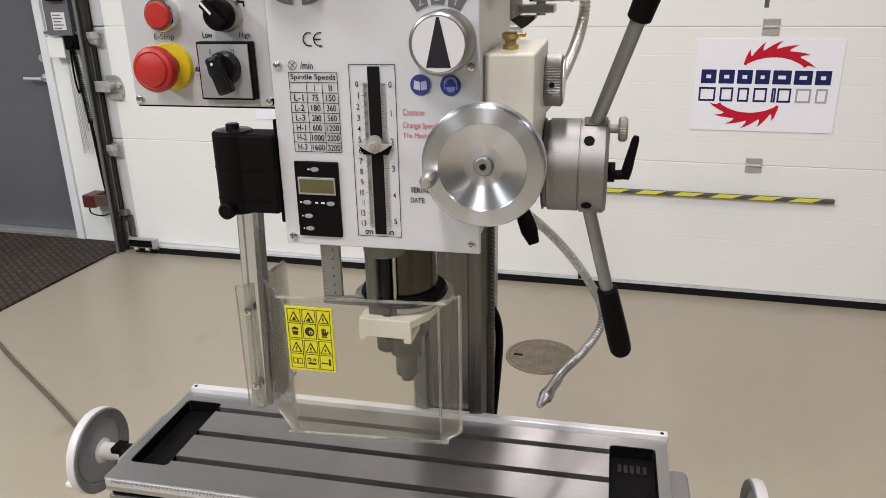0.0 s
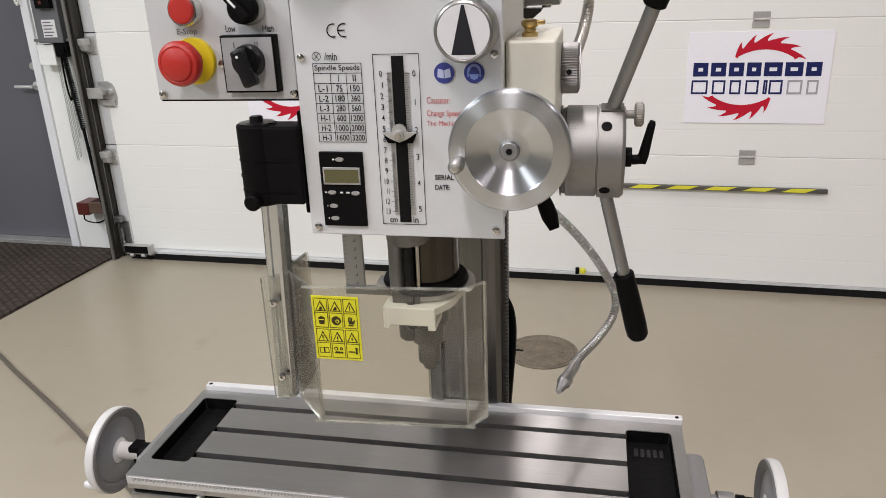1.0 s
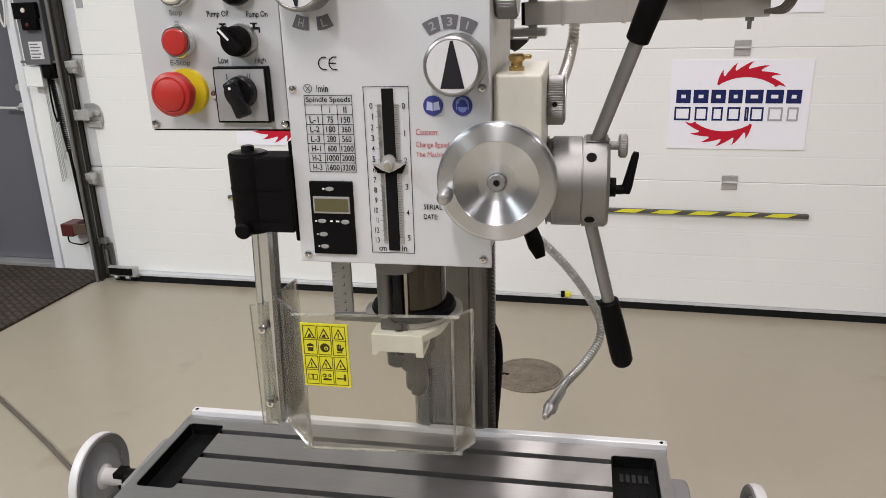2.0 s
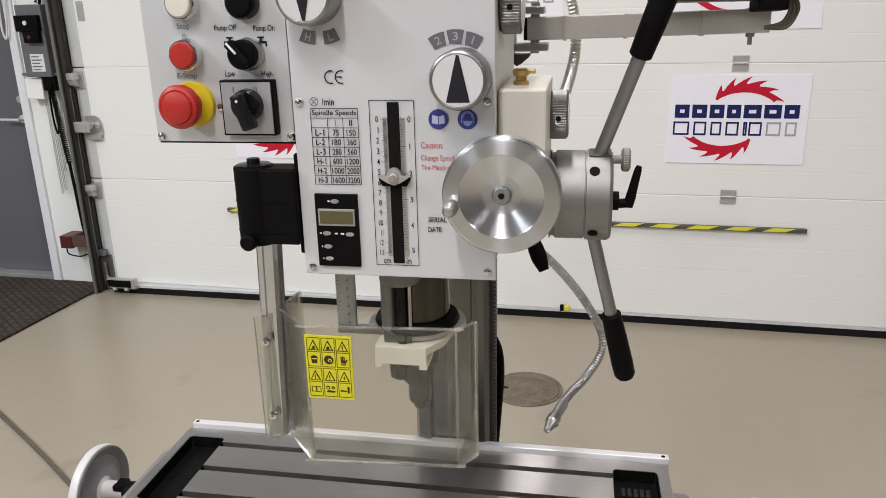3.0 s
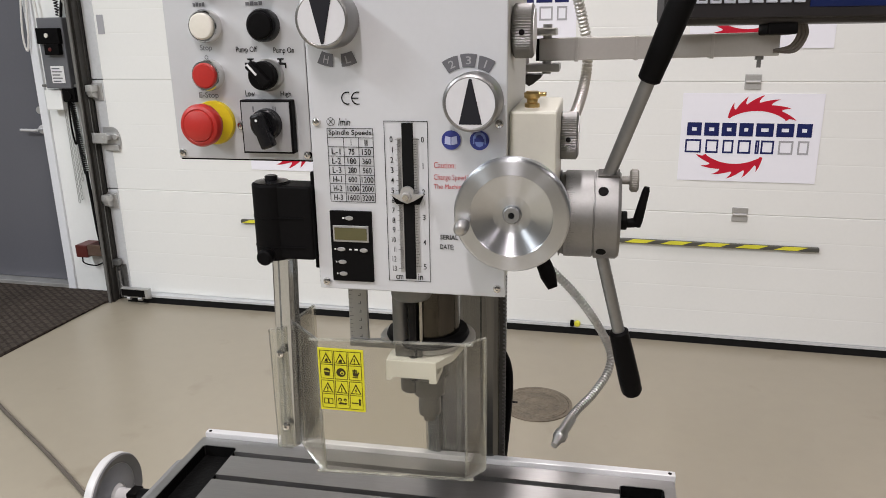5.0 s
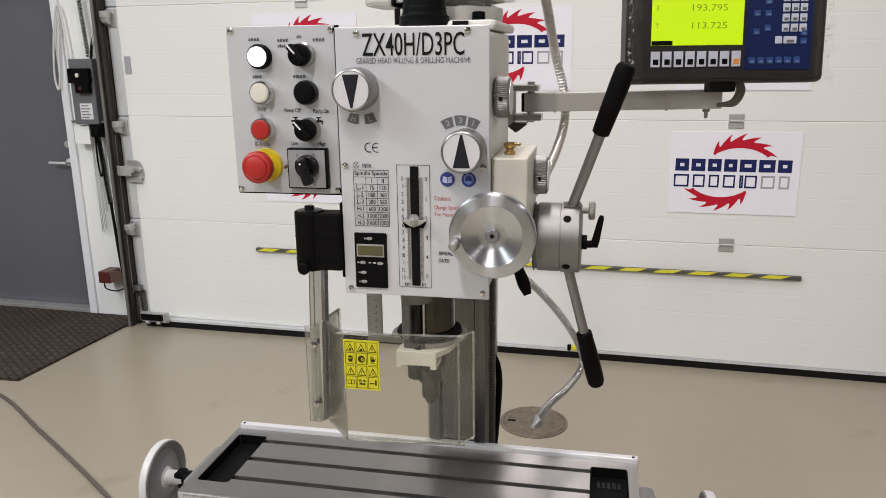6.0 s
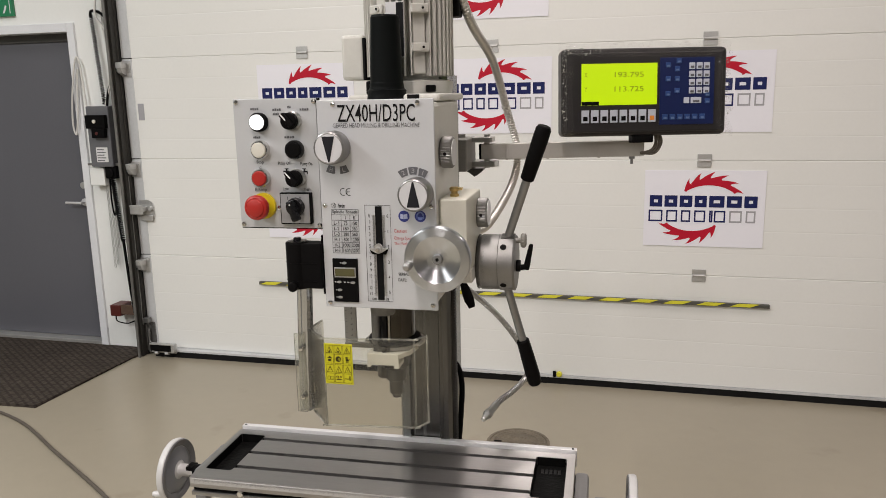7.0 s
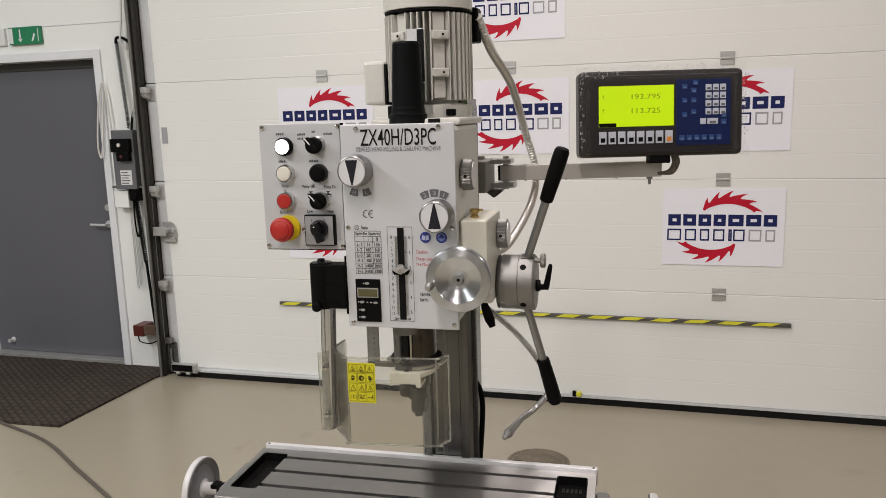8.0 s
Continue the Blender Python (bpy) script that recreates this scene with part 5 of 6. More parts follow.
def lever(theta, lean):
    d = Vector((math.sin(lean), -math.cos(lean) * math.sin(theta), math.cos(lean) * math.cos(theta)))
    c = Vector((0.178, HY, HZ))
    m, _ = along(c + d * 0.047, c + d * 0.3)
    lv = part("lever", lathe((0, 0, 0), [(0.0078, 0), (0.0078, 0.006), (0.0073, 0.008), (0.0075, 0.13)], "z", 20, True, m), GREY_STEEL, mill, "grey steel feed lever")
    m2, _ = along(c + d * 0.161, c + d * 0.3)
    part("grip", lathe((0, 0, 0), [(0.0095, 0), (0.0118, 0.002), (0.0120, 0.010), (0.0128, 0.035), (0.0135, 0.075), (0.0130, 0.092), (0.0105, 0.097), (0.007, 0.098)], "z", 24, True, m2), BLACK_PLASTIC, lv, "black plastic grip")


lever(TH, 0.318)
lever(TH + math.pi, 0.235)
kn = bm_new()
add_cyl(kn, (0.204, HY - 0.012, HZ + 0.042), 0.0045, 0.016, "x", 14)
knurled(kn, (0.2165, HY - 0.012, HZ + 0.042), 0.0125, 0.0095, "x", 30, 0.0003)
part("clamp_screw", kn, MOUNT_GREY, hub, "knurled clamp screw")
lh = bm_new()
add_cyl(lh, (0.206, HY - 0.01, HZ - 0.004), 0.0105, 0.010, "x", 18, 0.001)
add_sweep(lh, [(0.208, HY - 0.012, HZ - 0.005), (0.217, HY - 0.013, HZ - 0.006), (0.226, HY - 0.014, HZ - 0.005)], 0.0052, 12)
m3, ll = along((0.226, HY - 0.014, HZ - 0.009), (0.235, HY - 0.016, HZ + 0.036))
add_lathe(lh, (0, 0, 0), [(0.0050, 0), (0.0056, 0.008), (0.0040, ll - 0.004), (0.0028, ll)], "z", 14, True, m3)
part("locking_lever", lh, BLACK_PLASTIC, hub, "black locking lever")
lq = bm_new()
m4, ll = along((0.118, 0.090, 1.352), (0.139, 0.078, 1.302))
add_lathe(lq, (0, 0, 0), [(0.0055, 0), (0.0062, 0.012), (0.0085, 0.03), (0.0088, ll - 0.014), (0.0055, ll)], "z", 16, True, m4)
part("quill_lock", lq, BLACK_PLASTIC, mill, "black quill lock lever")

# fine feed handwheel
WX, WY, WZ, WR = 0.1055, -0.046, 1.4115, 0.0525
fw = part("fine_feed_wheel", lathe((WX, WY + 0.016, WZ), [(WR - 0.003, 0), (WR, 0.0015), (WR, 0.0125), (WR - 0.0012, 0.0142), (WR - 0.0030, 0.0146), (WR - 0.0150, 0.0152), (WR - 0.0157, 0.0146), (0.0175, 0.0088), (0.0150, 0.0084), (0.0090, 0.0082), (0.0080, 0.0076)], "-y", 96), ALU, mill, "turned aluminium fine feed handwheel")
part("wheel_bolt", lathe((WX, WY + 0.0012, WZ), [(0.0078, -0.008), (0.0078, -0.0030), (0.0070, -0.0022), (0.0030, -0.0022), (0.0028, -0.0050), (0.0010, -0.0050)], "-y", 24), GREY_STEEL, fw, "grey steel centre bolt")
part("bolt_socket", cyl((WX, WY + 0.0038, WZ), 0.0026, 0.0005, "-y", 14), BLACK_MATT, fw)
part("wheel_shaft", cyl((WX + 0.006, 0.0265, WZ), 0.013, 0.058, "-y", 24), SATIN, fw)
ka = radians(190)
kx, kz = WX + 0.043 * math.cos(ka), WZ + 0.043 * math.sin(ka)
kb = bm_new()
add_lathe(kb, (kx, WY + 0.004, kz), [(0.0040, 0), (0.0045, 0.008), (0.0062, 0.011), (0.0068, 0.020), (0.0060, 0.027), (0.0040, 0.030), (0.002, 0.0305)], "-y", 24)
part("crank_knob", kb, SATIN, fw, "bright crank knob")

# table
TAB = (-0.434, 0.313, 0.084, 0.306, 0.93)
PL = (-0.421, -0.363, 0.122, 0.284)
PR = (0.234, 0.297, 0.122, 0.284)
SLOTS = (0.267, 0.2035, 0.1400)
SW = 0.0059
tb = bm_new()
ZT, ZB = 0.930, 0.890
x0, x1, y0, y1 = TAB[:4]


def cell_mesh(bm, xs, ys, zs, solid):
    """One closed body out of the solid cells of a grid."""
    made = {}

    def v(i, j, k):
        if (i, j, k) not in made:
            made[i, j, k] = bm.verts.new((xs[i], ys[j], zs[k]))
        return made[i, j, k]
    nx, ny, nz = len(xs) - 1, len(ys) - 1, len(zs) - 1

    def full(i, j, k):
        return 0 <= i < nx and 0 <= j < ny and 0 <= k < nz and solid(i, j, k)
    for i in range(nx):
        for j in range(ny):
            for k in range(nz):
                if not full(i, j, k):
                    continue
                a, b, c = i + 1, j + 1, k + 1
                for (di, dj, dk), q in (((-1, 0, 0), ((i, j, k), (i, j, c), (i, b, c), (i, b, k))), ((1, 0, 0), ((a, j, k), (a, b, k), (a, b, c), (a, j, c))), ((0, -1, 0), ((i, j, k), (a, j, k), (a, j, c), (i, j, c))), ((0, 1, 0), ((i, b, k), (i, b, c), (a, b, c), (a, b, k))), ((0, 0, -1), ((i, j, k), (i, b, k), (a, b, k), (a, j, k))), ((0, 0, 1), ((i, j, c), (a, j, c), (a, b, c), (i, b, c)))):
                    if not full(i + di, j + dj, k + dk):
                        bm.faces.new([v(*t) for t in q])


ys = [y0] + [v for s in reversed(SLOTS) for v in (s - SW, s + SW)] + [y1]
ys = sorted(ys + [PL[2], PL[3]])
xs_t = [x0, PL[0], PL[1], PR[0], PR[1], x1]
SLOT_CELLS = [i for i in range(len(ys) - 1) if any(abs((ys[i] + ys[i + 1]) / 2 - s) < 0.002 for s in SLOTS)]
POCKET_CELLS = [i for i in range(len(ys) - 1) if PL[2] - 1e-6 <= ys[i] and ys[i + 1] <= PL[3] + 1e-6]


def table_solid(i, j, k):
    if k == 0:
        return True
    if i in (1, 3):
        return j not in POCKET_CELLS
    if i == 2:
        return j not in SLOT_CELLS
    return True


cell_mesh(tb, xs_t, ys, [ZT - 0.0215, ZT - 0.020, ZT], table_solid)
table = part("table", tb, TABLE_TOP, mill, "ground steel table with three slots")
td = bm_new()
add_box(td, x0 + 0.003, x1 - 0.003, y0 + 0.012, y1 - 0.006, ZT - 0.0298, ZT - 0.0217)
add_box(td, x0 + 0.001, x1 - 0.001, y0 + 0.0005, y1 - 0.004, ZB, ZT - 0.0300, bev=0.002)
part("table_body", td, TABLE_CAST, table)
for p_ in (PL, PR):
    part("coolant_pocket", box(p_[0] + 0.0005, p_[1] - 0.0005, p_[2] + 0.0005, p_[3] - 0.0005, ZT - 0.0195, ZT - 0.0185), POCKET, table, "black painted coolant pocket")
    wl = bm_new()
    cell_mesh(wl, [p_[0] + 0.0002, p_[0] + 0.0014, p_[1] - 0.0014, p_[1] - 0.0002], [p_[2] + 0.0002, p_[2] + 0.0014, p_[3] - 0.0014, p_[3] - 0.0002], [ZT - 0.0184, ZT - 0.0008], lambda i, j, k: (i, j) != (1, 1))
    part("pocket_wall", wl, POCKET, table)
for k in range(5):
    part("casting_mark", box(PR[0] + 0.012 + k * 0.0085, PR[0] + 0.0175 + k * 0.0085, PR[3] - 0.038, PR[3] - 0.020, ZT - 0.0186, ZT - 0.0165, bev=0.0006), CAST_MARK, table)
for px0, px1, py0, py1 in (PL, PR):
    for cx_, cy_, sx_, sy_ in ((px0, py0, 1, 1), (px1, py0, -1, 1), (px1, py1, -1, -1), (px0, py1, 1, -1)):
        q = [(cx_, cy_)] + [(cx_ + sx_ * 0.007 * (1 - math.sin(radians(a))), cy_ + sy_ * 0.007 * (1 - math.cos(radians(a)))) for a in range(0, 91, 15)]
        part("pocket_corner", prism(q, "z", ZT - 0.018, ZT), TABLE_TOP, table)
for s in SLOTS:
    part("slot_floor", box(PL[1] + 0.001, PR[0] - 0.001, s - SW + 0.0004, s + SW - 0.0004, ZT - 0.0196, ZT - 0.0190), SLOT_BROWN, table, "dark brown slot floor")
bs = part("rear_scale_cover", box(x0 + 0.004, x1 + 0.002, y1 + 0.0005, y1 + 0.0135, ZT - 0.028, ZT + 0.0085, bev=0.0012), STRIP_ALU, table, "white anodised rear scale cover")
for x in (x0 + 0.011, x1 - 0.006):
    part("cover_screw", cyl((x, y1 + 0.0062, ZT + 0.0083), 0.0028, 0.0008, "z", 14), BLACK_MATT, bs)
fs = part("front_scale", box(x0 + 0.002, x1 - 0.002, y0 - 0.0022, y0, ZT - 0.0125, ZT - 0.002), FRONT_SCALE, table, "graduated front scale")
bm = bm_new()
for i in range(0, 360):
    x = x0 + 0.012 + i * 0.002
    L = 0.006 if i % 5 == 0 else 0.0035
    rect(bm, x - 0.0003, x + 0.0003, ZT - 0.0025 - L, ZT - 0.0025, y0 - 0.0026)
tagged(part("scale_mark", bm, PRINT_GREY, fs), kind="stuff")
part("front_slot", box(x0 + 0.004, x1 - 0.004, y0 + 0.006, y0 + 0.0118, ZT - 0.0296, ZT - 0.0219), BLACK_MATT, table, "dark front groove")
stp = bm_new()
add_cyl(stp, (-0.326, y0 + 0.006, ZT - 0.0258), 0.0062, 0.011, "-y", 20, 0.001)
add_box(stp, -0.332, -0.320, y0 - 0.002, y0 + 0.006, ZT - 0.0290, ZT - 0.0222, bev=0.001)
part("table_stop", stp, CHROME, table, "bright table stop")
for sx, xe in ((-1, x0), (1, x1)):
    bm = bm_new()
    add_box(bm, min(xe, xe + sx * 0.028), max(xe, xe + sx * 0.028), 0.140, 0.270, 0.838, 0.912, bev=0.008)
    part("end_bracket", bm, DARK_CAST, table, "grey cast end bracket")
    xs_ = xe + sx * 0.028
    ax_ = "x" if sx > 0 else "-x"
    bm = bm_new()
    add_lathe(bm, (xs_, 0.212, 0.870), [(0.014, 0), (0.014, 0.012), (0.0190, 0.013), (0.0190, 0.034), (0.011, 0.035), (0.011, 0.080)] if sx > 0 else [(0.0215, 0), (0.0215, 0.010), (0.018, 0.013), (0.0145, 0.0135), (0.0145, 0.018), (0.010, 0.0185), (0.010, 0.080)], ax_, 32)
    part("feed_dial", bm, HUB_METAL if sx > 0 else WHEEL_WHITE, table, "graduated feed dial")
    if sx < 0:
        bm = bm_new()
        add_lathe(bm, (xs_ - 0.0185, 0.212, 0.870), [(0.0102, 0), (0.0150, 0.001), (0.0150, 0.018), (0.0102, 0.019)], "-x", 28)
        add_box(bm, xs_ - 0.052, xs_ - 0.036, 0.200, 0.224, 0.8725, 0.8840, bev=0.001)
        add_box(bm, xs_ - 0.046, xs_ - 0.036, 0.200, 0.224, 0.8560, 0.8675, bev=0.001)
        part("clutch", bm, BLACK_PLASTIC, table, "black handwheel clutch with jaws")
    if sx > 0:
        part("clutch", lathe((xs_ + 0.038, 0.212, 0.870), [(0.0165, 0), (0.0165, 0.010), (0.0145, 0.011), (0.0145, 0.021)], "x", 24), BLACK_PLASTIC, table, "black handwheel clutch")
    bm = bm_new()
    add_lathe(bm, (xs_ + sx * 0.072, 0.212, 0.870), [(0.0130, -0.034 if sx < 0 else -0.012), (0.0135, 0.0), (0.020, 0.003), (0.050, 0.008), (0.0545, 0.004), (0.064, 0.002), (0.0668, 0.005), (0.0672, 0.013), (0.0655, 0.018), (0.058, 0.020), (0.052, 0.017), (0.020, 0.012), (0.016, 0.020), (0.012, 0.021)], ax_, 64)
    hw = part("handwheel", bm, WHEEL_WHITE, mill, "light grey table handwheel")
    bm = bm_new()
    add_lathe(bm, (xs_ + sx * 0.0715, 0.212, 0.870), [(0.0205, 0.0025), (0.0498, 0.0075)], ax_, 48, False)
    part("wheel_web", bm, WHEEL_GREY, hw)
    bm = bm_new()
    add_lathe(bm, (xs_ + sx * 0.0712, 0.212, 0.870), [(0.0505, 0.0078), (0.0545, 0.0038), (0.0640, 0.0018), (0.0660, 0.0040)], ax_, 56, False)
    part("rim_band", bm, BAND_GREY, hw, "darker grey machined band")
    bm = bm_new()
    add_lathe(bm, (xs_ + sx * 0.088, 0.175, 0.828), [(0.0045, 0), (0.006, 0.010), (0.0075, 0.022), (0.0055, 0.031), (0.002, 0.033)], ax_, 20)
    part("crank_grip", bm, WHEEL_WHITE if sx < 0 else CHROME, hw, "crank grip")

# ---- control panel ----
cp = thing("control_panel", MACH @ Matrix.Translation((-0.172, 0.03, 1.449)), "grey control panel with push buttons and rotary switches", "control panel")
CY = 0.012
body = bm_new()
add_box(body, -0.240, -0.0935, CY + 0.003, 0.10, 1.452, 1.657, bev=0.004)
part("case", body, CAST_GREY, cp, "grey control case")
face = part("face", box(-0.2455, -0.1008, CY, CY + 0.0025, 1.448, 1.661, bev=0.0008), PANEL_STEEL, cp, "light grey printed panel face")
# Dark sheet behind the face stands in for shade along its edges.
part("face_edge_shade", box(-0.2450, -0.0963, CY + 0.0027, CY + 0.0060, 1.4462, 1.6605), BLACK_MATT, cp, "black sheet painted for the shade along the panel edges")
for x, z in ((-0.2405, 1.4535), (-0.1045, 1.4535), (-0.2395, 1.6555), (-0.1045, 1.6555), (-0.1735, 1.482)):
    link("screw", SCREW, None, face, "", MACH @ Matrix.Translation((x, CY, z)))


def push_button(x, z, mat, label, ring=CHROME, r=0.0130):
    b = part("push_button", lathe((x, CY, z), [(r + 0.0025, 0), (r + 0.0025, 0.0085), (r + 0.001, 0.0112), (r - 0.001, 0.0112)], "-y", 36), ring, cp, label)
    part("cap", lathe((x, CY, z), [(r - 0.0006, 0), (r - 0.0006, 0.0130), (r - 0.002, 0.0142), (0.004, 0.0146)], "-y", 36), mat, b)


push_button(-0.2000, 1.6235, LAMP_WHITE, "lit white indicator button", BLACK_PLASTIC)
push_button(-0.2000, 1.5785, WHITE_BUTTON, "cream push button")
push_button(-0.2020, 1.5320, RED, "red stop button")
push_button(-0.1400, 1.5785, BLACK_PLASTIC, "black push button", BLACK_GLOSS)
es = part("emergency_stop", lathe((-0.2015, CY, 1.4850), [(0.0220, 0), (0.0220, 0.0035), (0.0212, 0.005), (0.012, 0.005)], "-y", 48), YELLOW, cp, "yellow ring under a red mushroom button")
part("mushroom", lathe((-0.2025, CY - 0.003, 1.4855), [(0.0115, 0.0), (0.0115, 0.014), (0.0185, 0.016), (0.0205, 0.020), (0.0208, 0.026), (0.0192, 0.0292), (0.0165, 0.0305), (0.0155, 0.0300), (0.0145, 0.0318), (0.010, 0.0335), (0.004, 0.0342)], "-y", 48), RED, es, "red mushroom button")


def rotary(x, z, lean):
    k = part("rotary_switch", lathe((x, CY, z), [(0.0155, 0), (0.0155, 0.007), (0.0140, 0.009)], "-y", 32), SATIN, cp, "black rotary switch with white pointer")
    m = MACH @ Matrix.Translation((x - 0.001, CY - 0.003, z)) @ Matrix.Rotation(radians(lean), 4, "Y")
    bm = bm_new()
    add_lathe(bm, (0, 0, 0), [(0.0138, 0.004), (0.0135, 0.014), (0.012, 0.0155)], "-y", 32)
    add_box(bm, -0.0045, 0.0045, -0.022, -0.010, -0.012, 0.0155, bev=0.002)
    part("knob", bm, BLACK_PLASTIC, k, "", m)
    bm = bm_new()
    add_box(bm, -0.0010, 0.0010, -0.0226, -0.0218, 0.002, 0.0150)
    part("pointer", bm, PRINT_WHITE, k, "", m)


rotary(-0.1420, 1.6250, -42)
rotary(-0.1395, 1.5320, -42)
sqp = part("selector_switch", box(-0.1685, -0.1150, CY - 0.0105, CY, 1.4560, 1.5085, bev=0.001), BLACK_PLASTIC, cp, "square two-speed selector switch")
part("switch_face", box(-0.1665, -0.1170, CY - 0.0115, CY - 0.0104, 1.4580, 1.5065), SWITCH_GREY, sqp)
m = MACH @ Matrix.Translation((-0.1405, CY - 0.0065, 1.4855)) @ Matrix.Rotation(radians(-18), 4, "Y")
bm = bm_new()
add_lathe(bm, (0, 0, 0), [(0.0155, 0.005), (0.0148, 0.012), (0.0130, 0.0135)], "-y", 36)
add_box(bm, -0.0066, 0.0066, -0.0265, -0.012, -0.0225, 0.0125, bev=0.003)
part("switch_knob", bm, BLACK_GLOSS, sqp, "glossy black pointer knob", m)
part("knob_dot", cyl((0, -0.0262, 0.006), 0.0013, 0.0008, "-y", 14), PRINT_WHITE, sqp, "", m)
bm = bm_new()
yt = CY - 0.0119
add_text(bm, "I", -0.1547, -0.1533, 1.4970, 1.5025, yt, 0.01)
add_text(bm, "II", -0.1337, -0.1303, 1.4970, 1.5025, yt, 0.01)
part("switch_print", bm, PRINT_GREY, sqp)
yt = CY - 0.0006
for word, x0_, x1_, z0_, z1_ in (("Pump Off", -0.1720, -0.1500, 1.5520, 1.5590), ("Pump On", -0.1330, -0.1120, 1.5510, 1.5580), ("Low", -0.1660, -0.1560, 1.5110, 1.5170), ("High", -0.1290, -0.1180, 1.5100, 1.5160), ("Stop", -0.2100, -0.1970, 1.5540, 1.5610), ("E-Stop", -0.2160, -0.1950, 1.5080, 1.5150)):
    bm = bm_new()
    add_text(bm, word, x0_, x1_, z0_, z1_, yt, 0.008)
    part("panel_word", bm, PRINT if word[0] in "PLH" else PRINT_GREY, cp, "dark printed word")
bm = bm_new()
arc(bm, -0.2040, 1.5490, 0.0020, 0.0006, 0, 360, yt)
part("stop_symbol", bm, PRINT_GREY, cp)
for tx, tz in ((-0.1580, 1.5430), (-0.1270, 1.5430)):
    bm = bm_new()
    flat(bm, ((tx - 0.0059, tz - 0.0016), (tx + 0.0047, tz - 0.0016), (tx + 0.0047, tz - 0.0047), (tx + 0.0062, tz - 0.0047), (tx + 0.0062, tz + 0.0004), (tx + 0.0016, tz + 0.0008), (tx + 0.0016, tz + 0.0031), (tx + 0.0039, tz + 0.0035), (tx + 0.0039, tz + 0.0047), (tx - 0.0031, tz + 0.0047), (tx - 0.0031, tz + 0.0035), (tx - 0.0008, tz + 0.0031), (tx - 0.0008, tz + 0.0008), (tx - 0.0059, tz + 0.0008)), yt)
    part("tap_symbol", bm, PRINT, cp, "black tap symbol")
for bx0, bx1, bz in ((-0.2150, -0.2000, 1.6445), (-0.1760, -0.1610, 1.6430), (-0.1760, -0.1650, 1.6360), (-0.1500, -0.1440, 1.6470), (-0.1290, -0.1130, 1.6430), (-0.2130, -0.2000, 1.5985), (-0.1580, -0.1400, 1.5985)):
    bm = bm_new()
    for i in range(4):
        w = (bx1 - bx0) / 4
        rect(bm, bx0 + i * w, bx0 + (i + 0.8) * w, bz - 0.0016, bz + 0.0016 + 0.0006 * (i % 2), yt)
    tagged(part("panel_word", bm, PRINT_GREY, cp), kind="stuff")

# ---- chip guard ----
cg = thing("chip_guard", MACH @ Matrix.Translation((-0.145, 0.01, 1.12)), "clear bent plastic chip guard on a black bracket", "chip guard")
RX, RY = -0.1445, 0.008
bk = bm_new()
add_cyl(bk, (RX, RY, 1.347), 0.0200, 0.079, "z", 36, 0.002)
add_box(bk, RX, -0.0975, -0.008, 0.024, 1.3490, 1.4250, bev=0.002)
add_box(bk, -0.1015, -0.0965, 0.004, 0.030, 1.337, 1.438, bev=0.0015)
for z_ in (1.3610, 1.3915):
    add_box(bk, RX + 0.012, RX + 0.038, -0.0090, -0.0078, z_, z_ + 0.0012)
    add_lathe(bk, (RX, RY, z_), [(0.0198, 0), (0.0206, 0.0003), (0.0206, 0.0009), (0.0198, 0.0012)], "z", 36)
bracket = part("bracket", bk, BLACK_PLASTIC, cg, "black plastic bracket")
part("pivot_pin", lathe((RX, RY, 1.425), [(0.017, 0), (0.017, 0.002), (0.0065, 0.003), (0.0065, 0.007), (0.005, 0.008)], "z", 28), BLACK_GLOSS, bracket)
part("clamp_knob", lathe((RX - 0.0015, RY - 0.016, 1.3535), [(0.0050, 0), (0.0076, 0.002), (0.0082, 0.006), (0.0080, 0.013), (0.006, 0.015)], "-y", 28), BLACK_PLASTIC, bracket, "round black clamp knob")
pb = prism([(RX - 0.0118, RY + 0.010), (RX - 0.0118, RY - 0.004), (RX - 0.0088, RY - 0.0082), (RX - 0.0040, RY - 0.0082), (RX - 0.0030, RY - 0.0060), (RX + 0.0025, RY - 0.0060), (RX + 0.0035, RY - 0.0082), (RX + 0.0072, RY - 0.0082), (RX + 0.0105, RY - 0.0035), (RX + 0.0105, RY + 0.010)], "z", 1.126, 1.350)
for v in pb.verts:
    v.co.x += 0.034 * (v.co.z - 1.126)
part("post", pb, POST_STEEL, cg, "bright square guard post, slightly leaning")
gs = part("clamp_strip", box(RX - 0.0120, RX + 0.006, RY - 0.0125, RY - 0.0085, 1.126, 1.268, bev=0.001), GUARD_EDGE, cg, "clear clamping strip")
for z in (1.2415, 1.1545):
    link("screw", SCREW, None, gs, "", MACH @ Matrix.Translation((RX + 0.0005, RY - 0.0125, z)) @ Matrix.Scale(1.15, 4))


def sheet_path(pts, z0s, z1s, th):
    """A bent upright sheet through plan points, with its own lower and upper edge at each point."""
    bm = bm_new()
    n = len(pts)
    rows = []
    for i, (x, y) in enumerate(pts):
        a = Vector(pts[max(i - 1, 0)])
        b = Vector(pts[min(i + 1, n - 1)])
        d = (b - a).normalized()
        nrm = Vector((-d.y, d.x)) * th
        rows.append([bm.verts.new((x, y, z0s[i])), bm.verts.new((x, y, z1s[i])), bm.verts.new((x + nrm.x, y + nrm.y, z1s[i])), bm.verts.new((x + nrm.x, y + nrm.y, z0s[i]))])
    for a, b in zip(rows, rows[1:]):
        for i in range(4):
            j = (i + 1) % 4
            bm.faces.new((a[i], a[j], b[j], b[i]))
    bm.faces.new(rows[0])
    bm.faces.new(list(reversed(rows[-1])))
    return bm


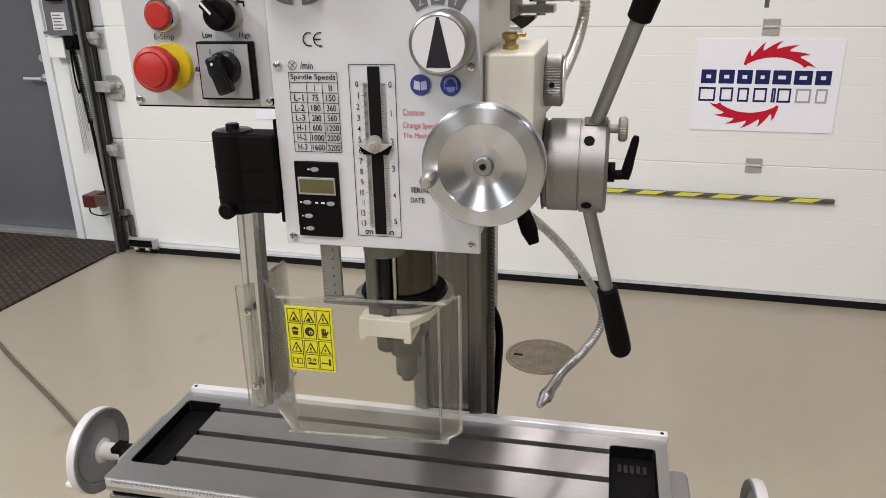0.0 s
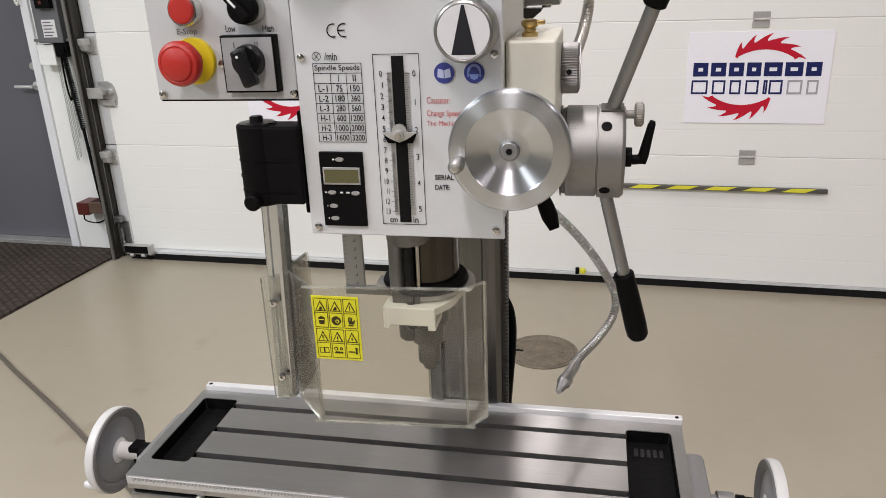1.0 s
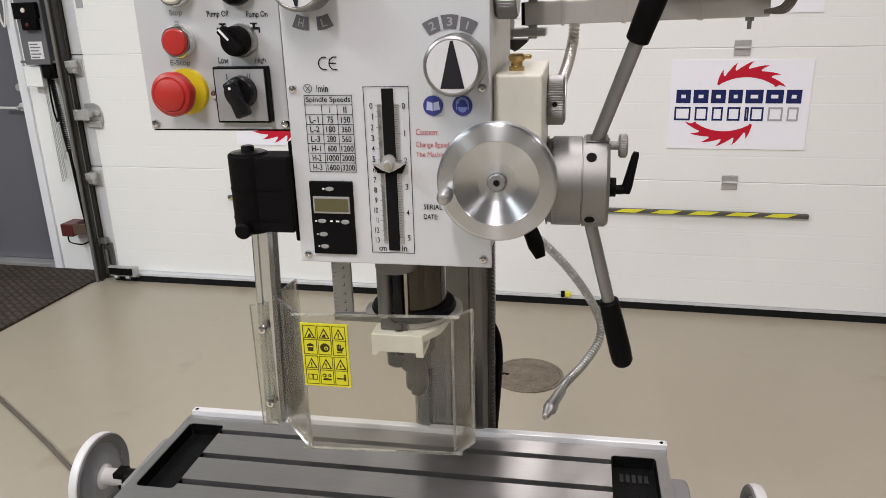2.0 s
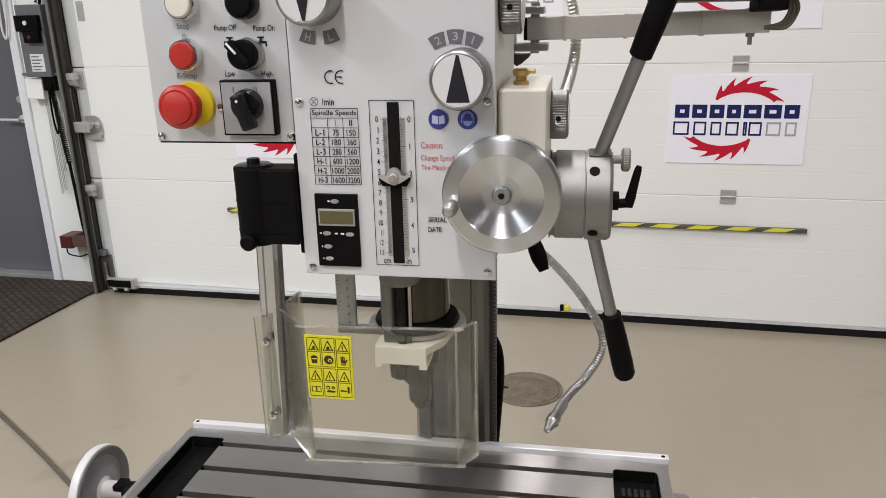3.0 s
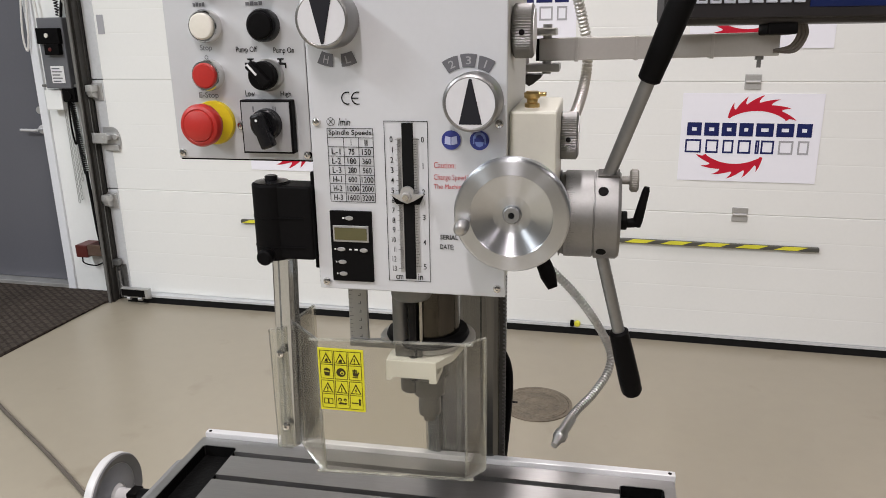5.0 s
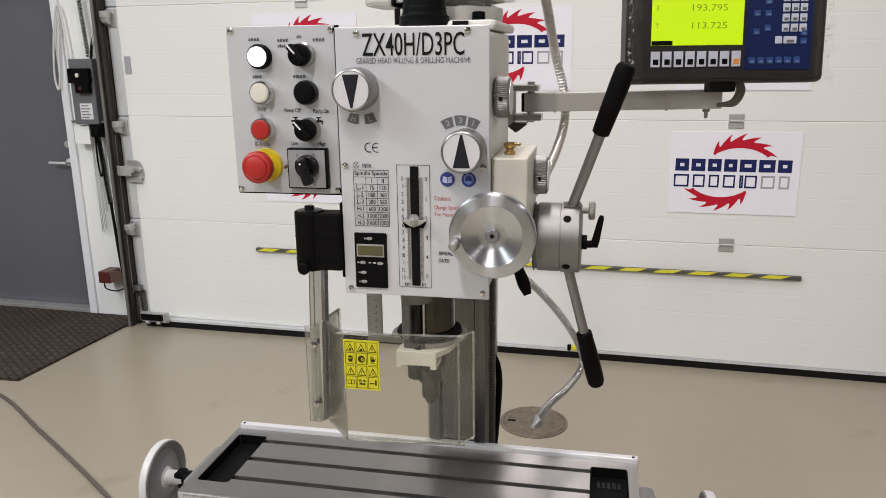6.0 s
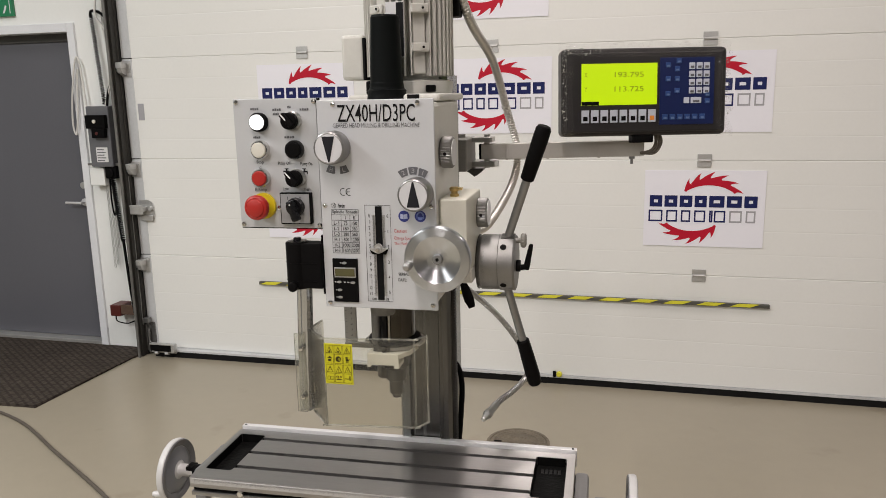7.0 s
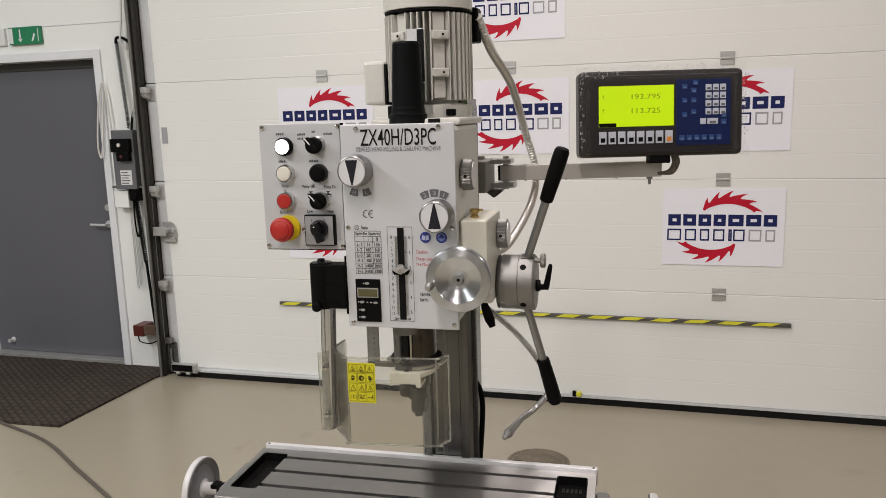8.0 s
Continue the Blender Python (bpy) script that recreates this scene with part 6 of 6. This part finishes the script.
GP = [(-0.126, 0.052), (-0.129, 0.032), (-0.1325, 0.014), (-0.1310, 0.008), (-0.1015, -0.0165), (-0.0980, -0.0190), (-0.094, -0.0195), (0.0545, -0.0195), (0.0590, -0.0185), (0.0625, -0.0155), (0.0765, -0.002)]
GZ0 = [1.140, 1.133, 1.127, 1.124, 1.1125, 1.1120, 1.1120, 1.1180, 1.1182, 1.1185, 1.122]
GZ1 = [1.275, 1.2745, 1.273, 1.272, 1.2675, 1.2665, 1.2668, 1.2715, 1.2715, 1.2718, 1.2725]
shield = part("shield", sheet_path(GP, GZ0, GZ1, 0.0028), GUARD, cg, "clear slightly scratched plastic shield")
shield.visible_shadow = False
ed = bm_new()
for zs, s in ((GZ0, -1), (GZ1, 1)):
    add_sweep(ed, [(x, y + 0.0012, z + s * 0.0002) for (x, y), z in zip(GP, zs)], 0.0017, 6, 3)
for i in (5, 8):
    add_sweep(ed, [(GP[i][0], GP[i][1] + 0.001, GZ0[i]), (GP[i][0], GP[i][1] + 0.001, GZ1[i])], 0.0014, 6, 3)
add_sweep(ed, [(GP[-1][0], GP[-1][1] + 0.001, GZ0[-1]), (GP[-1][0], GP[-1][1] + 0.001, GZ1[-1])], 0.0016, 6, 3)
eo = part("shield_edge", ed, GUARD_EDGE, cg, "bright polished shield edges")
eo.visible_shadow = False
WL = (-0.0960, -0.0470, 1.1885, 1.2590)
yw = -0.0206
wlab = part("warning_label", box(WL[0], WL[1], yw - 0.0002, yw + 0.0009, WL[2], WL[3]), WARN_YELLOW, cg, "yellow warning label with six pictogram fields")
cw = (WL[1] - WL[0] - 0.003) / 3
chh = (WL[3] - WL[2] - 0.003) / 2
for r in range(2):
    for c in range(3):
        ink, ylw = bm_new(), bm_new()
        ax = WL[0] + 0.0015 + c * cw
        az = WL[2] + 0.0015 + r * chh
        frame_lines(ink, ax + 0.0006, ax + cw - 0.0006, az + 0.0008, az + chh - 0.0008, 0.0006, yw - 0.0006)
        rect(ink, ax + 0.001, ax + cw - 0.001, az + chh * 0.50, az + chh * 0.50 + 0.0006, yw - 0.0006)
        mx, mz = ax + cw / 2, az + chh * 0.56
        flat(ink, ((mx - 0.0058, mz), (mx + 0.0058, mz), (mx, mz + 0.0118)), yw - 0.0006)
        flat(ylw, ((mx - 0.0042, mz + 0.0010), (mx + 0.0042, mz + 0.0010), (mx, mz + 0.0094)), yw - 0.0010)
        if (r, c) in ((1, 0), (1, 1)):
            disc(ink, mx + 0.0006, mz + 0.0040, 0.0014, yw - 0.0014, 12)
            flat(ink, ((mx - 0.0026, mz + 0.0016), (mx + 0.0022, mz + 0.0016), (mx + 0.0022, mz + 0.0026), (mx - 0.0006, mz + 0.0034 + 0.0012 * c)), yw - 0.0014)
        elif (r, c) == (0, 2):
            flat(ink, ((mx - 0.0012, mz + 0.0042), (mx + 0.0010, mz + 0.0074), (mx + 0.0004, mz + 0.0048), (mx + 0.0014, mz + 0.0044), (mx - 0.0008, mz + 0.0014), (mx - 0.0002, mz + 0.0038)), yw - 0.0014)
        else:
            rect(ink, mx - 0.0006, mx + 0.0006, mz + 0.0034, mz + 0.0070, yw - 0.0014)
            disc(ink, mx, mz + 0.0022, 0.0006, yw - 0.0014, 8)
        lz = az + chh * 0.26
        if r == 1 and c == 1:
            disc(ink, mx, lz, 0.0050, yw - 0.0006, 18)
            disc(ylw, mx + 0.0014, lz - 0.0004, 0.0021, yw - 0.0010, 14)
            disc(ink, mx + 0.0014, lz - 0.0004, 0.0012, yw - 0.0014, 12)
        elif r == 1 and c == 2:
            rect(ink, mx - 0.0030, mx + 0.0026, lz - 0.0052, lz - 0.0040, yw - 0.0006)
            flat(ink, ((mx - 0.0022, lz - 0.0032), (mx + 0.0024, lz - 0.0032), (mx + 0.0048, lz + 0.0012), (mx + 0.0036, lz + 0.0018), (mx + 0.0022, lz - 0.0002), (mx + 0.0018, lz + 0.0004), (mx - 0.0028, lz + 0.0004)), yw - 0.0006)
            for q in range(3):
                rect(ink, mx - 0.0028 + q * 0.0016, mx - 0.0016 + q * 0.0016, lz + 0.0004, lz + 0.0042 + 0.0006 * (q == 1), yw - 0.0006)
        elif r == 1:
            rect(ylw, mx - 0.0028, mx + 0.0028, lz + 0.0002, lz + 0.0013, yw - 0.0010)
            flat(ink, ((mx - 0.0026, lz - 0.0045), (mx + 0.0026, lz - 0.0045), (mx + 0.0036, lz + 0.0028), (mx, lz + 0.0046), (mx - 0.0036, lz + 0.0028)), yw - 0.0006)
        elif c == 0:
            frame_lines(ink, mx - 0.0050, mx, lz - 0.0032, lz + 0.0032, 0.0007, yw - 0.0006)
            frame_lines(ink, mx, mx + 0.0050, lz - 0.0032, lz + 0.0032, 0.0007, yw - 0.0006)
        elif c == 1:
            for q, w_ in ((-0.0028, 0.0022), (0.0028, 0.0018)):
                disc(ink, mx + q, lz + 0.0024, w_, yw - 0.0006, 12)
                disc(ylw, mx + q, lz + 0.0024, w_ - 0.0011, yw - 0.0010, 10)
            flat(ink, ((mx - 0.005, lz - 0.003), (mx + 0.004, lz - 0.003), (mx + 0.005, lz - 0.0012), (mx - 0.003, lz - 0.0005)), yw - 0.0006)
        else:
            rect(ink, mx - 0.0045, mx + 0.002, lz - 0.0012, lz + 0.0002, yw - 0.0006)
            rect(ink, mx + 0.0025, mx + 0.0045, lz - 0.003, lz + 0.0022, yw - 0.0006)
            disc(ink, mx + 0.0035, lz + 0.0034, 0.0014, yw - 0.0006, 10)
            flat(ink, ((mx - 0.0050, lz - 0.0016), (mx - 0.0028, lz - 0.0005), (mx - 0.0050, lz + 0.0008)), yw - 0.0006)
        part("pictogram", ink, WARN_INK, wlab, "black warning pictogram")
        part("pictogram_field", ylw, WARN_YELLOW, wlab)

# ---- digital readout on its arm ----
ra = thing("readout_arm", MACH @ Matrix.Translation((0.05, 0.44, 1.53)), "grey square-tube swivel arm bolted behind the column", "support arm")
bm = bm_new()
add_box(bm, 0.018, 0.070, 0.4305, 0.552, 1.499, 1.568, bev=0.003)
add_cyl(bm, (0.046, 0.500, 1.5675), 0.010, 0.008, "z", 6)
part("mount", bm, MOUNT_GREY, ra, "dark grey mounting block")
bm = bm_new()
add_prism(bm, [(0.050, 1.4985), (0.094, 1.4985), (0.0925, 1.494), (0.080, 1.484), (0.074, 1.481), (0.066, 1.487)], "y", 0.505, 0.545)
part("stop_block", bm, DARK_STEEL, ra, "dark stop block")
bm = bm_new()
add_box(bm, 0.0695, 0.115, 0.500, 0.552, 1.5570, 1.5680, bev=0.0015)
add_box(bm, 0.0695, 0.121, 0.500, 0.552, 1.5030, 1.5145, bev=0.0015)
add_cyl(bm, (0.100, 0.526, 1.4990), 0.007, 0.0745, "z", 16)
part("fork", bm, SATIN, ra, "steel fork")
A0, A1 = Vector((0.097, 0.527, 1.5355)), Vector((0.437, 0.538, 1.5410))
la = (A1 - A0).length
aw = (A1 - A0).normalized()
# the tube's cross-section stands upright
side_v = Vector((aw.y, -aw.x, 0)).normalized()
up_v = side_v.cross(aw)
am = Matrix((( aw.x, side_v.x, up_v.x, A0.x), (aw.y, side_v.y, up_v.y, A0.y), (aw.z, side_v.z, up_v.z, A0.z), (0, 0, 0, 1)))
part("tube", box(-0.009, la + 0.003, -0.012, 0.012, -0.0170, 0.0170, bev=0.0015), ARM_GREY, ra, "grey square tube", MACH @ am)
for q in (0.045, 0.135, 0.245):
    part("clip", box(q, q + 0.0055, -0.0126, 0.0126, -0.0190, 0.0174, bev=0.0008), ARM_GREY, ra, "", MACH @ am)
part("bolt", lathe((la - 0.022, 0, -0.034), [(0.0032, 0), (0.0032, 0.0115), (0.0064, 0.0115), (0.0064, 0.0168)], "z", 16), GREY_STEEL, ra, "", MACH @ am)
part("tube_cap", box(-0.0140, -0.0092, -0.0112, 0.0112, -0.0165, 0.0165), BLACK_PLASTIC, ra, "", MACH @ am)

DM = MACH @ pose(0.436, 0.488, 1.660, -4, 0, 13)
dro = thing("digital_readout", MACH @ pose(0.435, 0.488, 1.575, 0, 0, 13), "black digital readout with lit green screen, wrapped in film", "digital readout")
part("case", box(-0.172, 0.172, 0.004, 0.055, -0.089, 0.090, bev=0.010, seg=3), DRO_BLACK, dro, "black readout case", DM)
part("front", box(-0.162, 0.160, 0.0, 0.006, -0.082, 0.080, bev=0.0025), DRO_BLACK, dro, "black front frame", DM)
part("keypad", box(0.030, 0.143, -0.0015, 0.002, -0.068, 0.068, bev=0.0006), DRO_BLUE, dro, "dark blue keypad field", DM)
scr = part("screen", box(-0.132, 0.0245, -0.0020, 0.002, -0.026, 0.058, bev=0.0004), SCREEN, dro, "lit yellow-green screen", DM)
ysn = -0.0026
INK = material("screen_ink", (0.20, 0.33, 0.0), 0.4, 0, 0.05)
for word, x0_, x1_, z0_, z1_ in (("X", -0.126, -0.1205, 0.031, 0.040), ("193.795", -0.064, -0.004, 0.0300, 0.0405), ("Y", -0.126, -0.1205, 0.002, 0.011), ("113.725", -0.064, -0.004, 0.0010, 0.0115)):
    bm = bm_new()
    add_text(bm, word, x0_, x1_, z0_, z1_, ysn)
    part("screen_figure", bm, INK, scr, "dim figures on the screen", DM)
bm = bm_new()
rect(bm, -0.132, -0.096, -0.026, -0.0185, ysn)
part("screen_bar", bm, BLACK_PLASTIC, scr, "", DM)


def key(x0, x1, z0, z1, mat, parent=dro, mark=None):
    k = part("key", box(x0, x1, -0.0032, 0.0, z0, z1, bev=0.0006, seg=1), mat, parent, "", DM)
    if mark is not None:
        b = bm_new()
        rect(b, x0 + 0.2 * (x1 - x0), x1 - 0.2 * (x1 - x0), z0 + 0.15 * (z1 - z0), z0 + 0.5 * (z1 - z0), -0.0036)
        part("key_mark", b, mark, k, "", DM)


for i in range(8):
    xa = -0.132 + i * 0.0198
    key(xa, xa + 0.0155, -0.062, -0.036, KEY_WHITE, mark=KEY_ORANGE if i == 7 else BLACK_PLASTIC)
for r in range(4):
    for c in range(3):
        key(0.0905 + c * 0.0150, 0.1025 + c * 0.0150, 0.044 - r * 0.0165, 0.057 - r * 0.0165, KEY_WHITE, mark=PRINT_GREY)
key(0.080, 0.0915, -0.025, -0.013, KEY_WHITE)
key(0.0945, 0.1165, -0.025, -0.013, KEY_WHITE, mark=PRINT_GREY)
for xk, zk in ((0.042, 0.048), (0.064, 0.056), (0.061, 0.040), (0.042, 0.020), (0.061, 0.020), (0.042, -0.010), (0.061, -0.004), (0.124, -0.012), (0.124, -0.026)):
    key(xk, xk + 0.010, zk, zk + 0.010, KEY_BLUE, mark=KEY_DIM)
for i in range(6):
    key(0.036 + i * 0.0155, 0.047 + i * 0.0155, -0.058, -0.047, KEY_BLUE, mark=KEY_DIM)
# clinging film with crumpled corner
fm = bm_new()
random.seed(4)
fw_, fh_ = 26, 14
grid = []
for j in range(fh_ + 1):
    row = []
    for i in range(fw_ + 1):
        x = -0.178 + 0.352 * i / fw_
        z = -0.092 + 0.190 * j / fh_
        edge = max(0, 1 - 6 * min(i / fw_, 1 - i / fw_, 1 - j / fh_))
        row.append(fm.verts.new((x + random.uniform(-1, 1) * 0.004 * edge, -0.0050 - 0.016 * edge * random.random(), z + random.uniform(-1, 1) * 0.004 * edge)))
    grid.append(row)
for j in range(fh_):
    for i in range(fw_):
        e = min(i, fw_ - 1 - i)
        if e < 2 or j > fh_ - 3:
            fm.faces.new((grid[j][i], grid[j][i + 1], grid[j + 1][i + 1], grid[j + 1][i]))
for v in [v for v in fm.verts if not v.link_faces]:
    fm.verts.remove(v)
bmesh.ops.solidify(fm, geom=fm.faces[:], thickness=0.0004)
fo = part("film", fm, FILM, dro, "crumpled clear protective film", DM)
fo.visible_shadow = False
# loose crinkles whose whitish haze stands in for glints on the film
for x0_, x1_, z0_, z1_, nx_, nz_ in ((-0.174, -0.164, -0.070, 0.086, 4, 60), (-0.172, -0.088, 0.074, 0.087, 46, 5), (0.165, 0.172, -0.05, 0.080, 3, 40)):
    cf = bm_new()
    g_ = [[cf.verts.new((x0_ + (x1_ - x0_) * i / nx_ + random.uniform(-1, 1) * 0.002, -0.007 - 0.010 * random.random() ** 2, z0_ + (z1_ - z0_) * j / nz_ + random.uniform(-1, 1) * 0.002)) for i in range(nx_ + 1)] for j in range(nz_ + 1)]
    for j in range(nz_):
        for i in range(nx_):
            if random.random() < 0.20:
                cf.faces.new((g_[j][i], g_[j][i + 1], g_[j + 1][i + 1], g_[j + 1][i]) if random.random() < 0.5 else (g_[j][i], g_[j][i + 1], g_[j + 1][i + 1]))
    for v in [v for v in cf.verts if not v.link_faces]:
        cf.verts.remove(v)
    bmesh.ops.solidify(cf, geom=cf.faces[:], thickness=0.0004)
    fo = part("glint_shard", cf, FILM_GLINT, dro, "whitish film crinkles painted as glints", DM)
    fo.visible_shadow = False
bm = bm_new()
add_box(bm, -0.022, 0.022, 0.010, 0.045, -0.104, -0.087, bev=0.003)
part("swivel", bm, BLACK_PLASTIC, dro, "", DM)
bm = bm_new()
for k in range(3):
    add_sweep(bm, [(0.030 + 0.005 * k, 0.030, -0.086), (0.034 + 0.006 * k, 0.034, -0.104), (0.026 + 0.004 * k, 0.040, -0.120 - 0.003 * k), (0.004, 0.046, -0.126)], 0.0028, 8)
part("lead", bm, CABLE_GREY, dro, "grey leads", DM)

# ---- hoses ----
ho = thing("coolant_hose", MACH @ Matrix.Translation((0.15, 0.24, 1.33)), "chrome flexible coolant hose with a pointed nozzle", "coolant hose")
part("hose", sweep([(0.100, 0.260, 1.286), (0.136, 0.285, 1.246), (0.165, 0.300, 1.210), (0.192, 0.315, 1.167), (0.212, 0.330, 1.121), (0.211, 0.320, 1.093), (0.191, 0.280, 1.076), (0.169, 0.238, 1.070), (0.157, 0.205, 1.067)], 0.0057, 12, 14, 0.085, 0.0050), HOSE_METAL, ho, "ribbed chrome hose")
part("nozzle", lathe((0, 0, 0), [(0.0056, 0), (0.0072, 0.002), (0.0072, 0.032), (0.0090, 0.033), (0.0090, 0.041), (0.0070, 0.043), (0.0042, 0.058), (0.0026, 0.0585)], "z", 20, True, along((0.1625, 0.218, 1.069), (0.141, 0.160, 1.056))[0]), HOSE_METAL, ho, "chrome nozzle tip")
fc = thing("flexible_conduit", MACH @ Matrix.Translation((0.09, 0.24, 1.80)), "ribbed metal conduit looping from motor to head", "conduit")
part("conduit", sweep([(0.093, 0.240, 1.845), (0.108, 0.300, 1.788), (0.125, 0.450, 1.728), (0.141, 0.560, 1.624), (0.161, 0.585, 1.534), (0.155, 0.540, 1.464), (0.128, 0.380, 1.402), (0.108, 0.290, 1.395), (0.085, 0.250, 1.395)], 0.0080, 14, 14, 0.13, 0.0064), CONDUIT, fc, "ribbed metal conduit")
part("connector", box(0.060, 0.094, 0.235, 0.275, 1.80, 1.862, bev=0.004), BLACK_PLASTIC, fc, "dark connector")
part("rear_hose", sweep([(0.054, 0.380, 0.90), (0.060, 0.382, 0.98), (0.062, 0.384, 1.03), (0.058, 0.384, 1.065), (0.046, 0.384, 1.09)], 0.0062, 10), BLACK_PLASTIC, mill, "black hose behind the column")
